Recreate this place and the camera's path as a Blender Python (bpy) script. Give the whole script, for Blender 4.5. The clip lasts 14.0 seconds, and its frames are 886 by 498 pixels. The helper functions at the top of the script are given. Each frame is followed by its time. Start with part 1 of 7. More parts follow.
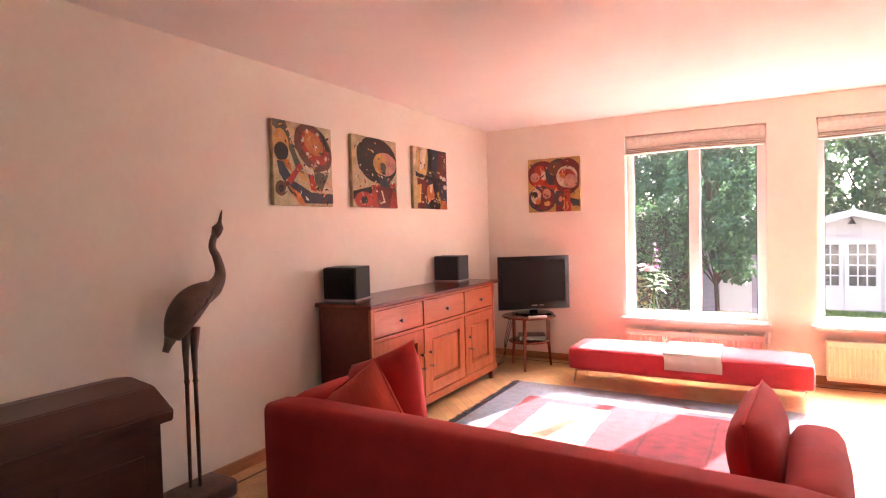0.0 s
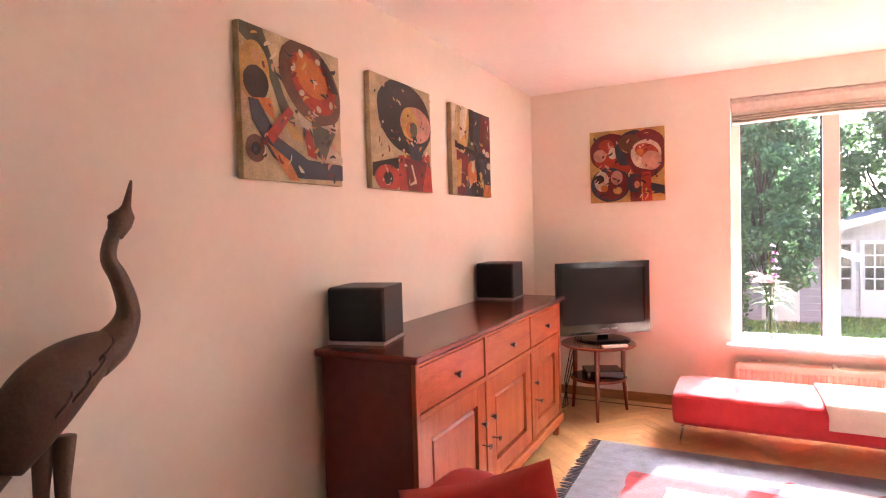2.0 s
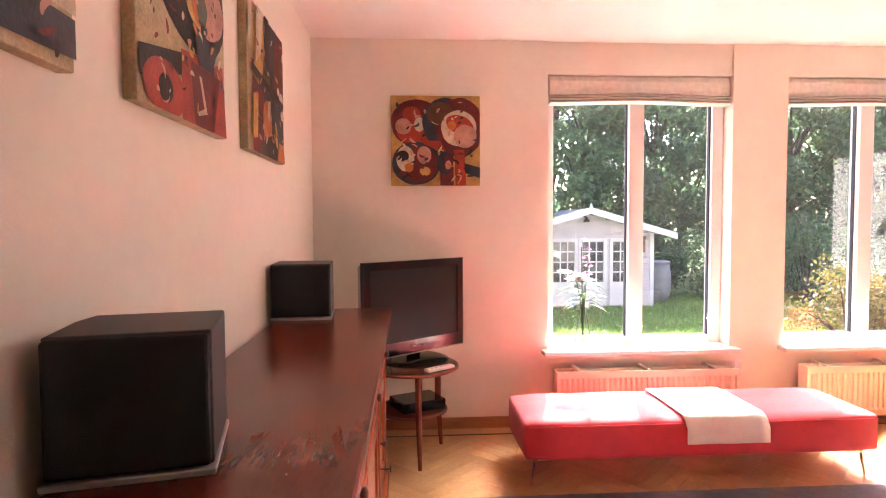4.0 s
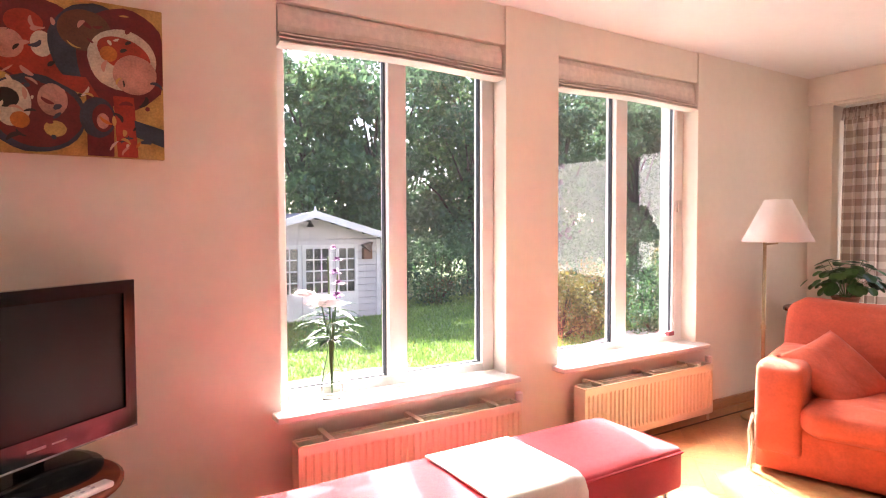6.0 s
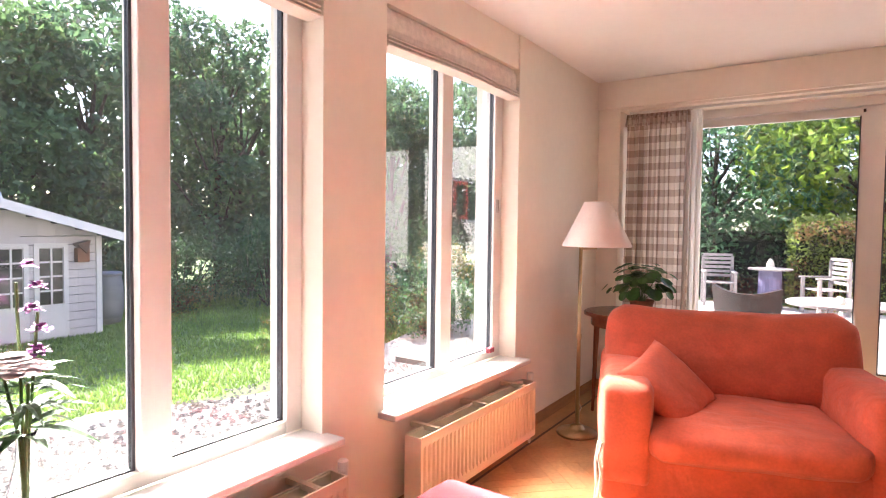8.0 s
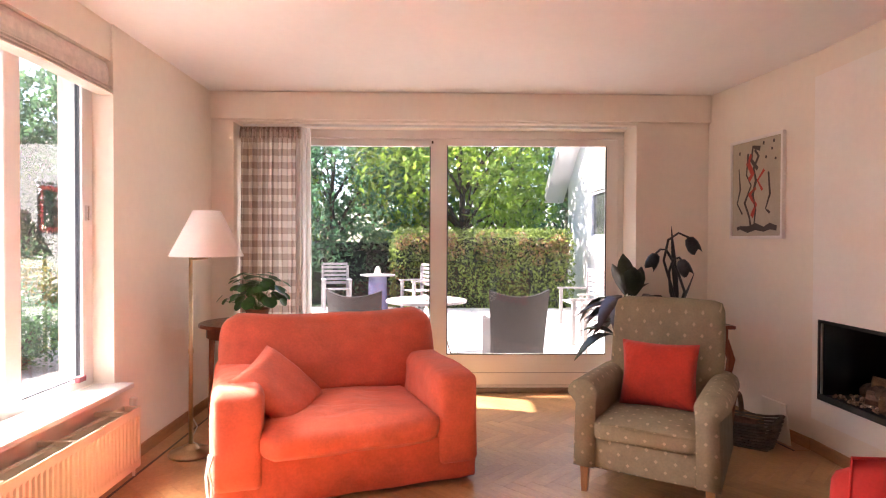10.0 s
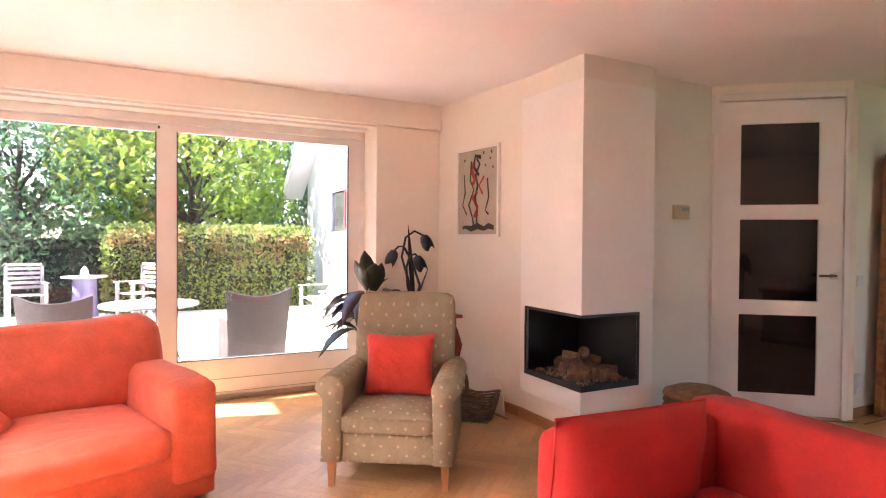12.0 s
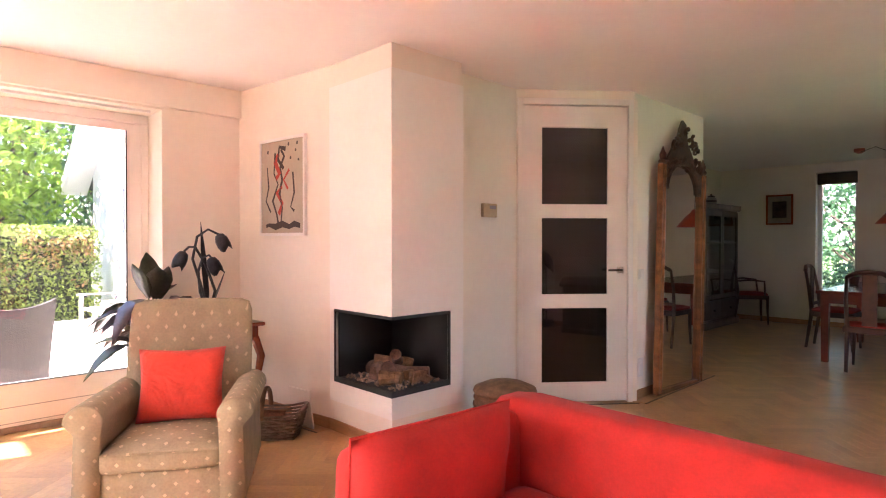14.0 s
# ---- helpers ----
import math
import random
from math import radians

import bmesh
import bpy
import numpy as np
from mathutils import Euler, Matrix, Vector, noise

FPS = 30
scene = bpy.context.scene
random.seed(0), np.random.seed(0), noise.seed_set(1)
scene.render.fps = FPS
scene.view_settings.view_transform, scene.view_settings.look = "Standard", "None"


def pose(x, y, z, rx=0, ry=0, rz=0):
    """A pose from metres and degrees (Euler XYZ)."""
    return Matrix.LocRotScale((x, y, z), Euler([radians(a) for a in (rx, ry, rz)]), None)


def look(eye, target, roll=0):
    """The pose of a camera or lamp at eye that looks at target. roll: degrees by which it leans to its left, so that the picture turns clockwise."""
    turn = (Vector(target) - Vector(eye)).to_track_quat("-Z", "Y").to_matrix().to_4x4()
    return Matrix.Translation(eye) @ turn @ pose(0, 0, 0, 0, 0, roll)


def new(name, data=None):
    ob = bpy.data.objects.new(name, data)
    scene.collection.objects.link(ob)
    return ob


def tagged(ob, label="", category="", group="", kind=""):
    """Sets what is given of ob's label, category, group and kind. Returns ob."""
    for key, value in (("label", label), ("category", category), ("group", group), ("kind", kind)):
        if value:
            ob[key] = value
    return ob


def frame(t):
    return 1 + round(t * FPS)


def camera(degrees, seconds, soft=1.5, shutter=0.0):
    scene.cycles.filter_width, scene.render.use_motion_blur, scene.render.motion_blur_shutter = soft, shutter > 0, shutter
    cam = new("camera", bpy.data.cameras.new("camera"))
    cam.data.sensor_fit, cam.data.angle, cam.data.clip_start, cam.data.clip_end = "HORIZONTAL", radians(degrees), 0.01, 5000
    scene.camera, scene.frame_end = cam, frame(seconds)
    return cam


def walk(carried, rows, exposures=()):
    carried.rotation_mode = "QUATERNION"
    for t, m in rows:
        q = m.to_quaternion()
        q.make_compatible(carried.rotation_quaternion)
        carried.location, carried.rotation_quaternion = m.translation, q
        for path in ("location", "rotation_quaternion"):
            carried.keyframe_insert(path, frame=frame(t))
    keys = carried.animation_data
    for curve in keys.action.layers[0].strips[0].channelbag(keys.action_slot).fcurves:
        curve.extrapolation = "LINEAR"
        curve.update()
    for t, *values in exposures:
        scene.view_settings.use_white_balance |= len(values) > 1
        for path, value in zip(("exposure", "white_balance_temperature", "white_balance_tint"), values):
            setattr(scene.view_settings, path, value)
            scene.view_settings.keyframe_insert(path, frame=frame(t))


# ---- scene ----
cam = camera(74.8, 14.0, soft=1.1)
PATH = [
    (0, (-0.102, 1.444, 1.381), (-1.096, 3.178, 1.316), -1.5),
    (0.5, (-0.388, 1.689, 1.394), (-1.373, 3.428, 1.323), -1.4),
    (1, (-0.683, 2.025, 1.376), (-1.661, 3.768, 1.303), -1.4),
    (1.5, (-0.962, 2.309, 1.363), (-1.935, 4.055, 1.295), -1.7),
    (2, (-1.286, 2.603, 1.372), (-2.206, 4.378, 1.303), -1.6),
    (2.2, (-1.373, 2.717, 1.357), (-2.259, 4.509, 1.292), -1.6),
    (2.8, (-1.83, 3.0, 1.34), (-2.46, 4.9, 1.262), -1.3),
    (3.3, (-2.17, 3.19, 1.33), (-2.45, 5.17, 1.245), -0.9),
    (3.8, (-2.26, 3.47, 1.322), (-2.22, 5.47, 1.23), -0.5),
    (4.3, (-2.22, 3.81, 1.29), (-1.955, 5.79, 1.198), -0.1),
    (4.5, (-2.216, 3.971, 1.269), (-1.807, 5.927, 1.193), -0.2),
    (5, (-2.22, 4.26, 1.275), (-1.521, 6.132, 1.196), -0.1),
    (5.5, (-2.166, 4.514, 1.271), (-1.239, 6.285, 1.195), -0.1),
    (6, (-2.034, 4.766, 1.282), (-1.0, 6.477, 1.208), -0.2),
    (6.5, (-1.95, 5.03, 1.281), (-0.83, 6.685, 1.21), -0.2),
    (7, (-1.881, 5.265, 1.304), (-0.59, 6.791, 1.221), -0.0),
    (7.5, (-1.763, 5.503, 1.272), (-0.293, 6.857, 1.204), 0.2),
    (8, (-1.708, 5.627, 1.301), (-0.053, 6.747, 1.219), 0.7),
    (8.5, (-1.714, 5.699, 1.313), (0.156, 6.402, 1.232), 1.1),
    (9, (-1.733, 5.649, 1.329), (0.234, 6.005, 1.25), 1.2),
    (9.2, (-1.726, 5.593, 1.301), (0.257, 5.845, 1.238), 0.9),
    (11.3, (-1.736, 5.489, 1.269), (0.182, 4.923, 1.238), 0.5),
    (11.5, (-1.703, 5.536, 1.277), (0.176, 4.849, 1.244), 0.5),
    (12, (-1.706, 5.551, 1.28), (0.079, 4.648, 1.248), 0.4),
    (12.5, (-1.738, 5.523, 1.281), (-0.043, 4.463, 1.25), 0.4),
    (13, (-1.76, 5.474, 1.282), (-0.168, 4.263, 1.253), 0.3),
    (13.5, (-1.714, 5.42, 1.258), (-0.215, 4.096, 1.236), 0.1),
    (14, (-1.56, 5.319, 1.259), (-0.122, 3.929, 1.235), -0.0),
]
EXPOSURES = [(0, 3.21, 6390, 29), (2, 3.26, 6340, 25), (4.5, 2.79, 6290, 23), (5.5, 2.54, 6240, 22), (7.5, 2.22, 6140, 20), (9, 2.22, 6190, 21), (11.5, 3.08, 6240, 24), (12.5, 3.31, 6290, 25), (13.3, 3.5, 6290, 26), (14, 3.7, 6290, 27)]
walk(cam, [(t, look(eye, target, roll)) for t, eye, target, roll in PATH], EXPOSURES)

# ---- world and sun ----
SUN_WAY = Vector((-0.35, -1.17, -1.0)).normalized()
world = bpy.data.worlds.new("world")
scene.world = world
world.use_nodes = True
sky = world.node_tree.nodes.new("ShaderNodeTexSky")
sky.sky_type, sky.sun_disc = "NISHITA", False
sky.sun_elevation = math.asin(-SUN_WAY.z)
sky.sun_rotation = math.atan2(-SUN_WAY.x, -SUN_WAY.y)
world.node_tree.links.new(sky.outputs[0], world.node_tree.nodes["Background"].inputs[0])
world.node_tree.nodes["Background"].inputs[1].default_value = 0.12
sun = new("sun", bpy.data.lights.new("sun", "SUN"))
sun.data.energy, sun.data.angle, sun.data.color = 5.0, radians(0.6), (1.0, 0.93, 0.82)
sun.matrix_world = look((0, 0, 20), Vector((0, 0, 20)) + SUN_WAY)


# ---- mesh helpers ----
def part(name, bm, material, parent=None, label="", smooth=False):
    """Links a bmesh as one mesh object, under parent where one is given."""
    me = bpy.data.meshes.new(name)
    bm.normal_update()
    bm.to_mesh(me)
    bm.free()
    me.materials.append(material)
    if smooth:
        for p in me.polygons:
            p.use_smooth = True
    ob = new(name, me)
    if parent is not None:
        ob.parent = parent
    if label:
        tagged(ob, label)
    return ob


def thing(name, m, label, category, group="", kind=""):
    ob = new(name)
    ob.empty_display_size = 0.05
    ob.matrix_world = m
    return tagged(ob, label, category, group, kind)


def box(bm, x0, x1, y0, y1, z0, z1):
    vs = [bm.verts.new((x, y, z)) for x in (x0, x1) for y in (y0, y1) for z in (z0, z1)]
    for f in ((0, 1, 3, 2), (4, 6, 7, 5), (0, 4, 5, 1), (2, 3, 7, 6), (0, 2, 6, 4), (1, 5, 7, 3)):
        bm.faces.new([vs[k] for k in f])
    return bm


def boxes(*rows):
    bm = bmesh.new()
    for r in rows:
        box(bm, *r)
    return bm


def rbox(x0, x1, y0, y1, z0, z1, r=0.01, n=2):
    """A box with rounded edges."""
    bm = boxes((x0, x1, y0, y1, z0, z1))
    bmesh.ops.bevel(bm, geom=bm.edges[:], offset=r, segments=n, affect="EDGES", profile=0.5)
    return bm


def tube(bm, pts, radii, n=10, close=True):
    """A round tube along points."""
    pts = [Vector(p) for p in pts]
    if not hasattr(radii, "__len__"):
        radii = [radii] * len(pts)
    rings, side = [], None
    for k, p in enumerate(pts):
        d = (pts[min(k + 1, len(pts) - 1)] - pts[max(k - 1, 0)]).normalized()
        if side is None:
            side = d.orthogonal().normalized()
        side = (side - d * side.dot(d)).normalized()
        up = d.cross(side)
        rings.append([bm.verts.new(p + radii[k] * (math.cos(a) * side + math.sin(a) * up)) for a in [2 * math.pi * j / n for j in range(n)]])
    for r0, r1 in zip(rings, rings[1:]):
        for j in range(n):
            bm.faces.new((r0[j], r0[(j + 1) % n], r1[(j + 1) % n], r1[j]))
    if close:
        bm.faces.new(rings[0][::-1])
        bm.faces.new(rings[-1])
    return bm


def lathe(bm, profile, n=24, x=0, y=0):
    """Turns (radius, z) rows round a vertical axis."""
    rings = [[bm.verts.new((x + r * math.cos(a), y + r * math.sin(a), z)) for a in [2 * math.pi * j / n for j in range(n)]] for r, z in profile]
    for r0, r1 in zip(rings, rings[1:]):
        for j in range(n):
            bm.faces.new((r0[j], r0[(j + 1) % n], r1[(j + 1) % n], r1[j]))
    bm.faces.new(rings[0][::-1])
    bm.faces.new(rings[-1])
    return bm


def soft(x0, x1, y0, y1, z0, z1, r=0.04, bulge=0.02, n=8, wob=0.006, seed=0):
    """An upholstered block: rounded, slightly swollen and uneven."""
    bm = boxes((x0, x1, y0, y1, z0, z1))
    bmesh.ops.subdivide_edges(bm, edges=bm.edges[:], cuts=n - 1, use_grid_fill=True)
    c = Vector(((x0 + x1) / 2, (y0 + y1) / 2, (z0 + z1) / 2))
    h = Vector(((x1 - x0) / 2, (y1 - y0) / 2, (z1 - z0) / 2))
    for v in bm.verts:
        d = v.co - c
        q = Vector([max(-h[k] + r, min(h[k] - r, d[k])) for k in range(3)])
        e = d - q
        if e.length > 1e-6:
            e = e.normalized() * r
        u = [abs(d[k]) / h[k] for k in range(3)]
        out = Vector()
        for k in range(3):
            if u[k] > 0.999:
                a, b = [u[j] for j in range(3) if j != k]
                out[k] = math.copysign(bulge * (1 - a ** 2) * (1 - b ** 2), d[k])
        w = noise.noise_vector(v.co * 4 + Vector((seed, seed * 2, 0))) * wob
        v.co = c + q + e + out + w
    return bm


def cushion(w, h, t, n=12, seed=0, dent=0.12):
    """A pillow standing in the local xz plane, its thickness along y."""
    bm = bmesh.new()
    grids = []
    for s in (-1, 1):
        g = []
        for i in range(n + 1):
            row = []
            for j in range(n + 1):
                u, v = 2 * i / n - 1, 2 * j / n - 1
                pin = 1 - dent * (1 - abs(u) ** 1.5) * abs(v) ** 4
                pin2 = 1 - dent * (1 - abs(v) ** 1.5) * abs(u) ** 4
                k = max(0, (1 - u ** 4) * (1 - v ** 4)) ** 0.55
                wob = noise.noise(Vector((u * 1.8, v * 1.8, seed + s))) * 0.012 * k
                row.append(bm.verts.new((u * w / 2 * pin2, s * (t / 2 * k) + wob, h / 2 + v * h / 2 * pin)))
            g.append(row)
        grids.append(g)
    for s, g in zip((-1, 1), grids):
        for i in range(n):
            for j in range(n):
                f = (g[i][j], g[i + 1][j], g[i + 1][j + 1], g[i][j + 1])
                bm.faces.new(f if s < 0 else f[::-1])
    bmesh.ops.remove_doubles(bm, verts=bm.verts[:], dist=0.002)
    return bm


# ---- materials ----
def mat(name, color, rough=0.6, metal=0.0, grain=None, vary=0.12, scale=6.0, stretch=(1, 1, 1), bump=0.0, bscale=80.0, spec=0.5, sheen=0.0, rand=0.0, coat=0.0):
    """A painted, wooden or woven surface: a base colour with variation at two scales and a fine relief."""
    m = bpy.data.materials.new(name)
    m.use_nodes = True
    nt = m.node_tree
    p = nt.nodes["Principled BSDF"]
    p.inputs["Roughness"].default_value, p.inputs["Metallic"].default_value = rough, metal
    p.inputs["Specular IOR Level"].default_value = spec
    p.inputs["Sheen Weight"].default_value = sheen
    p.inputs["Coat Weight"].default_value = coat
    p.inputs["Coat Roughness"].default_value = 0.15
    tc = nt.nodes.new("ShaderNodeTexCoord")
    mp = nt.nodes.new("ShaderNodeMapping")
    mp.inputs["Scale"].default_value = stretch
    nt.links.new(tc.outputs["Object"], mp.inputs[0])
    n1 = nt.nodes.new("ShaderNodeTexNoise")
    n1.inputs["Scale"].default_value, n1.inputs["Detail"].default_value = scale, 5
    n2 = nt.nodes.new("ShaderNodeTexNoise")
    n2.inputs["Scale"].default_value, n2.inputs["Detail"].default_value = scale * 9, 3
    mix = nt.nodes.new("ShaderNodeMix")
    mix.data_type = "FLOAT"
    mix.inputs[0].default_value = 0.4
    ramp = nt.nodes.new("ShaderNodeValToRGB")
    dark = grain or tuple(c * (1 - 2 * vary) for c in color)
    light = tuple(min(1, c * (1 + vary)) for c in color)
    ramp.color_ramp.elements[0].color, ramp.color_ramp.elements[0].position = (*dark, 1), 0.32
    ramp.color_ramp.elements[1].color, ramp.color_ramp.elements[1].position = (*light, 1), 0.68
    for n in (n1, n2):
        nt.links.new(mp.outputs[0], n.inputs["Vector"])
    nt.links.new(n1.outputs[0], mix.inputs[2])
    nt.links.new(n2.outputs[0], mix.inputs[3])
    nt.links.new(mix.outputs[0], ramp.inputs[0])
    out = ramp.outputs[0]
    if rand:
        oi = nt.nodes.new("ShaderNodeObjectInfo")
        hsv = nt.nodes.new("ShaderNodeHueSaturation")
        mr = nt.nodes.new("ShaderNodeMapRange")
        mr.inputs[3].default_value, mr.inputs[4].default_value = 1 - rand, 1 + rand
        nt.links.new(oi.outputs["Random"], mr.inputs[0])
        nt.links.new(mr.outputs[0], hsv.inputs["Value"])
        nt.links.new(out, hsv.inputs["Color"])
        out = hsv.outputs[0]
    nt.links.new(out, p.inputs["Base Color"])
    if bump:
        n3 = nt.nodes.new("ShaderNodeTexNoise")
        n3.inputs["Scale"].default_value, n3.inputs["Detail"].default_value = bscale, 4
        nt.links.new(mp.outputs[0], n3.inputs["Vector"])
        bp = nt.nodes.new("ShaderNodeBump")
        bp.inputs["Strength"].default_value, bp.inputs["Distance"].default_value = bump, 0.003
        nt.links.new(n3.outputs[0], bp.inputs["Height"])
        nt.links.new(bp.outputs[0], p.inputs["Normal"])
    return m


def crease(m, scale, strength, distance=0.012):
    """Soft wide folds under the fine weave of a cloth."""
    nt = m.node_tree
    p = nt.nodes["Principled BSDF"]
    tc, n, b = nt.nodes.new("ShaderNodeTexCoord"), nt.nodes.new("ShaderNodeTexNoise"), nt.nodes.new("ShaderNodeBump")
    n.inputs["Scale"].default_value, n.inputs["Detail"].default_value, n.inputs["Distortion"].default_value = scale, 2.0, 1.2
    b.inputs["Strength"].default_value, b.inputs["Distance"].default_value = strength, distance
    nt.links.new(tc.outputs["Object"], n.inputs["Vector"])
    nt.links.new(n.outputs[0], b.inputs["Height"])
    if p.inputs["Normal"].links:
        nt.links.new(p.inputs["Normal"].links[0].from_socket, b.inputs["Normal"])
    nt.links.new(b.outputs[0], p.inputs["Normal"])


def glass(name, color=(1, 1, 1), rough=0.0, ior=1.45):
    m = bpy.data.materials.new(name)
    m.use_nodes = True
    p = m.node_tree.nodes["Principled BSDF"]
    p.inputs["Base Color"].default_value = (*color, 1)
    p.inputs["Roughness"].default_value, p.inputs["IOR"].default_value = rough, ior
    p.inputs["Transmission Weight"].default_value = 1
    return m


WALL = mat("wall_paint", (0.85, 0.785, 0.675), 0.85, vary=0.02, scale=2.5, bump=0.25, bscale=160)
WHITE_PLASTER = mat("white_plaster", (0.88, 0.85, 0.79), 0.85, vary=0.02, scale=2.5, bump=0.3, bscale=120)
CEILING = mat("ceiling_paint", (0.90, 0.875, 0.84), 0.9, vary=0.015, scale=2, bump=0.2, bscale=200)
FRAME = mat("frame_paint", (0.80, 0.77, 0.72), 0.35, vary=0.02, scale=8)
SILL = mat("sill_stone", (0.78, 0.75, 0.72), 0.25, vary=0.05, scale=14)
RUBBER = mat("dark_rubber", (0.07, 0.075, 0.085), 0.5)
PANE = glass("window_glass")
# a thin film of dust on the panes, mixed in to imitate hazy glare
nt = PANE.node_tree
film, mix = nt.nodes.new("ShaderNodeBsdfTranslucent"), nt.nodes.new("ShaderNodeMixShader")
dust_haze = nt.nodes.new("ShaderNodeTexNoise")
dust_haze.inputs["Scale"].default_value, dust_haze.inputs["Detail"].default_value = 2.5, 6
amount = nt.nodes.new("ShaderNodeMapRange")
amount.inputs["To Min"].default_value, amount.inputs["To Max"].default_value = 0.001, 0.0045
nt.links.new(dust_haze.outputs[0], amount.inputs["Value"])
nt.links.new(amount.outputs[0], mix.inputs[0])
nt.links.new(nt.nodes["Principled BSDF"].outputs[0], mix.inputs[1])
nt.links.new(film.outputs[0], mix.inputs[2])
nt.links.new(mix.outputs[0], nt.nodes["Material Output"].inputs[0])
FLOOR = mat("parquet_oak", (0.52, 0.305, 0.13), 0.3, grain=(0.40, 0.22, 0.095), scale=5, stretch=(1, 1, 1), rand=0.12, bump=0.05, bscale=60, spec=0.32)
BASEBOARD = mat("baseboard_oak", (0.42, 0.21, 0.08), 0.4, vary=0.15, scale=4, stretch=(1, 1, 8))
INLAY = mat("dark_inlay", (0.08, 0.04, 0.02), 0.35)
RED = mat("red_wool", (0.47, 0.02, 0.013), 0.9, vary=0.1, scale=12, bump=0.4, bscale=420, sheen=0.05)
CORAL = mat("coral_cotton", (0.68, 0.125, 0.06), 0.9, vary=0.1, scale=9, bump=0.3, bscale=300, sheen=0.1)
crease(CORAL, 5.0, 0.5, 0.03)


def quad_prism(bm, pts, z0, z1):
    lo = [bm.verts.new((x, y, z0)) for x, y in pts]
    hi = [bm.verts.new((x, y, z1)) for x, y in pts]
    n = len(pts)
    bm.faces.new(lo[::-1])
    bm.faces.new(hi)
    for k in range(n):
        bm.faces.new((lo[k], lo[(k + 1) % n], hi[(k + 1) % n], hi[k]))
    return bm


# ---- shell of the house ----
CEIL, WX, NY, EX, FARY = 2.44, -2.83, 7.22, 2.85, -4.8


def structure(name, bm, material, label, category="wall"):
    return tagged(part(name, bm, material), label, category, kind="structure")


structure("floor", boxes((WX - 0.3, 3.3, FARY - 0.3, NY + 0.3, -0.12, -0.012)), INLAY, "dark sub-floor under the oak parquet", "floor")
structure("ceiling", boxes((WX - 0.3, 3.3, FARY - 0.3, NY + 0.3, CEIL, CEIL + 0.2)), CEILING, "smooth white painted plaster ceiling", "ceiling")
# unseen opening in the west wall, added to let in more light
WW = (-0.8, 1.1)
SILLZ, HEAD = 0.47, 2.24
structure("wall_west", boxes((WX - 0.3, WX, FARY - 0.3, WW[0], 0, CEIL), (WX - 0.3, WX, WW[1], NY + 0.3, 0, CEIL), (WX - 0.3, WX, *WW, 0, SILLZ), (WX - 0.3, WX, *WW, HEAD, CEIL)), WALL, "cream painted plaster wall with paintings")
W1, W2 = (-1.36, -0.16), (0.205, 1.445)
structure("wall_north", boxes((WX, EX + 0.4, NY, NY + 0.3, 0, SILLZ), (WX, W1[0], NY, NY + 0.3, SILLZ, CEIL), (W1[1], W2[0], NY, NY + 0.3, SILLZ, CEIL),
          (W2[1], EX + 0.4, NY, NY + 0.3, SILLZ, CEIL), (W1[0], W1[1], NY + 0.012, NY + 0.3, HEAD, CEIL), (W2[0], W2[1], NY + 0.012, NY + 0.3, HEAD, CEIL)),
          WALL, "cream painted wall with two tall windows")
SY0, SY1, SZ, SX = 3.87, 7.05, 2.21, 3.2
structure("wall_east", boxes((EX, EX + 0.4, SY1, NY, 0, CEIL), (EX, EX + 0.4, 3.0, SY0, 0, CEIL), (EX, EX + 0.4, SY0, SY1, SZ, CEIL)), WALL, "cream wall round the sliding garden door")
structure("wall_south", quad_prism(bmesh.new(), ((1.7, 2.9), (EX, 2.99), (EX, 3.29), (1.7, 3.148)), 0, CEIL), WALL, "cream wall beside the fireplace")
structure("wall_behind_fireplace", boxes((1.27, 1.7, 1.75, 2.56, 0, CEIL)), WALL, "cream wall beside the white door")
structure("chimney_breast", boxes((1.118, 1.75, 2.56, 3.152, 0, 0.2), (1.118, 1.75, 2.56, 3.152, 2.29, CEIL)), WALL, "cream core of the corner fireplace", "chimney")


structure("wall_hall", boxes((0.69, 0.81, -0.3, 1.08, 0, CEIL)), WALL, "cream wall with a gilt mirror leaning on it")
structure("wall_dining_north", boxes((0.81, 3.0, -0.42, -0.3, 0, CEIL)), WALL, "plain cream wall of the dining area")
structure("wall_dining_east", boxes((2.2, 2.4, FARY, -0.42, 0, CEIL)), WALL, "plain cream wall behind the display cabinet")
DW, DW2 = (0.30, 0.82), (-2.75, -2.45)
structure("wall_dining_south", boxes((WX, DW2[0], FARY - 0.3, FARY, 0, CEIL), (DW2[1], DW[0], FARY - 0.3, FARY, 0, CEIL), (DW[1], 2.4, FARY - 0.3, FARY, 0, CEIL), (*DW, FARY - 0.3, FARY, 0, 0.5), (*DW, FARY - 0.3, FARY, 2.3, CEIL), (*DW2, FARY - 0.3, FARY, 0, 0.5), (*DW2, FARY - 0.3, FARY, 2.3, CEIL)),
          WALL, "cream wall with a narrow window")

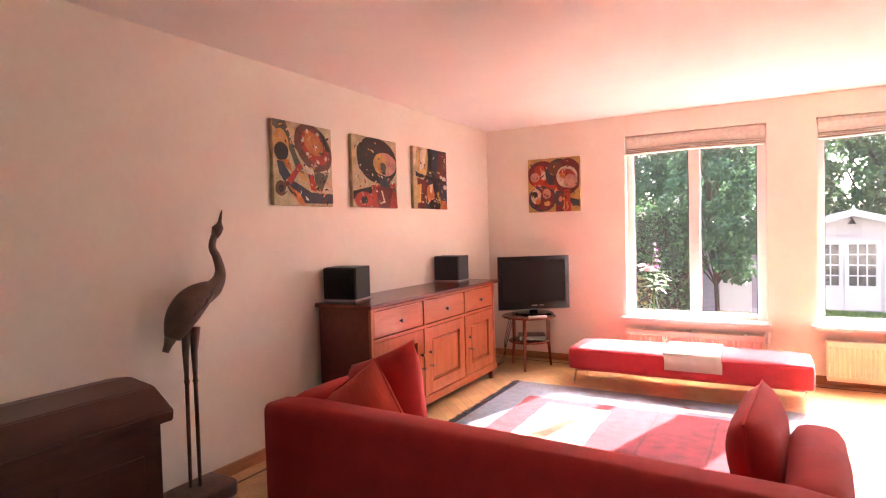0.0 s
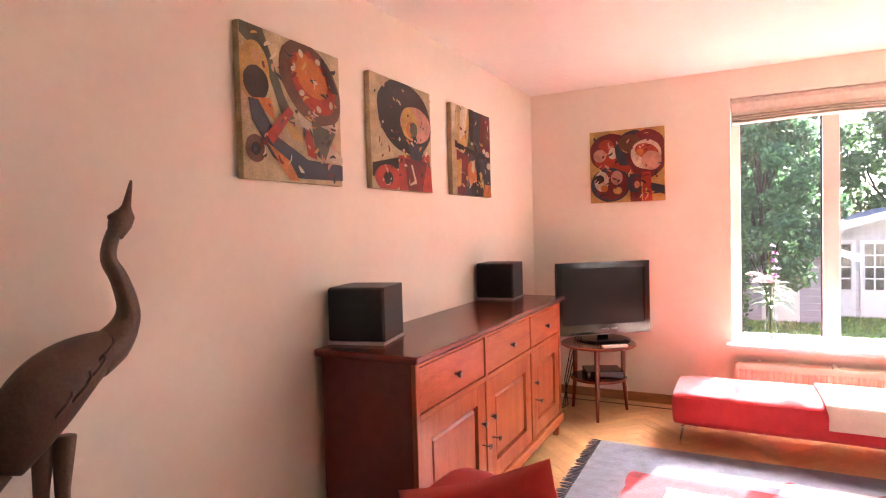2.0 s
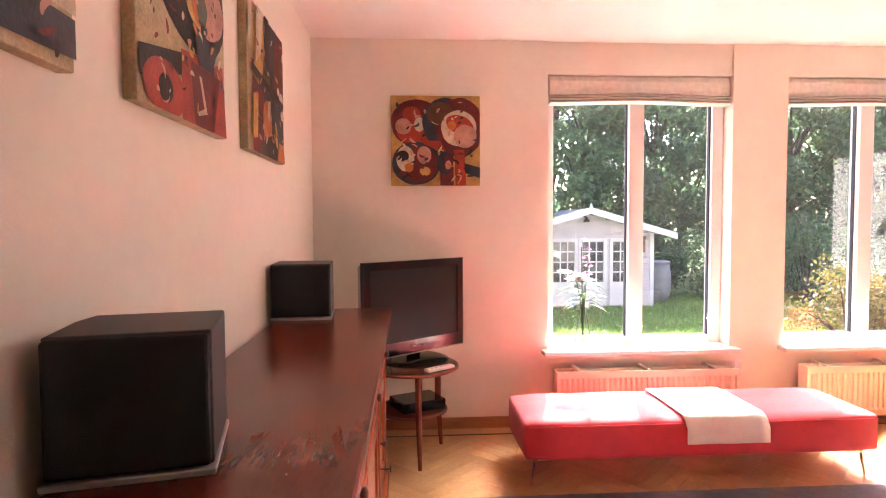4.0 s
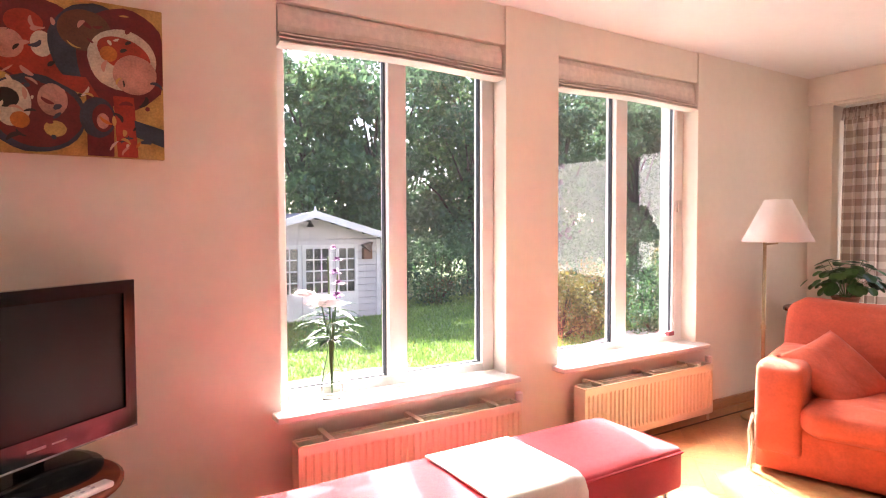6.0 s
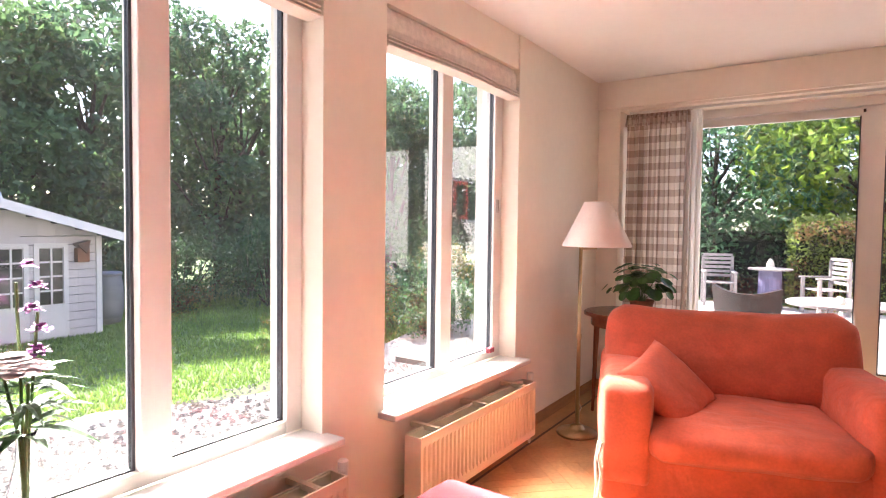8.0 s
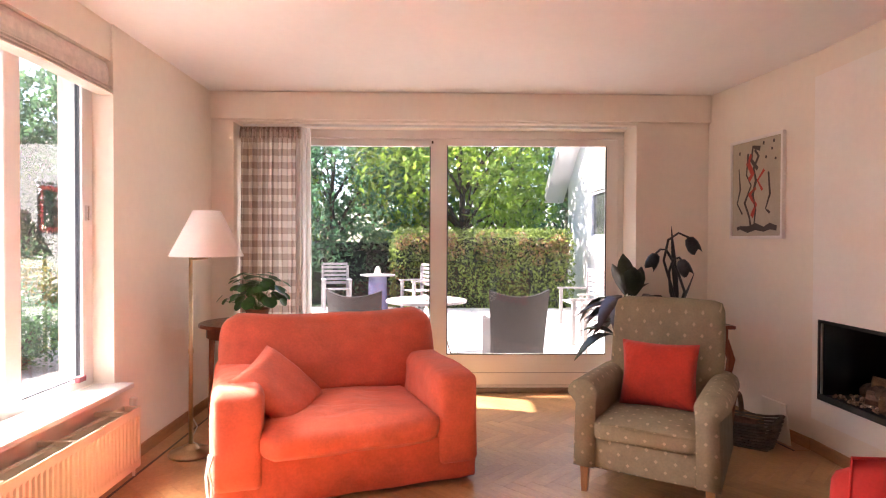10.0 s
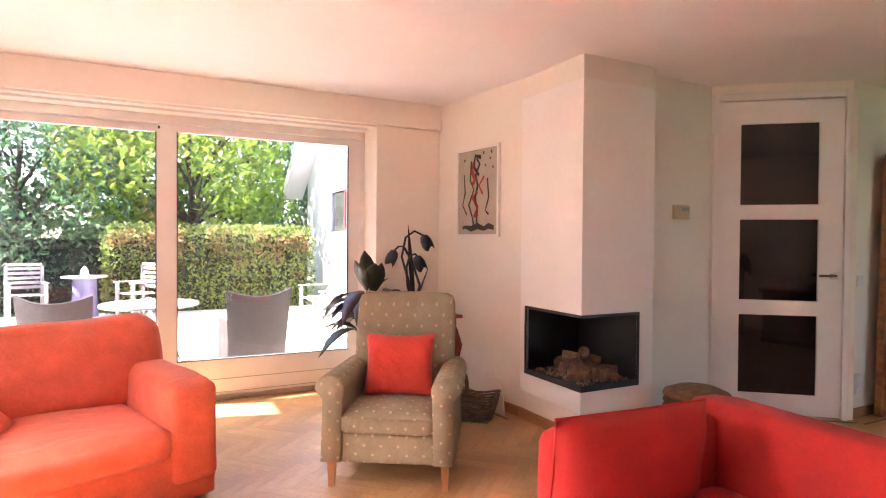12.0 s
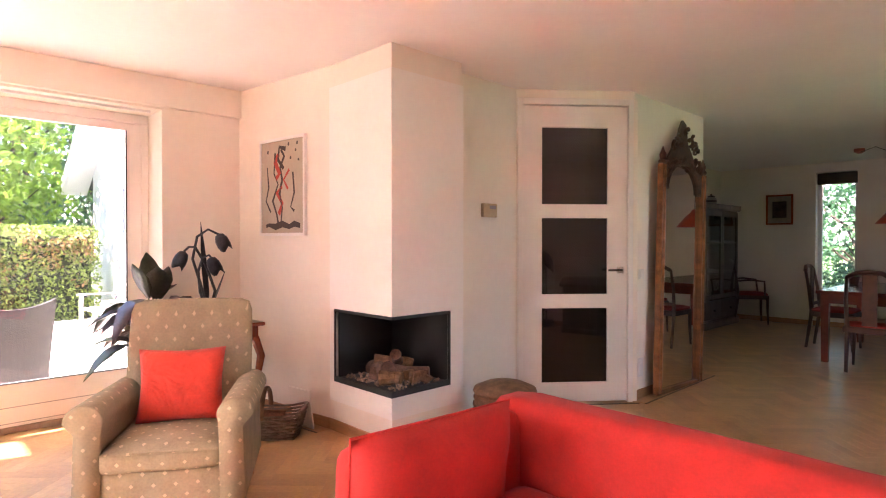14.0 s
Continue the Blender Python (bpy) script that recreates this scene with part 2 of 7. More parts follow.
# ---- more materials ----
CHERRY = mat("cherry_wood", (0.35, 0.088, 0.028), 0.25, grain=(0.25, 0.055, 0.018), scale=3.5, stretch=(6, 1, 6), bump=0.06, bscale=50)
CHERRY_UP = mat("cherry_wood_upright", (0.35, 0.088, 0.030), 0.25, grain=(0.25, 0.055, 0.02), scale=3.5, stretch=(6, 6, 1), bump=0.06, bscale=50)
CHERRY_TOP = mat("cherry_top_polished", (0.155, 0.034, 0.016), 0.2, grain=(0.115, 0.023, 0.011), scale=3.5, stretch=(6, 1, 6), bump=0.04, bscale=50)
DARK_WOOD = mat("dark_stained_wood", (0.085, 0.03, 0.018), 0.35, grain=(0.045, 0.016, 0.01), scale=4, stretch=(5, 1, 5), bump=0.08, bscale=60)
CARVED = mat("carved_bronze_wood", (0.13, 0.075, 0.045), 0.45, grain=(0.055, 0.03, 0.02), scale=14, bump=0.8, bscale=45)
BRONZE = mat("dark_bronze", (0.05, 0.033, 0.025), 0.4, vary=0.25, scale=10, bump=0.3, bscale=40)
BRASS = mat("aged_brass", (0.55, 0.42, 0.24), 0.28, metal=1.0, vary=0.1, scale=12)
CHROME = mat("chrome", (0.8, 0.8, 0.8), 0.12, metal=1.0, vary=0.02)
BLACK = mat("black_cloth", (0.012, 0.012, 0.014), 0.8, vary=0.2, scale=30, bump=0.4, bscale=500)
GLOSS_BLACK = mat("black_gloss", (0.008, 0.008, 0.009), 0.12, vary=0.05)
SCREEN = mat("screen", (0.010, 0.008, 0.008), 0.3, vary=0.05, scale=1, spec=0.18)
GREY_PLASTIC = mat("grey_plastic", (0.35, 0.34, 0.34), 0.35, vary=0.04)
WHITE_PLASTIC = mat("white_plastic", (0.75, 0.73, 0.68), 0.4, vary=0.03)
ENAMEL = mat("cream_enamel", (0.80, 0.72, 0.55), 0.32, vary=0.02, scale=6)
LINEN = mat("white_linen", (0.78, 0.72, 0.62), 0.95, vary=0.05, scale=10, bump=0.35, bscale=350)
BLIND = mat("blind_cotton", (0.78, 0.69, 0.60), 0.95, vary=0.05, scale=14, bump=0.3, bscale=260)
BLIND_STRIPE = mat("blind_print", (0.76, 0.67, 0.59), 0.95, vary=0.1, scale=30, bump=0.3, bscale=260)
RED2 = mat("red_bench_wool", (0.52, 0.035, 0.045), 0.9, vary=0.08, scale=12, bump=0.4, bscale=420, sheen=0.15)
ORANGE = mat("red_cushion_cotton", (0.62, 0.05, 0.025), 0.9, vary=0.1, scale=9, bump=0.35, bscale=300, sheen=0.1)
crease(ORANGE, 8.0, 0.6, 0.03)
PINK_CUSHION = mat("ribbed_coral_cushion", (0.66, 0.085, 0.05), 0.9, vary=0.12, scale=9, stretch=(8, 8, 1), bump=0.5, bscale=90)
LEAF = mat("leaf_green", (0.055, 0.16, 0.03), 0.45, vary=0.3, scale=20)
STEM = mat("stem_green", (0.10, 0.17, 0.05), 0.6, vary=0.2, scale=20)
PETAL_WHITE = mat("pale_pink_petal", (0.82, 0.68, 0.68), 0.7, vary=0.08, scale=30)
PETAL_PURPLE = mat("purple_petal", (0.30, 0.05, 0.28), 0.6, vary=0.25, scale=30)
CLEAR = glass("clear_glass", (0.97, 1.0, 0.98), ior=1.12)


# ---- windows of the north wall ----
def window(name, x0, x1, m0, m1, label):
    y0, y1, z0, z1 = 7.33, 7.41, 0.50, 2.236
    jl, jr = x0 + 0.002, x1 - 0.002
    win = thing(name, pose(0, 0, 0), label, "window", kind="structure")
    part("frame_jamb", rbox(jl, jl + 0.06, y0, y1, z0, z1, 0.006), FRAME, win)
    part("frame_jamb", rbox(jr - 0.075, jr, y0, y1, z0, z1, 0.006), FRAME, win)
    part("mullion", rbox(m0, m1, y0 - 0.012, y1, z0 + 0.05, z1 - 0.06, 0.006), FRAME, win)
    part("bottom_rail", rbox(jl + 0.06, jr - 0.075, y0, y1, z0, z0 + 0.05, 0.006), FRAME, win)
    part("top_rail", rbox(jl + 0.06, jr - 0.075, y0, y1, z1 - 0.06, z1, 0.006), FRAME, win)
    for a, b in ((jl + 0.06, m0), (m1, jr - 0.075)):
        part("gasket", boxes((a, a + 0.006, 7.355, 7.375, z0 + 0.05, z1 - 0.06), (b - 0.009, b, 7.352, 7.378, z0 + 0.05, z1 - 0.06),
                             (a + 0.006, b - 0.009, 7.355, 7.375, z0 + 0.05, z0 + 0.056)), RUBBER, win)
        p = part("pane", boxes((a + 0.006, b - 0.009, 7.362, 7.368, z0 + 0.056, z1 - 0.06)), PANE, win)
        p.visible_shadow = False
    return win


win = window("window_1", *W1, -0.80, -0.70, "white timber window with two tall panes")
win = window("window_2", *W2, 0.775, 0.875, "white timber window with an opening casement")
part("casement_stile", rbox(1.325, 1.348, 7.315, 7.33, 0.55, 2.18, 0.004), FRAME, win)
h = part("handle", rbox(1.352, 1.366, 7.30, 7.328, 1.38, 1.46, 0.004), CHROME, win, "small chrome window catch")
part("stop", rbox(1.27, 1.33, 7.30, 7.328, 0.545, 0.575, 0.004), mat("red_tab", (0.3, 0.05, 0.06), 0.5), win)
for name, (x0, x1) in (("sill_1", W1), ("sill_2", W2)):
    structure(name, rbox(x0 - 0.04, x1 + 0.03, 7.125, 7.33, 0.472, 0.50, 0.006), SILL, "pale stone window sill below the window", "sill")


def roman_blind(x0, x1, label):
    """A pulled-up folded blind: a printed upper band over a stack of folds."""
    t = thing("roman_blind", pose((x0 + x1) / 2, 7.27, 0), label, "blind", "roman blinds")
    w = (x1 - x0) / 2 - 0.012
    prof = [(0.02, 2.236), (-0.012, 2.236), (-0.03, 2.2), (-0.033, 2.15), (-0.028, 2.125), (0.02, 2.12)]
    rows = [(prof, "upper_band", BLIND_STRIPE)]
    for k in range(3):
        z = 2.118 - 0.018 * k
        rows.append(([(0.02, z), (-0.02, z), (-0.047 - 0.004 * k, z - 0.004), (-0.049 - 0.004 * k, z - 0.011), (-0.02, z - 0.0165), (0.02, z - 0.0165)], "fold", BLIND))
    for p, name, m in rows:
        b = bmesh.new()
        n = 14
        rings = []
        for i in range(n + 1):
            x = -w + 2 * w * i / n
            wob = 0.004 * noise.noise(Vector((x * 5, x0 * 9, 0)))
            sag = 0.006 * math.cos(math.pi * i / n * 2)
            rings.append([b.verts.new((x, y + wob, z - (0.004 + sag if z < 2.2 else 0))) for y, z in p])
        for r0, r1 in zip(rings, rings[1:]):
            for j in range(len(p)):
                b.faces.new((r0[j], r0[(j + 1) % len(p)], r1[(j + 1) % len(p)], r1[j]))
        b.faces.new(rings[0])
        b.faces.new(rings[-1][::-1])
        bmesh.ops.recalc_face_normals(b, faces=b.faces[:])
        part(name, b, m, t)
    part("head_rail", boxes((-w, w, 0.021, 0.045, 2.2, 2.238)), WHITE_PLASTIC, t)
    return t


roman_blind(*W1, "beige printed cotton roman blind, pulled up")
roman_blind(*W2, "beige printed cotton roman blind, pulled up")


def radiator(x0, x1, valve_right=True):
    t = thing("radiator", pose(x0, 7.06, 0), "cream enamelled panel radiator below the window", "radiator", "radiators")
    L, z0, z1 = x1 - x0, 0.07, 0.385
    bm = bmesh.new()
    n = int(L / 0.0333)
    xs, ys = [], []
    for k in range(n):
        a = L * (k + 0.5) / n
        h = L / n
        xs += [a - h * 0.5, a - h * 0.3, a - h * 0.14, a + h * 0.14, a + h * 0.3]
        ys += [0, 0, 0.009, 0.009, 0]
    xs.append(L)
    ys.append(0)
    rows = [(z0, 1), (z0 + 0.035, 1), (z0 + 0.05, 0), (z1 - 0.05, 0), (z1 - 0.035, 1), (z1, 1)]
    grid = [[bm.verts.new((x, y * (1 - flat), z)) for x, y in zip(xs, ys)] for z, flat in rows]
    for g0, g1 in zip(grid, grid[1:]):
        for j in range(len(xs) - 1):
            bm.faces.new((g0[j], g0[j + 1], g1[j + 1], g1[j]))
    part("front_panel", bm, ENAMEL, t)
    part("back_panel", rbox(0, L, 0.08, 0.095, z0, z1, 0.004), ENAMEL, t)
    part("side_cover", rbox(-0.008, 0, 0, 0.09, z0, z1 + 0.004, 0.002), ENAMEL, t)
    part("side_cover", rbox(L, L + 0.008, 0, 0.09, z0, z1 + 0.004, 0.002), ENAMEL, t)
    part("top_rim", boxes((0, L, -0.002, 0.006, z1, z1 + 0.006), (0, L, 0.084, 0.092, z1, z1 + 0.006)), ENAMEL, t)
    for k in range(3):
        x = L * (0.12 + 0.38 * k)
        part("bracket", boxes((x - 0.012, x + 0.012, 0.006, 0.16, z1 - 0.01, z1 + 0.012)), ENAMEL, t)
    vx = L + 0.03
    v = bmesh.new()
    tube(v, [(vx, 0.05, 0.0), (vx, 0.05, 0.32)], 0.008)
    tube(v, [(vx, 0.05, 0.32), (L, 0.05, 0.32)], 0.01)
    part("pipe", v, ENAMEL, t)
    part("thermostat_knob", lathe(bmesh.new(), [(0.012, 0.33), (0.016, 0.335), (0.017, 0.385), (0.02, 0.39), (0.02, 0.425), (0.014, 0.43)], 16, vx, 0.05), WHITE_PLASTIC, t, "white ribbed thermostat knob")
    return t


radiator(-1.33, -0.19)
radiator(0.27, 1.40)


# ---- bench with its cloth ----
t = thing("bench", pose(-1.68, 6.345, 0) @ Matrix.Diagonal((0.995, 0.93, 1, 1)), "long low bench with red wool seat on chrome legs", "bench")
seat = part("seat", soft(0, 1.83, 0, 0.54, 0.135, 0.335, 0.035, 0.012, 14, 0.003), RED2, t, smooth=True)
seam = tube(bmesh.new(), [(0.02, -0.004, 0.31), (0.9, -0.008, 0.313), (1.81, -0.004, 0.31)], 0.005, 6)
part("piping", seam, RED2, seat)
for x in (0.07, 1.76):
    for y in (0.06, 0.48):
        s = -1 if x < 1 else 1
        part("leg", tube(bmesh.new(), [(x - s * 0.07, y, 0.128), (x, y, 0.128), (x + s * 0.015, y, 0.12), (x + s * 0.035, y, 0.0)], [0.011, 0.011, 0.012, 0.01], 8), CHROME, t)
t = thing("table_runner", pose(-0.7, 6.345, 0) @ Matrix.Diagonal((1, 0.93, 1, 1)), "folded white linen runner draped over the red bench", "cloth")
bm = bmesh.new()
prof = [(0.47, 0.352), (0.3, 0.354), (0.12, 0.353), (0.02, 0.349), (-0.014, 0.335), (-0.02, 0.29), (-0.023, 0.215)]
rows = []
for i in range(11):
    x = -0.2 + 0.42 * i / 10
    rows.append([bm.verts.new((x + 0.03 * (0.3 - y) + 0.012 * (z < 0.3), y + 0.003 * noise.noise(Vector((x * 8, z * 9, 3))), z + 0.003 * noise.noise(Vector((x * 6, y * 6, 1))))) for y, z in prof])
for r0, r1 in zip(rows, rows[1:]):
    for j in range(len(prof) - 1):
        bm.faces.new((r0[j], r1[j], r1[j + 1], r0[j + 1]))
ob = part("cloth", bm, LINEN, t, smooth=True)
md = ob.modifiers.new("thickness", "SOLIDIFY")
md.thickness, md.offset = 0.008, -1


# ---- rug ----
t = thing("rug", pose(-2.1, 4.15, 0), "thick woollen rug, red field with grey-blue border", "rug")
RUG_BLUE = mat("rug_greyblue", (0.11, 0.12, 0.165), 0.98, vary=0.22, scale=14, bump=1.0, bscale=130, sheen=0.2)
RUG_RED = mat("rug_red", (0.25, 0.02, 0.028), 0.98, vary=0.3, scale=12, bump=1.0, bscale=130)
RUG_DARK = mat("rug_darkred", (0.15, 0.014, 0.018), 0.98, vary=0.25, scale=12, bump=1.0, bscale=130)
RUG_PINK = mat("rug_pink", (0.55, 0.36, 0.32), 0.98, vary=0.2, scale=12, bump=1.0, bscale=130, sheen=0.2)
# pale colour for the red pile where strong sun whitens it
RUG_SUNLIT = mat("rug_sunlit_red", (0.62, 0.50, 0.34), 0.98, vary=0.2, scale=12, bump=1.0, bscale=130, sheen=0.2)


def pile(x0, x1, y0, y1, z, material, name, seed):
    bm = bmesh.new()
    nx, ny = max(2, int((x1 - x0) / 0.045)), max(2, int((y1 - y0) / 0.045))
    g = []
    for i in range(nx + 1):
        row = []
        for j in range(ny + 1):
            x, y = x0 + (x1 - x0) * i / nx, y0 + (y1 - y0) * j / ny
            e = 0.008
            x += e * noise.noise(Vector((x * 15, y * 15, seed)))
            y += e * noise.noise(Vector((x * 15, y * 15, seed + 7)))
            edge = i in (0, nx) or j in (0, ny)
            row.append(bm.verts.new((x, y, 0.001 if edge else z + 0.003 * noise.noise(Vector((x * 9, y * 9, seed + 3))))))
        g.append(row)
    for i in range(nx):
        for j in range(ny):
            bm.faces.new((g[i][j], g[i + 1][j], g[i + 1][j + 1], g[i][j + 1]))
    return part(name, bm, material, t, smooth=True)


pile(0, 2.25, 0, 2.14, 0.012, RUG_BLUE, "border", 1)
pile(0.22, 2.02, 0.2, 1.74, 0.016, RUG_RED, "field", 2)
pile(0.5, 2.02, 1.74, 1.9, 0.016, RUG_PINK, "pale_band", 3)
pile(1.22, 1.30, 0.3, 1.68, 0.02, RUG_DARK, "stripe", 4)
pile(1.62, 1.69, 0.3, 1.68, 0.02, RUG_DARK, "stripe", 5)
# sun patch put into the pile colour; the field itself is red
pile(0.42, 0.98, 0.5, 1.6, 0.02, RUG_SUNLIT, "painted_sun_patch", 6)
for k, (x, y, m) in enumerate(((0.62, 1.5, RUG_RED), (0.82, 1.42, RUG_DARK), (0.95, 1.83, RUG_RED), (1.35, 1.84, RUG_DARK), (0.55, 1.02, RUG_RED), (1.8, 1.84, RUG_RED))):
    pile(x, x + 0.13, y, y + 0.06, 0.023, m, "motif", 10 + k)
bm = bmesh.new()
for k in range(110):
    y = 0.01 + 2.12 * k / 110
    dx, dy = -0.05 - 0.02 * random.random(), 0.012 * (random.random() - 0.5)
    tube(bm, [(0.005, y, 0.006), (dx * 0.5, y + dy, 0.007), (dx, y + 2 * dy, 0.004)], [0.005, 0.004, 0.002], 4)
tagged(part("fringe", bm, RUG_BLUE, t), kind="stuff")


# ---- sideboard ----
t = thing("sideboard", pose(-2.80, 4.42, 0), "cherry wood sideboard with three drawers over three doors", "sideboard")
L, D, H = 1.88, 0.445, 0.912
part("top", rbox(0, D + 0.03, -0.035, L + 0.035, H - 0.028, H, 0.008), CHERRY_TOP, t, "polished dark red wooden top")
part("side_panel", rbox(0.01, D - 0.02, 0, 0.025, 0.09, H - 0.028, 0.003), CHERRY_TOP, t)
part("side_panel", rbox(0.01, D - 0.02, L - 0.025, L, 0.09, H - 0.028, 0.003), CHERRY_TOP, t)
part("back_panel", boxes((0, 0.01, 0.02, L - 0.02, 0.1, H - 0.03)), CHERRY_TOP, t)
part("bottom_board", boxes((0.01, D - 0.02, 0.025, L - 0.025, 0.10, 0.12)), CHERRY_TOP, t)
part("base_moulding", rbox(D - 0.03, D + 0.012, -0.012, L + 0.012, 0.085, 0.15, 0.012), CHERRY, t)
for y in (0.0, 0.645, 1.295, L - 0.03):
    part("stile", rbox(D - 0.022, D, y, y + 0.03, 0.15, H - 0.028, 0.004), CHERRY_UP, t)
part("rail", rbox(D - 0.022, D - 0.001, 0.03, L - 0.03, 0.655, 0.68, 0.003), CHERRY, t)
part("rail", rbox(D - 0.022, D - 0.001, 0.03, L - 0.03, H - 0.05, H - 0.028, 0.003), CHERRY, t)
for k, (y0, y1) in enumerate(((0.033, 0.642), (0.678, 1.292), (1.328, L - 0.033))):
    d = part("drawer", rbox(D - 0.03, D - 0.004, y0, y1, 0.683, H - 0.053, 0.006), CHERRY, t)
    yc = (y0 + y1) / 2
    kb = lathe(bmesh.new(), [(0.006, 0), (0.006, 0.012), (0.014, 0.018), (0.015, 0.026), (0.008, 0.03)], 12)
    bmesh.ops.transform(kb, matrix=pose(D - 0.006, yc, 0.765, 0, 90, 0), verts=kb.verts[:])
    part("knob", kb, DARK_WOOD, d, smooth=True)
    dr = part("door", boxes((D - 0.03, D - 0.006, y0, y0 + 0.085, 0.153, 0.652), (D - 0.03, D - 0.006, y1 - 0.085, y1, 0.153, 0.652),
                            (D - 0.03, D - 0.0065, y0 + 0.085, y1 - 0.085, 0.153, 0.238), (D - 0.03, D - 0.0065, y0 + 0.085, y1 - 0.085, 0.567, 0.652)), CHERRY_UP, t)
    pn = boxes((D - 0.032, D - 0.012, y0 + 0.1, y1 - 0.1, 0.25, 0.553))
    bmesh.ops.bevel(pn, geom=[e for e in pn.edges if all(v.co.x > D - 0.02 for v in e.verts)], offset=0.012, segments=1, affect="EDGES")
    part("panel", pn, CHERRY_UP, dr)
    part("panel_backing", boxes((D - 0.036, D - 0.03, y0 + 0.08, y1 - 0.08, 0.23, 0.57)), CHERRY_UP, dr)
    ky = y1 - 0.04 if k == 0 else y0 + 0.04
    kb = lathe(bmesh.new(), [(0.006, 0), (0.006, 0.012), (0.013, 0.018), (0.012, 0.027), (0.006, 0.03)], 12)
    bmesh.ops.transform(kb, matrix=pose(D - 0.008, ky, 0.47, 0, 90, 0), verts=kb.verts[:])
    part("knob", kb, DARK_WOOD, dr, smooth=True)
    ke = tube(bmesh.new(), [(D - 0.01, ky, 0.37), (D + 0.035, ky, 0.37)], 0.003, 6)
    tube(ke, [(D + 0.035 + 0.0, ky + 0.012 * math.cos(a), 0.37 + 0.012 * math.sin(a)) for a in [j * math.pi / 5 for j in range(11)]], 0.0025, 6)
    part("key", ke, BRONZE, dr)
for x in (0.03, D - 0.06):
    for y in (0.0, L - 0.05):
        lg = bmesh.new()
        tube(lg, [(x + 0.025, y + 0.025, 0.1), (x + 0.025, y + 0.025, 0.0)], [0.034, 0.022], 4)
        part("foot", lg, CHERRY_UP, t)


def loudspeaker(x, y, rz, label):
    t = thing("loudspeaker", pose(x, y, 0.912, 0, 0, rz), label, "loudspeaker", "loudspeakers on the sideboard")
    s = 0.121
    part("cabinet", rbox(-s, s, -s + 0.02, s, 0.012, 0.232, 0.004), mat("black_ash", (0.02, 0.019, 0.02), 0.45, vary=0.2, scale=20, stretch=(1, 1, 8)), t)
    part("grille", rbox(-s + 0.003, s - 0.003, -s, -s + 0.018, 0.016, 0.229, 0.006), BLACK, t)
    part("base_plate", rbox(-s - 0.004, s + 0.004, -s, s + 0.004, 0, 0.012, 0.003), GREY_PLASTIC, t)
    return t


loudspeaker(-2.705, 4.62, 12, "black cube loudspeaker on the sideboard's near end")
loudspeaker(-2.698, 6.12, 4, "black cube loudspeaker beside the television")

# ---- television on its round table ----
t = thing("side_table", pose(-2.23, 6.83, 0), "small two-tier mahogany side table with three legs", "side table")
MAHOG = mat("mahogany", (0.24, 0.06, 0.025), 0.22, grain=(0.14, 0.03, 0.014), scale=5, stretch=(1, 4, 1), bump=0.04, bscale=60)
for z, r, nm in ((0.50, 0.265, "tabletop"), (0.255, 0.2, "shelf")):
    bm = bmesh.new()
    lathe(bm, [(r - 0.012, z), (r, z + 0.006), (r, z + 0.014), (r - 0.01, z + 0.02)], 40)
    part(nm, bm, MAHOG, t)
for k, a in enumerate((-80, 40, 160)):
    c, s = math.cos(radians(a)), math.sin(radians(a))
    part("leg", tube(bmesh.new(), [(0.20 * c, 0.20 * s, 0.498), (0.2 * c, 0.2 * s, 0.26), (0.225 * c, 0.225 * s, 0)], [0.019, 0.017, 0.01], 8), MAHOG, t)
t = thing("television", pose(-2.215, 6.935, 0.52, 0, 0, 38.7) @ Matrix.Diagonal((0.98, 1, 0.98, 1)), "flat black widescreen television on a pedestal", "television")
part("base", lathe(bmesh.new(), [(0.20, 0), (0.2, 0.008), (0.17, 0.016), (0.03, 0.022)], 32), GLOSS_BLACK, t)
part("neck", rbox(-0.04, 0.04, -0.015, 0.03, 0.02, 0.12, 0.01), GLOSS_BLACK, t)
body = part("housing", rbox(-0.36, 0.36, 0.0, 0.06, 0.075, 0.575, 0.018, 3), GREY_PLASTIC, t, "grey back shell")
part("bezel", boxes((-0.375, 0.375, -0.03, 0.0, 0.05, 0.125), (-0.375, 0.375, -0.03, 0.0, 0.545, 0.59), (-0.375, -0.33, -0.03, 0.0, 0.125, 0.545), (0.33, 0.375, -0.03, 0.0, 0.125, 0.545)), GLOSS_BLACK, t)
part("screen", boxes((-0.33, 0.33, -0.02, -0.004, 0.125, 0.545)), SCREEN, t)
part("brand_mark", boxes((-0.03, 0.03, -0.0315, -0.03, 0.083, 0.092), (0.05, 0.1, -0.0315, -0.03, 0.085, 0.09)), GREY_PLASTIC, t)
part("bezel_trim", boxes((-0.375, 0.375, -0.032, -0.02, 0.044, 0.05)), GREY_PLASTIC, t)
t = thing("remote_control", pose(-2.08, 6.68, 0.52, 0, 0, 35), "slim white remote control on the side table", "remote control")
part("case", rbox(-0.09, 0.09, -0.022, 0.022, 0, 0.018, 0.006), WHITE_PLASTIC, t)
part("buttons", boxes(*[(x - 0.005, x + 0.005, y - 0.004, y + 0.004, 0.018, 0.02) for x in (-0.06, -0.03, 0, 0.03) for y in (-0.01, 0.01)]), GREY_PLASTIC, t)
t = thing("set_top_box", pose(-2.2, 6.83, 0.275, 0, 0, 25), "flat black set-top box on the lower shelf", "media box")
part("case", rbox(-0.13, 0.13, -0.1, 0.1, 0.0, 0.055, 0.006), GLOSS_BLACK, t)
t = thing("cable", pose(-2.42, 6.72, 0), "thin black cables hanging behind the table", "cable")
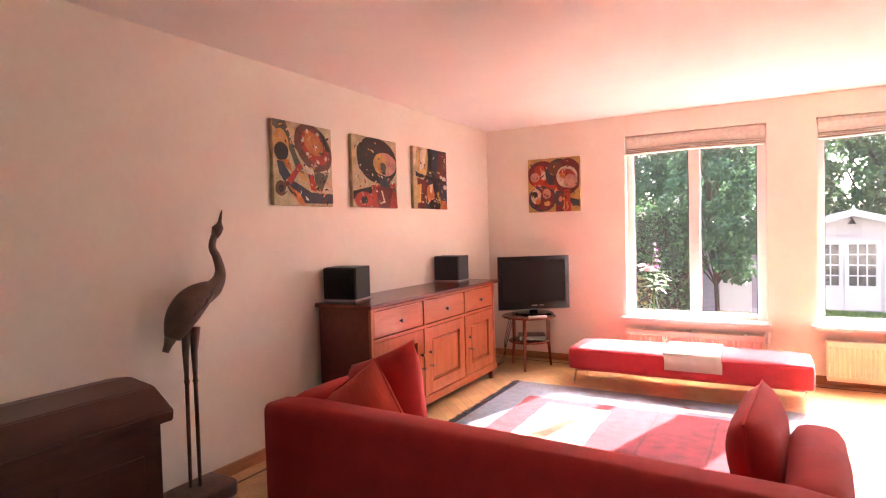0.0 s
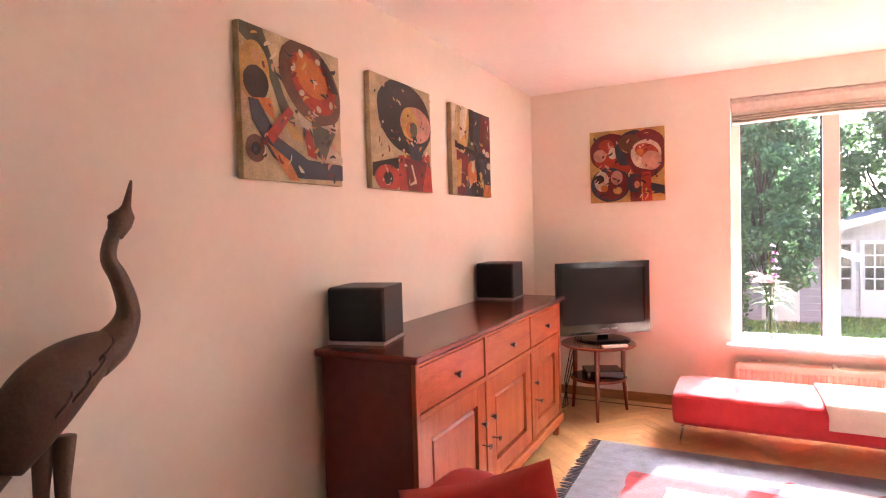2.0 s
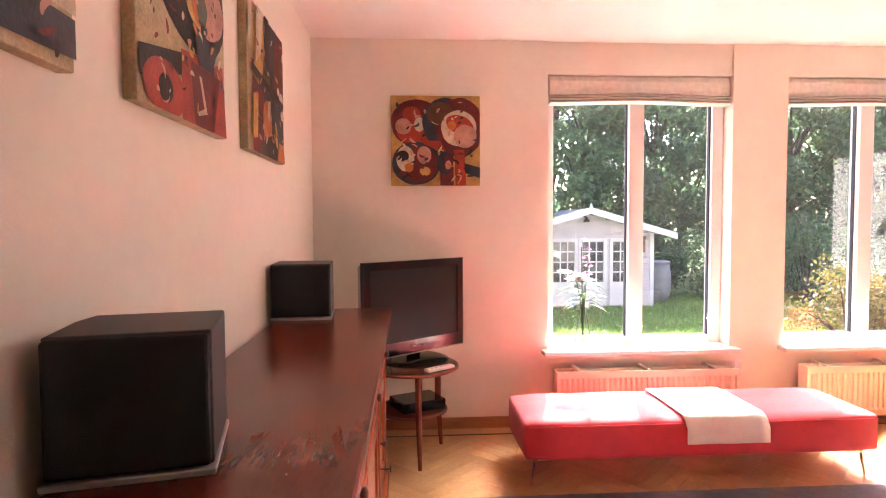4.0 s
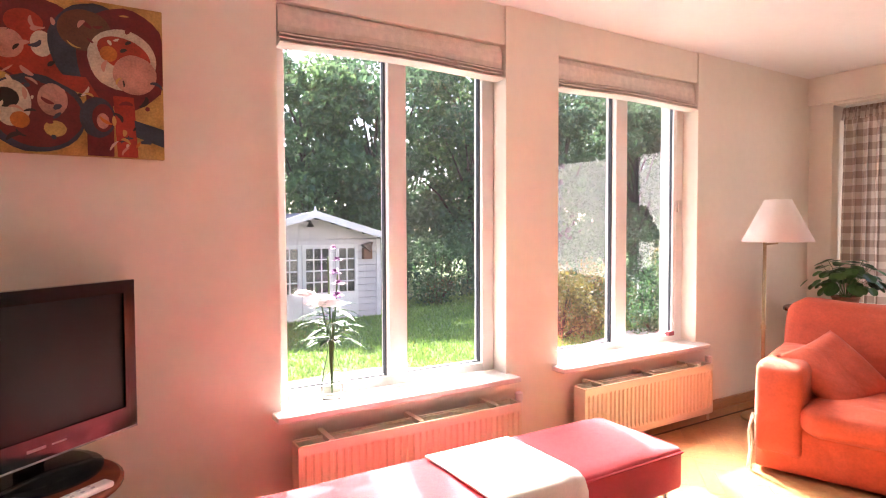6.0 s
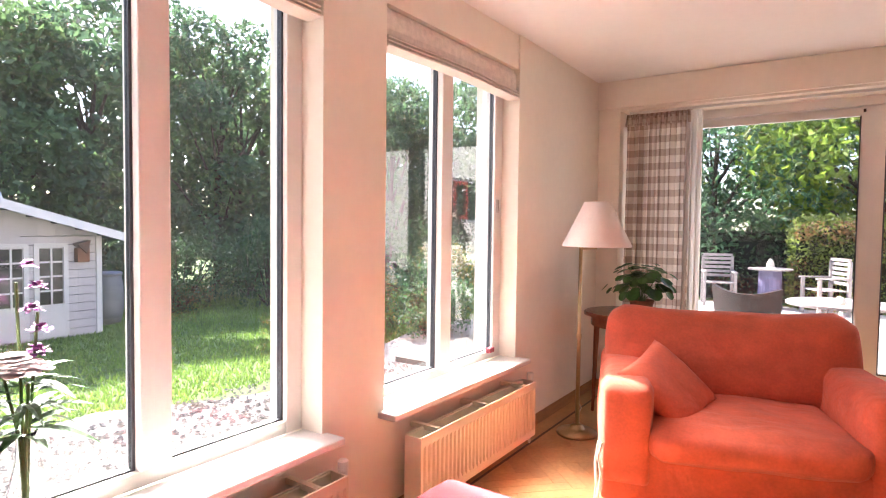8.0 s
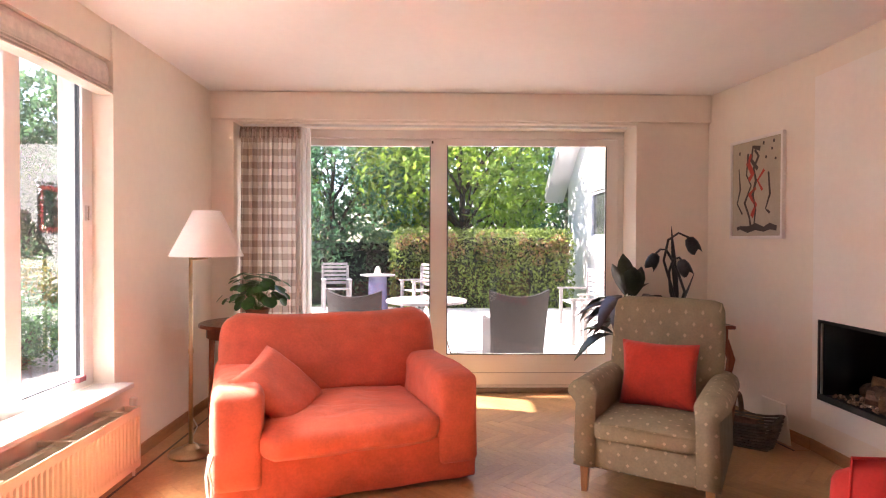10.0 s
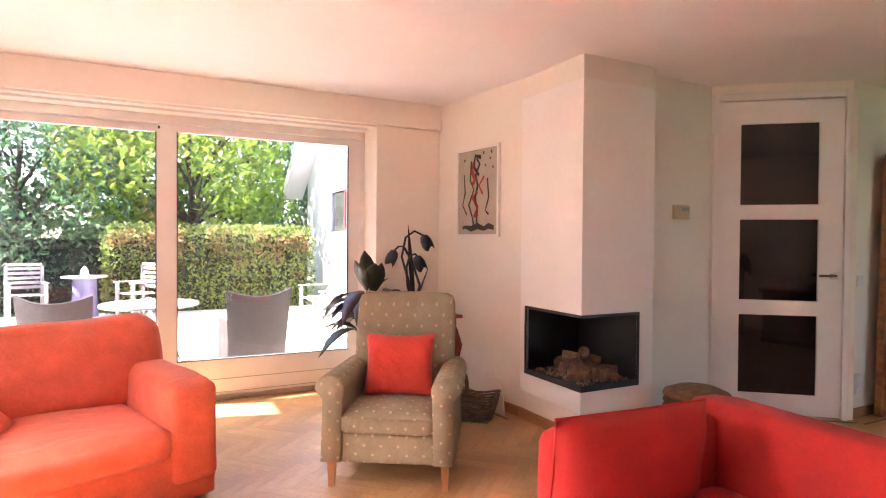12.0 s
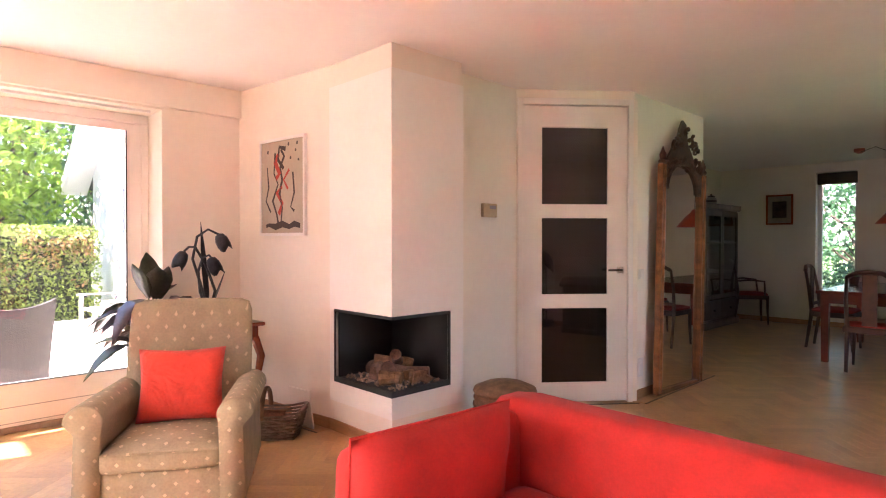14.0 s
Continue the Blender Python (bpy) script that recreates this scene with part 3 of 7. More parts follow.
for k in range(3):
    pts = [(0.05 + 0.02 * k, 0.12, 0.6), (0.0 + 0.02 * k, 0.05, 0.45), (-0.03 + 0.015 * k, 0.0, 0.25), (0.0 - 0.02 * k, -0.03, 0.08), (-0.1 - 0.02 * k, 0.04 * k, 0.006), (-0.3, 0.1 + 0.03 * k, 0.006)]
    part("cord", tube(bmesh.new(), pts, 0.004, 6), BLACK, t)


# ---- paintings ----
PAINT = {}


def paint(c):
    if c not in PAINT:
        PAINT[c] = mat("oil_paint", c, 0.5, vary=0.22, scale=16, bump=0.5, bscale=70)
    return PAINT[c]


CR, YE, OR, RE, DR, BL, NA, GR, BR, WH, PK = ((0.50, 0.40, 0.22), (0.55, 0.34, 0.09), (0.55, 0.17, 0.03), (0.40, 0.045, 0.02), (0.16, 0.02, 0.02), (0.02, 0.017, 0.015),
                                              (0.04, 0.05, 0.07), (0.10, 0.11, 0.07), (0.14, 0.06, 0.03), (0.62, 0.53, 0.38), (0.55, 0.28, 0.2))


def painting(m, w, h, ground, shapes, label):
    """A stretched canvas: discs and strokes of thick paint lie on it, in layers. Local x to the right, z up, y into the wall."""
    t = thing("painting", m, label, "painting", "abstract paintings")
    part("canvas", rbox(-w / 2, w / 2, -0.03, 0, -h / 2, h / 2, 0.003), paint(ground), t)
    layer = 0
    for kind, c, *v in shapes:
        layer += 1
        y = -0.0305 - 0.0004 * layer
        bm = bmesh.new()
        if kind == "disc":
            cx, cz, rx, rz, rot, *arc = v
            n = 28
            pts = []
            for k in range(n):
                a = 2 * math.pi * k / n
                r = 1 + 0.04 * noise.noise(Vector((math.cos(a) * 2, math.sin(a) * 2, layer)))
                x, z = rx * r * math.cos(a), rz * r * math.sin(a)
                co, si = math.cos(radians(rot)), math.sin(radians(rot))
                pts.append((cx + x * co - z * si, cz + x * si + z * co))
        else:
            pts = list(zip(v[0::2], v[1::2]))
        pts = [(max(-0.497, min(0.497, x)) * w, max(-0.497, min(0.497, z)) * h) for x, z in pts]
        vs = [bm.verts.new((x, y, z)) for x, z in pts]
        bm.faces.new(vs)
        bmesh.ops.recalc_face_normals(bm, faces=bm.faces[:])
        for f in bm.faces:
            if f.normal.y > 0:
                f.normal_flip()
        part("painted_shape", bm, paint(c), t)
    rnd = random.Random(label)
    bm = bmesh.new()
    for k in range(72):
        y = -0.0312 - 0.0004 * layer - 0.00002 * k
        cx, cz, a, n = rnd.uniform(-0.44, 0.44), rnd.uniform(-0.44, 0.44), rnd.uniform(0, 6.28), rnd.uniform(0.02, 0.085)
        wd, bend = rnd.uniform(0.006, 0.017), rnd.uniform(-0.9, 0.9)
        rows = []
        for i in range(6):
            u = i / 5
            x, z = cx + n * u * math.cos(a + bend * u), cz + n * u * math.sin(a + bend * u)
            q = wd * (0.35 + 0.65 * math.sin(math.pi * u))
            dx, dz = -math.sin(a + bend * u) * q, math.cos(a + bend * u) * q
            rows.append([bm.verts.new((max(-0.495, min(0.495, x + d * dx)) * w, y, max(-0.495, min(0.495, z + d * dz)) * h)) for d in (1, -1)])
        for r0, r1 in zip(rows, rows[1:]):
            bm.faces.new((r0[0], r1[0], r1[1], r0[1]))
    tagged(part("fine_brushwork", bm, DABS, t), kind="stuff")
    return t


# small strokes, each of one colour of the palette
DABS = mat("paint_dabs", BL, 0.5, bump=0.5, bscale=70)
nt = DABS.node_tree
isle, pick = nt.nodes.new("ShaderNodeNewGeometry"), nt.nodes.new("ShaderNodeValToRGB")
pick.color_ramp.interpolation = "CONSTANT"
pick.color_ramp.elements[0].color = (*BL, 1)
pick.color_ramp.elements[1].position, pick.color_ramp.elements[1].color = 0.86, (*PK, 1)
for q, c in ((0.2, WH), (0.36, DR), (0.5, OR), (0.6, NA), (0.75, YE)):
    pick.color_ramp.elements.new(q).color = (*c, 1)
nt.links.new(isle.outputs["Random Per Island"], pick.inputs[0])
nt.links.new(pick.outputs[0], nt.nodes["Principled BSDF"].inputs["Base Color"])
S1 = [("poly", GR, -.5, .5, -.3, .5, -.12, .1, -.02, -.05, -.12, -.1, -.3, .3, -.5, .42), ("disc", YE, -.38, .2, .13, .2, 0), ("disc", BL, -.37, .13, .11, .11, 10),
      ("poly", OR, -.45, .02, -.25, .05, -.2, -.1, -.3, -.05), ("disc", BR, .17, .22, .36, .26, -35), ("disc", RE, .19, .23, .27, .18, -35), ("disc", OR, .16, .28, .2, .13, -30),
      ("poly", WH, .0, .0, .2, -.08, .45, -.02, .45, -.1, .2, -.15, .05, -.1), ("poly", NA, -.45, .02, -.36, .02, -.2, -.2, .1, -.33, .5, -.34, .5, -.46, .0, -.47, -.25, -.34, -.42, -.12),
      ("poly", YE, -.15, -.05, -.02, -.08, .05, -.2, -.05, -.2), ("poly", RE, .05, -.1, .14, -.12, .2, -.32, .1, -.3), ("poly", GR, .15, -.05, .42, -.1, .28, -.33, .18, -.28),
      ("poly", WH, .35, -.2, .5, -.28, .5, -.33, .3, -.32), ("disc", BR, -.4, -.3, .09, .09, 0), ("disc", BL, -.4, -.3, .04, .04, 0), ("poly", OR, -.3, -.25, -.1, -.35, .0, -.49, -.1, -.49),
      *[("disc", RE if k % 2 else WH, .18 + .235 * math.cos(k * .449) * .82 - .16 * math.sin(k * .449) * .57, .24 + .235 * math.cos(k * .449) * -.57 + .16 * math.sin(k * .449) * -.82, .022, .03, 57 * k * .449) for k in range(14)],
      ("poly", RE, -.32, -.2, -.1, .02, -.05, -.02, -.26, -.26), ("poly", BL, .25, .45, .33, .4, .45, .2, .38, .2)]
S2 = [("disc", BL, .05, .18, .46, .33, -10), ("disc", PK, .22, .14, .27, .17, 0), ("disc", YE, .1, .14, .14, .15, 0), ("disc", OR, .14, .08, .1, .08, 0), ("poly", BL, .15, .1, .22, .1, .2, -.3, .16, -.3),
      ("disc", GR, .17, .09, .07, .07, 0), ("poly", RE, -.1, -.18, .45, -.12, .5, -.5, -.1, -.5), ("poly", DR, .0, -.2, .4, -.2, .3, -.5, .05, -.5), ("poly", BL, -.5, -.28, -.1, -.2, -.1, -.3, -.5, -.4),
      ("disc", RE, -.27, -.4, .2, .12, 0), ("disc", BL, -.27, -.4, .07, .06, 0), ("poly", WH, .1, -.25, .13, -.25, .2, -.42, .08, -.45, .08, -.43, .16, -.4), ("poly", NA, .05, -.05, .35, -.05, .3, -.2, .1, -.2)]
S3 = [("poly", NA, .0, .5, .5, .5, .5, -.5, -.3, -.5, -.2, .1), ("poly", YE, -.35, .5, -.05, .5, -.12, .05, -.38, .0), ("poly", DR, .25, .5, .5, .45, .5, .0, .2, .05), ("poly", GR, -.1, .2, .15, .1, .1, -.02, -.15, .02),
      ("poly", DR, -.4, .0, -.1, -.05, -.2, -.5, -.4, -.5), ("disc", OR, -.02, -.25, .12, .16, 15), ("disc", YE, .2, -.35, .08, .15, 0), ("disc", BL, .1, -.43, .17, .1, 0), ("poly", BL, .1, -.1, .2, -.1, .16, -.45, .08, -.45),
      ("disc", WH, .4, .02, .06, .04, 0), ("disc", WH, .43, -.12, .06, .04, 0), ("disc", WH, .3, .05, .04, .03, 0), ("poly", OR, .3, -.35, .45, -.35, .5, -.5, .25, -.5), ("poly", WH, -.5, .5, -.4, .5, -.45, .25, -.5, .2), ("poly", WH, -.3, .5, -.12, .5, -.2, .2, -.34, .1), ("poly", BL, -.1, .5, .02, .5, .0, .12, -.08, .14), ("poly", BL, -.45, .08, .45, -.02, .45, -.06, -.45, .02),
      ("poly", BL, .02, .1, .09, .1, .22, -.5, .12, -.5), ("poly", WH, -.05, -.1, .04, -.08, .0, -.24, -.06, -.22), ("poly", BR, .28, .3, .42, .34, .4, .12, .3, .1), ("poly", YE, -.42, -.12, -.3, -.1, -.33, -.4, -.44, -.42)]
S4 = [("disc", DR, -.22, .2, .28, .26, 0), ("disc", RE, -.2, .08, .24, .14, -10), ("disc", RE, -.27, .3, .1, .08, 0), ("disc", PK, -.36, .16, .09, .09, 0), ("disc", WH, -.18, .18, .06, .08, 0), ("disc", NA, .1, .2, .25, .28, 0),
      ("disc", DR, .27, .15, .27, .33, 0), ("disc", BR, .05, .3, .15, .13, 0), ("disc", WH, .26, .14, .2, .2, 0), ("disc", RE, .27, .18, .16, .1, -20), ("disc", PK, .33, .05, .13, .13, 0), ("disc", OR, .18, .17, .05, .05, 0),
      ("disc", NA, -.22, -.25, .27, .24, 0), ("disc", DR, -.2, -.26, .23, .2, 0), ("disc", WH, -.34, -.2, .1, .14, 0), ("disc", PK, -.13, -.16, .08, .1, 0), ("disc", BL, -.37, -.17, .07, .06, 0), ("disc", YE, -.12, -.34, .06, .05, 0),
      ("disc", OR, -.3, -.3, .05, .05, 0), ("poly", DR, .05, -.05, .2, -.1, .2, -.5, .05, -.5), ("poly", RE, .2, -.1, .32, -.1, .34, -.5, .22, -.5), ("disc", NA, .11, -.25, .1, .13, 0), ("disc", DR, .14, -.25, .06, .09, 0), ("disc", PK, .14, -.27, .035, .05, 0),
      ("poly", NA, .32, -.25, .5, -.3, .5, -.42, .33, -.36), ("poly", RE, -.2, .0, .05, .0, .12, -.12, .0, -.1)]
painting(pose(-2.829, 4.334, 1.835, 0, 0, 90), 0.55, 0.54, CR, S1, "square abstract oil painting with an orange sunflower disc")
painting(pose(-2.829, 5.124, 1.84, 0, 0, 90), 0.58, 0.54, CR, S2, "square abstract oil painting with a black ring")
painting(pose(-2.829, 5.96, 1.845, 0, 0, 90), 0.58, 0.54, CR, S3, "square abstract oil painting in brown and yellow")
painting(pose(-2.07, 7.219, 1.815, 0, 0, 0), 0.55, 0.55, YE, S4, "square abstract oil painting with red discs")


# ---- carved crane and chest ----
def flow(bm, pts, radii, n=12, k=4):
    """A round tube along a smooth curve through the points."""
    P = [Vector(p) for p in pts]
    out, rr = [], []
    for i in range(len(P) - 1):
        a, b, c, d = P[max(0, i - 1)], P[i], P[i + 1], P[min(len(P) - 1, i + 2)]
        for j in range(k):
            u = j / k
            out.append(0.5 * (2 * b + (c - a) * u + (2 * a - 5 * b + 4 * c - d) * u * u + (3 * b - a - 3 * c + d) * u ** 3))
            rr.append(radii[i] * (1 - u) + radii[i + 1] * u)
    out.append(P[-1])
    rr.append(radii[-1])
    return tube(bm, out, rr, n)


def crane_statue():
    """A tall carved crane on a slab, one plain mesh."""
    bm = bmesh.new()
    # body: from tail to breast, elongated and tilted
    a, b = Vector((0, -0.125, 0.88)), Vector((0, 0.14, 1.115))
    n = 12
    pts, rad = [], []
    for k in range(n + 1):
        u = k / n
        p = a.lerp(b, u)
        pts.append((0, p.y - 0.03 * math.sin(math.pi * u), p.z + 0.035 * math.sin(math.pi * u)))
        rad.append(0.012 + 0.078 * math.sin(math.pi * min(1, u * 0.86 + 0.07)) ** 0.75 * (1 - 0.25 * u))
    flow(bm, pts, rad, 18)
    flow(bm, [(0, 0.075, 1.075), (0, 0.125, 1.105), (0, 0.165, 1.15), (0, 0.175, 1.2), (0, 0.155, 1.27), (0, 0.13, 1.32), (0, 0.14, 1.37), (0, 0.162, 1.41)], [0.05, 0.047, 0.034, 0.026, 0.022, 0.019, 0.0175, 0.017], 14)
    flow(bm, [(0, 0.15, 1.375), (0, 0.163, 1.405), (0, 0.176, 1.43), (0, 0.184, 1.455), (0, 0.2, 1.52)], [0.017, 0.028, 0.026, 0.011, 0.003], 12)
    tube(bm, [(0, 0.16, 1.422), (0, 0.143, 1.424), (0, 0.134, 1.425)], [0.018, 0.013, 0.005], 8)
    tube(bm, [(0, -0.135, 0.88), (0, -0.15, 0.85), (0, -0.165, 0.82)], [0.03, 0.02, 0.016], 8)
    for s, y in ((-1, -0.045), (1, -0.012)):
        x = 0.012 * s
        tube(bm, [(x, y + 0.01, 0.92), (x, y, 0.8), (x, y, 0.66), (x, y, 0.645), (x, y, 0.63), (x * 1.3, y, 0.09)], [0.026, 0.017, 0.011, 0.015, 0.0105, 0.009], 8)
    for k in range(5):
        u = 0.2 + 0.14 * k
        p = a.lerp(b, u)
        tube(bm, [(0.1 * math.cos(t) * math.sin(math.pi * u), p.y + 0.02 * math.sin(3 * t), p.z + 0.05 + 0.05 * math.sin(t)) for t in [-0.9 + 0.3 * j for j in range(6)]], 0.004, 5)
    sl = rbox(-0.11, 0.11, -0.14, 0.16, 0, 0.1, 0.03, 3)
    me = bpy.data.meshes.new("slab")
    sl.to_mesh(me)
    bm.from_mesh(me)
    sl.free()
    bpy.data.meshes.remove(me)
    ob = part("crane_statue", bm, CARVED, smooth=True)
    ob.matrix_world = pose(-2.69, 3.37, 0)
    return tagged(ob, "tall carved dark wooden crane statue on a slab", "statue")


crane_statue()
t = thing("chest", pose(-2.79, 1.67, 0), "old dark wooden chest with a sloping lid", "chest")
part("body", rbox(0.06, 0.515, 0.02, 1.22, 0.05, 0.63, 0.006), DARK_WOOD, t)
bm = bmesh.new()
prof = [(0.04, 0.633), (0.55, 0.633), (0.555, 0.68), (0.43, 0.764), (0.265, 0.785), (0.13, 0.764), (0.035, 0.68)]
r0 = [bm.verts.new((x, -0.01, z)) for x, z in prof]
r1 = [bm.verts.new((x, 1.255, z)) for x, z in prof]
bm.faces.new(r0)
bm.faces.new(r1[::-1])
for k in range(len(prof)):
    bm.faces.new((r0[k], r1[k], r1[(k + 1) % len(prof)], r0[(k + 1) % len(prof)]))
bmesh.ops.recalc_face_normals(bm, faces=bm.faces[:])
bmesh.ops.bevel(bm, geom=bm.edges[:], offset=0.006, segments=2, affect="EDGES")
part("lid", bm, DARK_WOOD, t)
part("plinth", rbox(0.05, 0.53, 0.01, 1.235, 0.0, 0.07, 0.008), DARK_WOOD, t)
for y in (0.1, 0.82):
    part("front_panel", rbox(0.515, 0.523, y, y + 0.32, 0.14, 0.52, 0.003), DARK_WOOD, t)

# ---- red sofa ----
t = thing("sofa", pose(-2.19, 3.33, 0, 0, 0, -2.5) @ Matrix.Diagonal((1.05, 1, 1, 1)), "long low red wool sofa with loose cushions", "sofa")
part("base", soft(0.02, 2.15, 0.03, 0.99, 0.06, 0.19, 0.03, 0.005, 10, 0.002), RED, t, smooth=True)
part("backrest", soft(0, 2.17, 0, 0.2, 0.08, 0.605, 0.05, 0.012, 16, 0.004), RED, t, smooth=True)
part("armrest", soft(0, 0.17, 0.17, 0.99, 0.08, 0.6, 0.05, 0.012, 10, 0.004, 3), RED, t, smooth=True)
part("armrest", soft(2.0, 2.175, 0.17, 0.99, 0.08, 0.565, 0.06, 0.014, 10, 0.004, 5), RED, t, smooth=True)
part("seat_cushion", soft(0.175, 1.09, 0.19, 1.0, 0.15, 0.285, 0.045, 0.014, 12, 0.005, 7), RED, t, smooth=True)
part("seat_cushion", soft(1.092, 2.0, 0.19, 1.0, 0.15, 0.285, 0.045, 0.014, 12, 0.005, 9), RED, t, smooth=True)
for x in (0.1, 2.05):
    for y in (0.1, 0.9):
        part("foot", tube(bmesh.new(), [(x, y, 0.08), (x, y, 0)], 0.02, 10), CHROME, t)


def pillow(x, y, z, w, h, thick, rx, ry, rz, m, label, seed, dent=0.1):
    ob = thing("cushion", pose(x, y, z, rx, ry, rz), label, "cushion", "loose cushions")
    part("cover", cushion(w, h, thick, 14, seed, dent), m, ob, smooth=True)
    rim = [(sx * w / 2 * 0.99, 0, h / 2 + sz * h / 2 * 0.99) for sx, sz in ((-1, -1), (1, -1), (1, 1), (-1, 1))]
    if dent < 0.055:
        part("piping", tube(bmesh.new(), [rim[0], (0, 0, h * 0.015), rim[1], (w * 0.485, 0, h / 2), rim[2], (0, 0, h * 0.985), rim[3], (-w * 0.485, 0, h / 2), rim[0]], 0.005, 6), m, ob)
    return ob


pillow(-1.75, 3.76, 0.275, 0.5, 0.52, 0.22, -15, -22, -8, RED, "plump red wool cushion in the sofa corner", 2, 0.06)
pillow(-1.67, 3.60, 0.275, 0.43, 0.47, 0.2, -12, -36, 8, PINK_CUSHION, "small ribbed coral cushion on the sofa", 4, 0.05)
pillow(-0.13, 4.0, 0.285, 0.68, 0.40, 0.19, -7, 0, 86, RED, "firm red wool cushion against the sofa's armrest", 6, 0.03)

# ---- vase with flowers on the sill ----
t = thing("flower_vase", pose(-1.115, 7.27, 0.50) @ Matrix.Diagonal((1.3, 1.3, 1.3, 1)), "clear glass bottle vase with white and purple flowers", "vase")
bm = lathe(bmesh.new(), [(0.03, 0), (0.036, 0.004), (0.038, 0.05), (0.03, 0.1), (0.017, 0.16), (0.015, 0.2), (0.021, 0.215), (0.019, 0.215), (0.013, 0.2), (0.015, 0.16), (0.027, 0.1), (0.034, 0.05), (0.032, 0.012), (0.002, 0.011)], 24)
ob = part("glass_bottle", bm, CLEAR, t, smooth=True)
ob.visible_shadow = False
for k, (dx, dy, h) in enumerate(((-0.03, 0.01, 0.33), (0.0, -0.02, 0.31), (0.025, 0.0, 0.44), (-0.01, 0.0, 0.5))):
    part("stem", tube(bmesh.new(), [(0, 0, 0.02), (dx * 0.25, dy * 0.2, 0.2), (dx, dy, h)], 0.003, 6), STEM, t)


def bloom(name, c, r, petals, layers, m, flat=0.35, seed=0):
    """A full flower head of many small petals."""
    rnd = random.Random(seed)
    bm = bmesh.new()
    for L in range(layers):
        rr = r * (1 - 0.75 * L / layers)
        for k in range(petals):
            a = 2 * math.pi * (k + 0.5 * L + 0.3 * rnd.random()) / petals
            lift = flat * r * (0.2 + L / layers)
            d = Vector((math.cos(a), math.sin(a), 0))
            s = Vector((-d.y, d.x, 0)) * r * 0.26
            p0 = Vector(c) + d * rr * 0.1 + Vector((0, 0, lift * 0.5))
            p1 = Vector(c) + d * rr * 0.6 + Vector((0, 0, lift))
            p2 = Vector(c) + d * rr + Vector((0, 0, lift * 0.8 + 0.006 * rnd.uniform(-1, 1)))
            v = [bm.verts.new(q) for q in (p0, p1 + s, p2 + s * 0.5, p2 - s * 0.5, p1 - s)]
            bm.faces.new(v)
    return part(name, bm, m, t)


bloom("white_bloom", (-0.03, -0.02, 0.335), 0.07, 16, 6, PETAL_WHITE, 0.5, 1)
bloom("white_bloom", (-0.085, 0.03, 0.37), 0.04, 14, 5, PETAL_WHITE, 0.4, 2)
for k in range(5):
    bloom("purple_bloom", (0.02 + 0.01 * (k % 2) - 0.003 * k, -0.005, 0.36 + 0.042 * k), 0.026 - 0.002 * k, 8, 3, PETAL_PURPLE, 0.8, 5 + k)


def leaf_blade(bm, p, d, length, width, droop=0.3):
    """One folded, tapering leaf from p along d."""
    d = Vector(d).normalized()
    side = d.cross(Vector((0, 0, 1)))
    side = side.normalized() if side.length > 0.05 else Vector((1, 0, 0))
    rows = []
    for k, w in enumerate((0.25, 0.9, 1.0, 0.65, 0.05)):
        u = k / 4
        q = Vector(p) + d * length * u + Vector((0, 0, -droop * length * u * u))
        e = side * width / 2 * w
        rows.append([bm.verts.new(q - e + Vector((0, 0, 0.12 * width * w))), bm.verts.new(q), bm.verts.new(q + e + Vector((0, 0, 0.12 * width * w)))])
    for r0, r1 in zip(rows, rows[1:]):
        for j in (0, 1):
            bm.faces.new((r0[j], r0[j + 1], r1[j + 1], r1[j]))


rnd = random.Random(11)
for k in range(40):
    a = rnd.uniform(0, 2 * math.pi)
    bm = bmesh.new()
    z = rnd.uniform(0.2, 0.32)
    leaf_blade(bm, (0.008 * math.cos(a), 0.008 * math.sin(a), z), (math.cos(a), 0.7 * math.sin(a), rnd.uniform(-0.1, 0.5)), rnd.uniform(0.07, 0.13), rnd.uniform(0.018, 0.03), 0.35)
    part("leaf", bm, LEAF, t)


# ---- sliding garden door ----
t = thing("door_1", pose(SX, 0, 0), "wide white sliding garden door with two large panes", "sliding door", kind="structure")
part("head", rbox(-0.05, 0.05, SY0, SY1, 2.145, SZ, 0.005), FRAME, t)
part("side_jamb", rbox(-0.05, 0.05, SY0, SY0 + 0.05, 0.0, 2.145, 0.005), FRAME, t)
part("side_jamb", rbox(-0.05, 0.05, SY1 - 0.05, SY1, 0.0, 2.145, 0.005), FRAME, t)
part("threshold", rbox(-0.06, 0.06, SY0, SY1, 0.0, 0.04, 0.006), mat("grey_track", (0.35, 0.28, 0.2), 0.4), t)


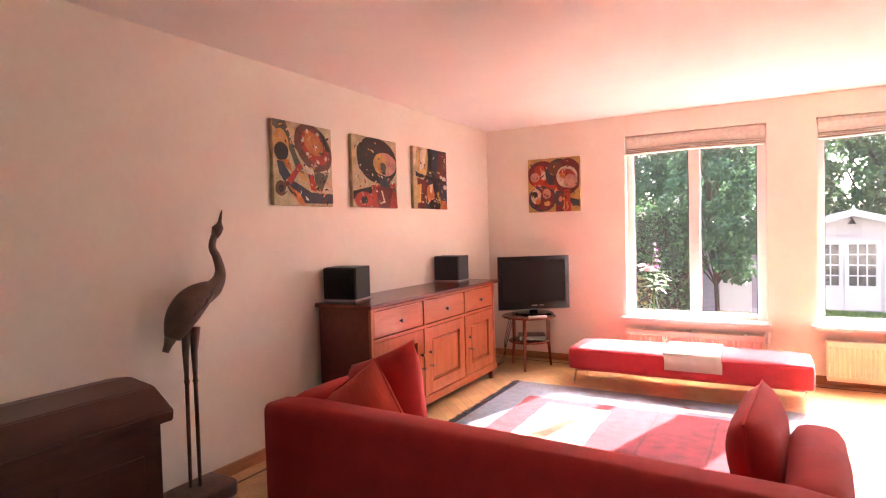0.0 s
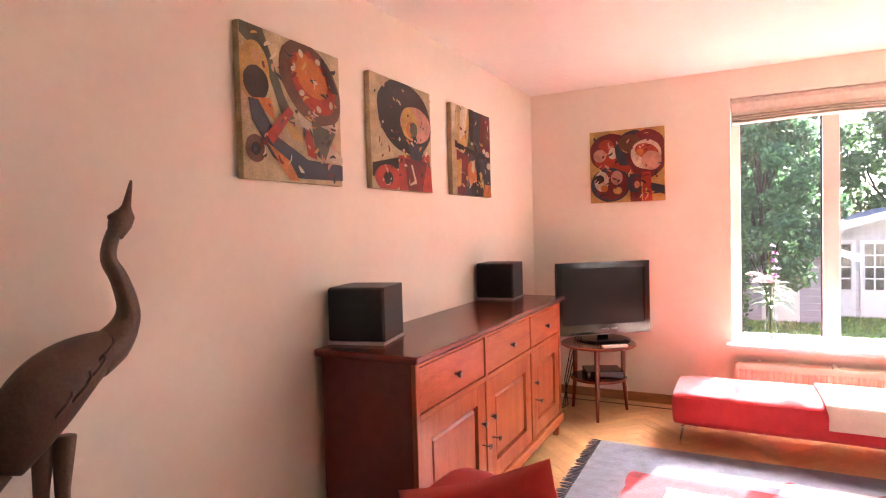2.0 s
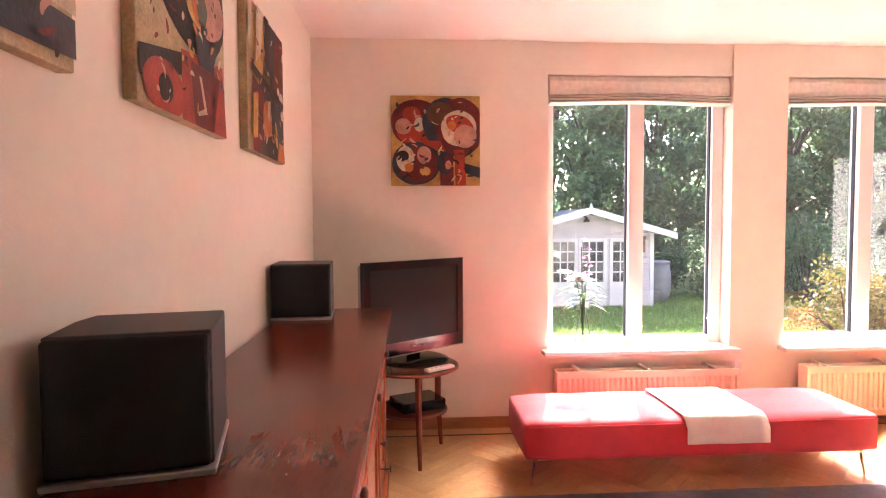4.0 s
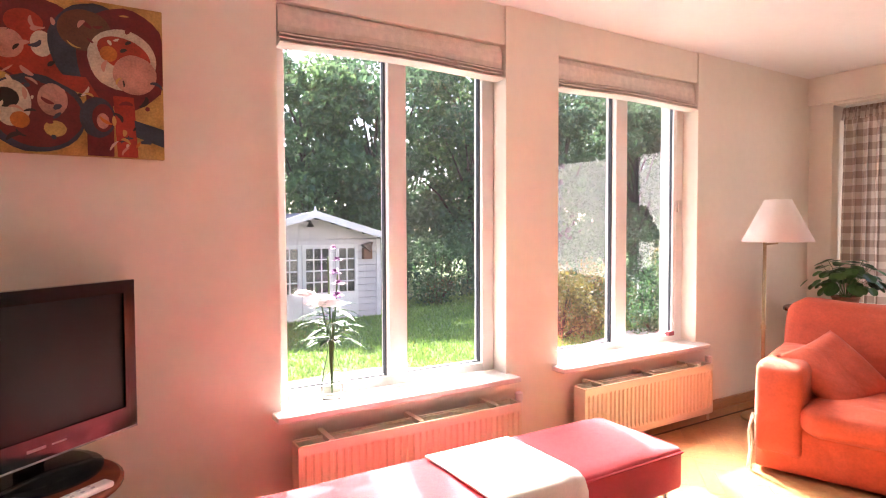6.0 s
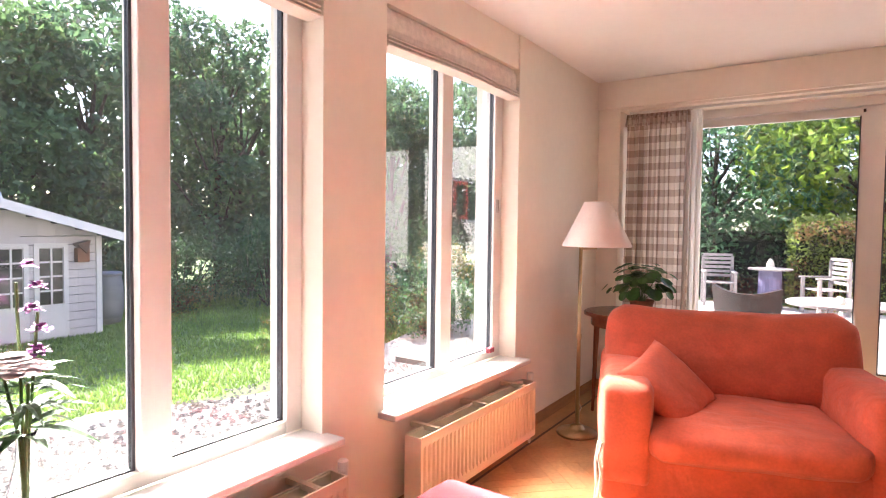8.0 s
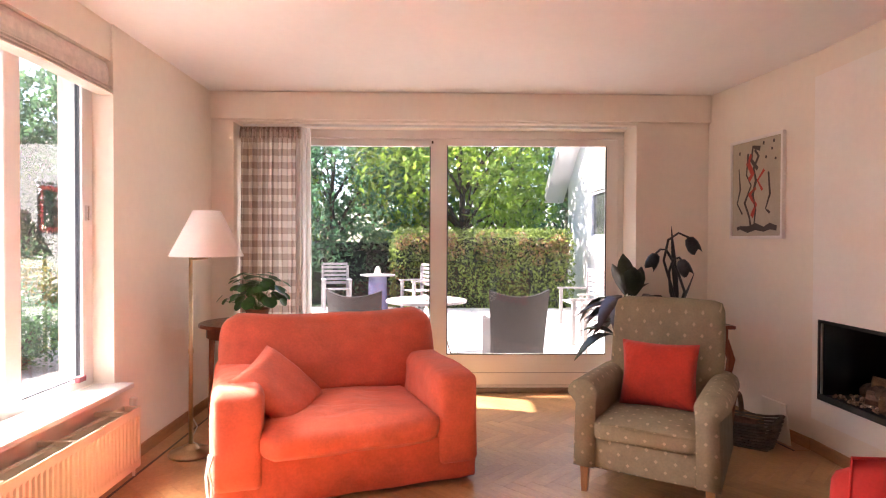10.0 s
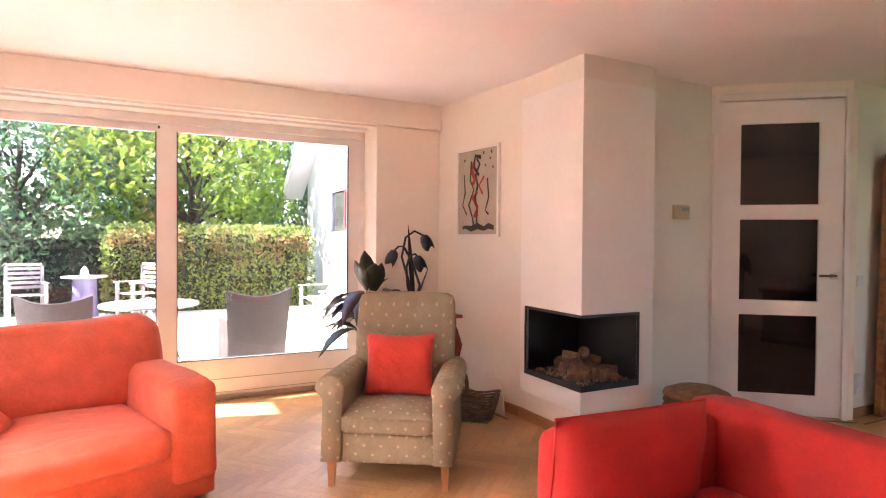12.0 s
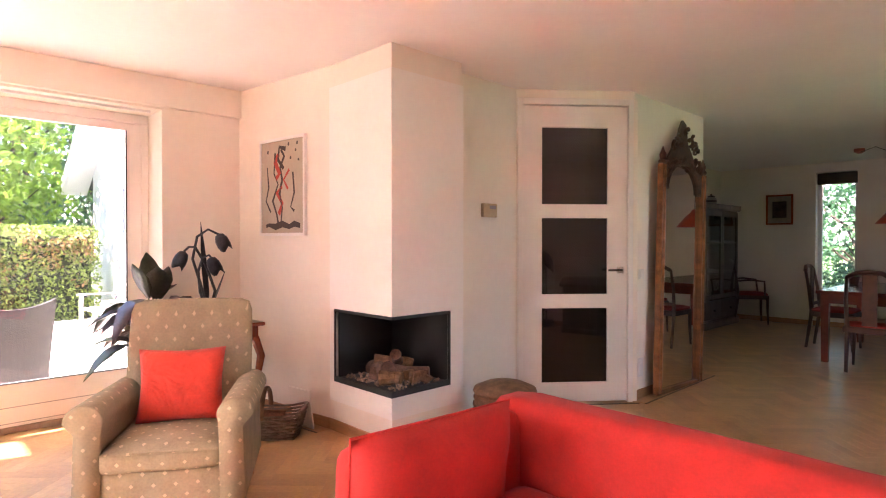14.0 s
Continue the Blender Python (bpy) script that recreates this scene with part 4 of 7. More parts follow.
def door_leaf(y0, y1, x, z0, stile0, stile1):
    leaf = part("fixed_leaf" if x > 0 else "sliding_leaf", boxes((x - 0.02, x + 0.02, y0, y0 + stile0, 0.04, 2.14), (x - 0.02, x + 0.02, y1 - stile1, y1, 0.04, 2.14),
                (x - 0.02, x + 0.02, y0 + stile0, y1 - stile1, 0.04, z0), (x - 0.02, x + 0.02, y0 + stile0, y1 - stile1, 2.085, 2.14)), FRAME, t)
    g = part("pane", boxes((x - 0.003, x + 0.003, y0 + stile0 + 0.004, y1 - stile1 - 0.004, z0 + 0.004, 2.081)), PANE, leaf)
    g.visible_shadow = False
    part("glazing_bead", boxes((x - 0.024, x - 0.02, y0 + stile0 - 0.004, y0 + stile0 + 0.004, z0, 2.085), (x - 0.024, x - 0.02, y1 - stile1 - 0.004, y1 - stile1 + 0.004, z0, 2.085),
                               (x - 0.024, x - 0.02, y0 + stile0, y1 - stile1, z0 - 0.004, z0 + 0.006)), RUBBER, leaf)
    part("groove", boxes((x - 0.0225, x - 0.02, y0 + 0.02, y1 - 0.02, 0.165, 0.17), (x - 0.0225, x - 0.02, y0 + 0.02, y1 - 0.02, 0.06, 0.065)), GREY_PLASTIC, leaf)
    return leaf


door_leaf(5.42, SY1 - 0.05, 0.023, 0.3, 0.09, 0.09)
door_leaf(SY0 + 0.05, 5.5, -0.024, 0.325, 0.10, 0.135)
part("lock_knob", lathe(bmesh.new(), [(0.008, 0), (0.008, 0.02)], 10, -0.052, 5.49), BRONZE, t).location.z = 2.10
structure("beam", rbox(2.805, 2.849, 3.292, NY - 0.002, 2.225, CEIL - 0.002, 0.004), WALL, "cream painted box beam over the garden door", "beam")
structure("curtain_rail", boxes((2.93, 2.95, SY0 + 0.05, SY1 - 0.05, 2.192, 2.209)), WHITE_PLASTIC, "slim white curtain rail under the beam", "rail")

# ---- checked curtain ----
CHECK = mat("checked_cotton", (0.62, 0.52, 0.42), 0.95, vary=0.06, scale=16, bump=0.3, bscale=250)
nt = CHECK.node_tree
geo = nt.nodes.new("ShaderNodeUVMap")
sep = nt.nodes.new("ShaderNodeSeparateXYZ")
nt.links.new(geo.outputs[0], sep.inputs[0])
cells = []
for axis in (0, 1):
    sc = nt.nodes.new("ShaderNodeMath")
    sc.operation, sc.inputs[1].default_value = "MULTIPLY", 1 / 0.105
    fr = nt.nodes.new("ShaderNodeMath")
    fr.operation = "FRACT"
    gt = nt.nodes.new("ShaderNodeMath")
    gt.operation, gt.inputs[1].default_value = "GREATER_THAN", 0.5
    nt.links.new(sep.outputs[axis], sc.inputs[0])
    nt.links.new(sc.outputs[0], fr.inputs[0])
    nt.links.new(fr.outputs[0], gt.inputs[0])
    cells.append(gt.outputs[0])
add = nt.nodes.new("ShaderNodeMath")
nt.links.new(cells[0], add.inputs[0])
nt.links.new(cells[1], add.inputs[1])
cr = nt.nodes.new("ShaderNodeValToRGB")
cr.color_ramp.elements[0].color, cr.color_ramp.elements[1].color = (0.82, 0.74, 0.66, 1), (0.40, 0.29, 0.23, 1)
e = cr.color_ramp.elements.new(0.5)
e.color = (0.59, 0.48, 0.40, 1)
half = nt.nodes.new("ShaderNodeMath")
half.operation, half.inputs[1].default_value = "MULTIPLY", 0.5
nt.links.new(add.outputs[0], half.inputs[0])
nt.links.new(half.outputs[0], cr.inputs[0])
nt.links.new(cr.outputs[0], nt.nodes["Principled BSDF"].inputs["Base Color"])
thin = nt.nodes.new("ShaderNodeBsdfTranslucent")
nt.links.new(cr.outputs[0], thin.inputs[0])
cloth = nt.nodes.new("ShaderNodeMixShader")
cloth.inputs[0].default_value = 0.4
nt.links.new(nt.nodes["Principled BSDF"].outputs[0], cloth.inputs[1])
nt.links.new(thin.outputs[0], cloth.inputs[2])
nt.links.new(cloth.outputs[0], nt.nodes["Material Output"].inputs[0])
VOILE = mat("white_voile", (0.84, 0.80, 0.76), 0.9, vary=0.04, scale=10, bump=0.2, bscale=300)
nt = VOILE.node_tree
thin, sheer = nt.nodes.new("ShaderNodeBsdfTranslucent"), nt.nodes.new("ShaderNodeMixShader")
thin.inputs[0].default_value, sheer.inputs[0].default_value = (0.86, 0.82, 0.78, 1), 0.6
nt.links.new(nt.nodes["Principled BSDF"].outputs[0], sheer.inputs[1])
nt.links.new(thin.outputs[0], sheer.inputs[2])
nt.links.new(sheer.outputs[0], nt.nodes["Material Output"].inputs[0])


def drape(name, m, y0, y1, folds, cloth_w, parent, amp=0.04, seed=0, z0=0.02, z1=2.19):
    bm = bmesh.new()
    uv = bm.loops.layers.uv.new("UVMap")
    nx, nz = folds * 8, 24
    g = []
    for i in range(nx + 1):
        u = i / nx
        row = []
        for k in range(nz + 1):
            v = k / nz
            a = 2 * math.pi * folds * u + 0.6 * noise.noise(Vector((u * 3, v * 2, seed)))
            am = amp * (0.55 + 0.45 * (1 - v)) * (1 + 0.4 * noise.noise(Vector((u * 6, 0, seed + 4))))
            pinch = 0.35 if v > 0.955 else 1
            row.append((bm.verts.new((am * pinch * math.sin(a), y0 + (y1 - y0) * u + 0.012 * math.sin(2 * a) * pinch + 0.02 * (1 - v) * (u - 0.5), z0 + (z1 - z0) * v)), u * cloth_w, v * (z1 - z0)))
        g.append(row)
    for i in range(nx):
        for k in range(nz):
            q = (g[i][k], g[i + 1][k], g[i + 1][k + 1], g[i][k + 1])
            f = bm.faces.new([p[0] for p in q])
            for lo, p in zip(f.loops, q):
                lo[uv].uv = (p[1], p[2])
    return part(name, bm, m, parent, smooth=True)


t = thing("curtain", pose(2.97, 0, 0), "brown and cream checked cotton curtain, drawn aside", "curtain")
drape("checked_drape", CHECK, 6.56, 7.03, 6, 1.35, t, 0.04, 2)
drape("heading_tape", CHECK, 6.545, 7.035, 12, 1.35, t, 0.028, 5, 2.10, 2.195)
drape("lining", VOILE, 6.47, 6.585, 3, 0.4, t, 0.03, 8)

# ---- floor lamp ----
t = thing("floor_lamp", pose(1.755, 6.935, 0), "brass floor lamp with a white cone shade", "floor lamp")
part("foot", lathe(bmesh.new(), [(0.125, 0), (0.128, 0.008), (0.12, 0.02), (0.06, 0.035), (0.045, 0.04), (0.04, 0.055), (0.014, 0.065)], 32), BRASS, t, smooth=True)
part("pole", tube(bmesh.new(), [(0, 0, 0.05), (0, 0, 0.62), (0, 0, 1.19)], [0.014, 0.013, 0.011], 12), BRASS, t, smooth=True)
part("collar", lathe(bmesh.new(), [(0.011, 0.0), (0.017, 0.004), (0.017, 0.03), (0.011, 0.034)], 16), BRASS, t).location.z = 0.6
part("swing_arm", tube(bmesh.new(), [(0, 0, 1.165), (-0.04, -0.06, 1.17), (-0.09, -0.13, 1.175), (-0.09, -0.13, 1.24)], 0.007, 10), BRASS, t)
part("knob", lathe(bmesh.new(), [(0.004, 0), (0.012, 0.005), (0.012, 0.018), (0.004, 0.022)], 12, 0.0, 0.0), BRASS, t).location.z = 1.19
SHADE = mat("shade_linen", (0.82, 0.74, 0.68), 0.9, vary=0.02, scale=8, bump=0.15, bscale=300)
sh = lathe(bmesh.new(), [(0.2, 1.185), (0.203, 1.19), (0.078, 1.445), (0.075, 1.45), (0.074, 1.445), (0.198, 1.19)], 40, -0.09, -0.13)
for f in [f for f in sh.faces if len(f.verts) > 4]:
    sh.faces.remove(f)
part("shade", sh, SHADE, t, smooth=True)
part("cord", tube(bmesh.new(), [(0.1, 0, 0.006), (0.25, 0.1, 0.006), (0.5, 0.16, 0.006), (0.6, 0.24, 0.05)], 0.004, 6), WHITE_PLASTIC, t)

# ---- round table with the round-leaved plant ----
t = thing("round_table", pose(2.44, 6.83, 0), "round dark mahogany table in the corner", "table")
part("tabletop", lathe(bmesh.new(), [(0.29, 0.672), (0.31, 0.678), (0.31, 0.694), (0.3, 0.70)], 40), MAHOG, t)
part("apron", lathe(bmesh.new(), [(0.255, 0.60), (0.26, 0.605), (0.26, 0.671), (0.24, 0.671)], 40), MAHOG, t)
for k in range(4):
    a = radians(45 + 90 * k)
    part("leg", tube(bmesh.new(), [(0.24 * math.cos(a), 0.24 * math.sin(a), 0.66), (0.25 * math.cos(a), 0.25 * math.sin(a), 0.3), (0.26 * math.cos(a), 0.26 * math.sin(a), 0)], [0.022, 0.016, 0.011], 8), MAHOG, t)
t = thing("potted_plant", pose(2.36, 6.72, 0.70) @ Matrix.Diagonal((0.84, 0.84, 0.9, 1)), "bushy green plant with round coin-shaped leaves", "plant")
part("pot", lathe(bmesh.new(), [(0.07, 0), (0.075, 0.004), (0.095, 0.1), (0.1, 0.102), (0.1, 0.115), (0.088, 0.115), (0.085, 0.1), (0.02, 0.09)], 28), mat("terracotta", (0.32, 0.13, 0.07), 0.8, vary=0.15), t, smooth=True)
rnd = random.Random(4)
ROUND_LEAF = mat("coin_leaf", (0.045, 0.15, 0.025), 0.35, vary=0.3, scale=14, rand=0.25)
disc = bmesh.new()
vs = [disc.verts.new((math.cos(a), math.sin(a), 0.08 * math.cos(2 * a))) for a in [2 * math.pi * k / 10 for k in range(10)]]
c = disc.verts.new((0, 0, -0.12))
for k in range(10):
    disc.faces.new((vs[k], vs[(k + 1) % 10], c))
first = None
for k in range(84):
    a, el = rnd.uniform(0, 2 * math.pi), rnd.uniform(0.15, 1.45)
    r = rnd.uniform(0.17, 0.31)
    p = Vector((r * math.cos(a) * math.cos(el), r * math.sin(a) * math.cos(el), 0.12 + 0.95 * r * math.sin(el)))
    sz = rnd.uniform(0.034, 0.054)
    d = (p - Vector((0, 0, 0.12))).normalized()
    m = Matrix.Translation(p) @ (d + Vector((0, 0, 0.6))).to_track_quat("Z", "Y").to_matrix().to_4x4() @ Matrix.Diagonal((sz, sz, sz, 1))
    if first is None:
        first = part("leaf", disc, ROUND_LEAF, t)
        ob = first
    else:
        ob = new("leaf", first.data)
        ob.parent = t
    ob.matrix_basis = m
    if k % 2 == 0:
        part("stem", tube(bmesh.new(), [(0, 0, 0.09), tuple(p * 0.5 + Vector((0, 0, 0.07))), tuple(p)], 0.002, 4), STEM, t)

# ---- slip-covered easy chair ----
t = thing("loveseat", pose(0.915, 6.505, 0, 0, 0, -71.5), "wide coral cotton slip-covered easy chair", "easy chair")
W, D = 1.33, 0.98
base = soft(0.0, W, 0.02, D - 0.03, 0.012, 0.27, 0.03, 0.004, 14, 0.008, 2)
for v in base.verts:
    if v.co.z < 0.1:
        k = noise.noise(Vector((v.co.x * 7, v.co.y * 7, 1)))
        v.co.x += 0.012 * k
        v.co.y += 0.012 * noise.noise(Vector((v.co.x * 7, v.co.y * 7, 5)))
part("skirt", base, CORAL, t, smooth=True)
part("armrest", soft(0, 0.235, 0, D, 0.1, 0.575, 0.045, 0.015, 12, 0.008, 3), CORAL, t, smooth=True)
part("armrest", soft(W - 0.235, W, 0, D, 0.1, 0.585, 0.045, 0.015, 12, 0.008, 6), CORAL, t, smooth=True)
part("backrest", soft(0.1, W - 0.1, D - 0.2, D, 0.1, 0.70, 0.06, 0.01, 12, 0.008, 8), CORAL, t, smooth=True)
seat = soft(0.225, W - 0.225, -0.035, D - 0.22, 0.235, 0.395, 0.06, 0.035, 16, 0.01, 9)
part("seat_cushion", seat, CORAL, t, smooth=True)
back = soft(0.05, W - 0.05, D - 0.43, D - 0.15, 0.37, 0.85, 0.09, 0.03, 18, 0.018, 12)
for v in back.verts:
    v.co.y += (v.co.z - 0.37) * 0.22
    if v.co.z > 0.6:
        v.co.z -= 0.05 * (1 - ((v.co.x - W / 2) / (W / 2 - 0.05)) ** 2) * (v.co.z - 0.6) / 0.25
part("back_cushion", back, CORAL, t, smooth=True)
part("tie", tube(bmesh.new(), [(0.012, 0.0, 0.3), (-0.008, -0.015, 0.24), (0.008, -0.02, 0.16), (-0.004, -0.022, 0.05), (0.004, -0.02, 0.012)], 0.006, 6), LINEN, t, "pale cotton tie")
part("tie", tube(bmesh.new(), [(-0.005, 0.02, 0.3), (-0.02, 0.01, 0.2), (-0.012, 0.0, 0.1), (-0.02, 0.0, 0.012)], 0.006, 6), LINEN, t, "pale cotton tie")
m = pose(0.915, 6.505, 0, 0, 0, -71.5) @ pose(0.48, 0.27, 0.37, -48, -14, 62)
ob = thing("cushion", m, "small coral cushion leaning in the easy chair", "cushion", "loose cushions")
part("cover", cushion(0.44, 0.42, 0.13, 14, 21, 0.08), CORAL, ob, smooth=True)

# ---- patterned armchair ----
SPOT = mat("sage_spot_weave", (0.31, 0.265, 0.17), 0.95, vary=0.12, scale=10, bump=0.5, bscale=380)
nt = SPOT.node_tree
pb = nt.nodes["Principled BSDF"]
old = pb.inputs["Base Color"].links[0].from_socket
tc = nt.nodes.new("ShaderNodeTexCoord")
sep = nt.nodes.new("ShaderNodeSeparateXYZ")
nt.links.new(tc.outputs["Object"], sep.inputs[0])


def mth(op, a, b=None, nt=nt):
    n = nt.nodes.new("ShaderNodeMath")
    n.operation = op
    for k, v in enumerate((a, b)):
        if v is None:
            continue
        if hasattr(v, "is_linked"):
            nt.links.new(v, n.inputs[k])
        else:
            n.inputs[k].default_value = v
    return n.outputs[0]


zz = mth("ADD", sep.outputs[2], mth("MULTIPLY", sep.outputs[1], -1.0))
rowf = mth("DIVIDE", zz, 0.047)
odd = mth("MULTIPLY", mth("MODULO", mth("ADD", mth("FLOOR", rowf), 100.0), 2.0), 0.5)
u = mth("SUBTRACT", mth("FRACT", mth("ADD", mth("DIVIDE", mth("ADD", sep.outputs[0], 5.0), 0.088), odd)), 0.5)
v = mth("SUBTRACT", mth("FRACT", rowf), 0.5)
dd = mth("ADD", mth("MULTIPLY", mth("ABSOLUTE", u), 1.9), mth("ABSOLUTE", v))
dot = mth("LESS_THAN", dd, 0.2)
mx = nt.nodes.new("ShaderNodeMix")
mx.data_type = "RGBA"
nt.links.new(dot, mx.inputs[0])
nt.links.new(old, mx.inputs[6])
mx.inputs[7].default_value = (0.50, 0.41, 0.27, 1)
nt.links.new(mx.outputs[2], pb.inputs["Base Color"])
OAK_LEG = mat("light_oak", (0.48, 0.22, 0.09), 0.4, vary=0.15, scale=5, stretch=(6, 6, 1))
t = thing("armchair", pose(1.211, 4.785, 0, 0, 0, -122), "sage green spotted armchair on light wooden legs", "armchair")
part("seat_frame", soft(0.06, 0.65, 0.02, 0.62, 0.13, 0.3, 0.02, 0.004, 8, 0.003), SPOT, t, smooth=True)
part("seat_cushion", soft(0.11, 0.60, -0.01, 0.56, 0.28, 0.39, 0.035, 0.015, 10, 0.004, 2), SPOT, t, smooth=True)
part("seat_piping", tube(bmesh.new(), [(0.125, -0.012, 0.375), (0.355, -0.026, 0.38), (0.585, -0.012, 0.375)], 0.006, 6), SPOT, t)
back = soft(0.055, 0.645, 0.5, 0.64, 0.25, 0.945, 0.04, 0.012, 12, 0.004, 4)
for v_ in back.verts:
    v_.co.y += (v_.co.z - 0.25) * 0.2
part("backrest", back, SPOT, t, smooth=True)
for s, x0 in ((-1, 0.0), (1, 0.58)):
    bm = bmesh.new()
    n = 18
    rings = []
    cx = x0 + 0.065
    for y, k in ((0.0, 0.93), (0.015, 1.0), (0.3, 1.0), (0.62, 0.97), (0.7, 0.9)):
        ring = []
        for j in range(n):
            a = math.pi * j / (n - 1)
            ring.append(bm.verts.new((cx + s * 0.01 + 0.078 * k * math.cos(a), y, 0.51 + 0.072 * k * math.sin(a) - 0.02 * y)))
        ring.append(bm.verts.new((cx - 0.05 - s * 0.008, y, 0.46)))
        ring.append(bm.verts.new((cx - 0.052, y, 0.14)))
        ring.append(bm.verts.new((cx + 0.052, y, 0.14)))
        ring.append(bm.verts.new((cx + 0.05 - s * 0.008, y, 0.46)))
        rings.append(ring)
    for r0, r1 in zip(rings, rings[1:]):
        for j in range(len(r0)):
            bm.faces.new((r0[j], r0[(j + 1) % len(r0)], r1[(j + 1) % len(r0)], r1[j]))
    bm.faces.new(rings[0][::-1])
    bm.faces.new(rings[-1])
    bmesh.ops.recalc_face_normals(bm, faces=bm.faces[:])
    part("armrest", bm, SPOT, t, smooth=True)
for x in (0.06, 0.65):
    part("leg", tube(bmesh.new(), [(x, 0.05, 0.15), (x, 0.045, 0)], [0.03, 0.02], 4), OAK_LEG, t)
    part("leg", tube(bmesh.new(), [(x, 0.6, 0.15), (x, 0.66, 0)], [0.03, 0.02], 4), OAK_LEG, t)
m = pose(1.211, 4.785, 0, 0, 0, -122) @ pose(0.355, 0.36, 0.385, -14, 0, 2)
ob = thing("cushion", m, "square bright red cushion on the spotted armchair", "cushion", "loose cushions")
part("cover", cushion(0.40, 0.36, 0.14, 14, 31, 0.08), ORANGE, ob, smooth=True)

# ---- corner fireplace ----
t = thing("fireplace", pose(0, 0, 0), "white plastered corner fireplace with an open glass-less hearth", "fireplace")
for name, rows in (("front_face", ((1.11, 1.77, 3.15, 3.16, 0.2, 0.335), (1.11, 1.77, 3.15, 3.16, 0.815, 2.29), (1.71, 1.77, 3.15, 3.16, 0.335, 0.815))),
                   ("side_face", ((1.11, 1.12, 2.55, 3.15, 0.2, 0.335), (1.11, 1.12, 2.55, 3.15, 0.815, 2.29), (1.11, 1.12, 2.55, 2.68, 0.335, 0.815))),
                   ("upper_core", ((1.12, 1.77, 2.55, 3.15, 0.815, 2.29),)), ("lower_core", ((1.12, 1.77, 2.55, 3.15, 0.2, 0.335),)),
                   ("corner_core", ((1.70, 1.77, 2.55, 3.15, 0.335, 0.815), (1.12, 1.70, 2.55, 2.68, 0.335, 0.815)))):
    part(name, boxes(*rows), WHITE_PLASTER, t)
STEEL = mat("black_steel", (0.012, 0.012, 0.013), 0.45, vary=0.2, scale=8)
for name, row in (("rear_plate", (1.125, 1.7, 2.682, 2.69, 0.36, 0.812)), ("side_plate", (1.69, 1.698, 2.69, 3.14, 0.36, 0.812)), ("hood_plate", (1.125, 1.69, 2.69, 3.14, 0.80, 0.813)), ("floor_plate", (1.125, 1.7, 2.69, 3.14, 0.337, 0.36))):
    part(name, boxes(row), STEEL, t)
part("hearth_frame", boxes((1.104, 1.706, 3.162, 3.17, 0.335, 0.372), (1.104, 1.706, 3.162, 3.17, 0.797, 0.815), (1.69, 1.706, 3.162, 3.17, 0.372, 0.797),
                           (1.098, 1.106, 2.682, 3.17, 0.335, 0.372), (1.098, 1.106, 2.682, 3.17, 0.797, 0.815), (1.098, 1.106, 2.682, 2.70, 0.372, 0.797)), STEEL, t)
rnd = random.Random(8)
LOG = mat("ceramic_log", (0.16, 0.09, 0.06), 0.9, vary=0.4, scale=18, bump=0.9, bscale=35)
LOG2 = mat("ceramic_log_pale", (0.27, 0.15, 0.08), 0.9, vary=0.4, scale=18, bump=0.9, bscale=35)
for k, (p, q, r, m) in enumerate((((1.62, 2.92, 0.41), (1.3, 3.05, 0.46), 0.05, LOG), ((1.5, 2.8, 0.42), (1.28, 2.98, 0.54), 0.035, LOG), ((1.2, 2.78, 0.41), (1.45, 3.08, 0.42), 0.045, LOG),
                                  ((1.2, 3.02, 0.41), (1.3, 3.1, 0.42), 0.045, LOG2), ((1.16, 2.82, 0.4), (1.24, 2.94, 0.41), 0.04, LOG2), ((1.34, 2.8, 0.45), (1.5, 3.0, 0.5), 0.035, LOG2))):
    pts = [Vector(p).lerp(Vector(q), j / 5) + Vector([rnd.uniform(-0.012, 0.012) for _ in range(3)]) for j in range(6)]
    part("log", tube(bmesh.new(), pts, [r * rnd.uniform(0.8, 1.15) for _ in pts], 9), m, t)
bm = bmesh.new()
for k in range(260):
    x, y, r = rnd.uniform(1.14, 1.66), rnd.uniform(2.72, 3.12), rnd.uniform(0.006, 0.012)
    bmesh.ops.create_icosphere(bm, subdivisions=1, radius=r, matrix=Matrix.Translation((x, y, 0.362 + r * 0.6)))
tagged(part("pebbles", bm, mat("pale_pebble", (0.42, 0.30, 0.22), 0.9, vary=0.4, scale=40), t), kind="stuff")

# ---- figure drawing ----
t = thing("framed_drawing", pose(2.275, 3.221, 1.66, 0, 0, 7.0) @ Matrix.Diagonal((0.83, 1, 1, 1)), "framed ink drawing of loose black and red strokes", "picture")
part("frame", boxes((-0.325, 0.325, 0, 0.025, 0.335, 0.355), (-0.325, 0.325, 0, 0.025, -0.355, -0.335), (-0.325, -0.305, 0, 0.025, -0.335, 0.335), (0.305, 0.325, 0, 0.025, -0.335, 0.335)), FRAME, t)
part("paper", boxes((-0.305, 0.305, 0, 0.012, -0.335, 0.335)), mat("grey_paper", (0.45, 0.40, 0.30), 0.9, vary=0.06, scale=5), t)
INK, RINK = mat("ink", (0.05, 0.035, 0.03), 0.7), mat("red_ink", (0.42, 0.05, 0.03), 0.7)
rnd = random.Random(3)


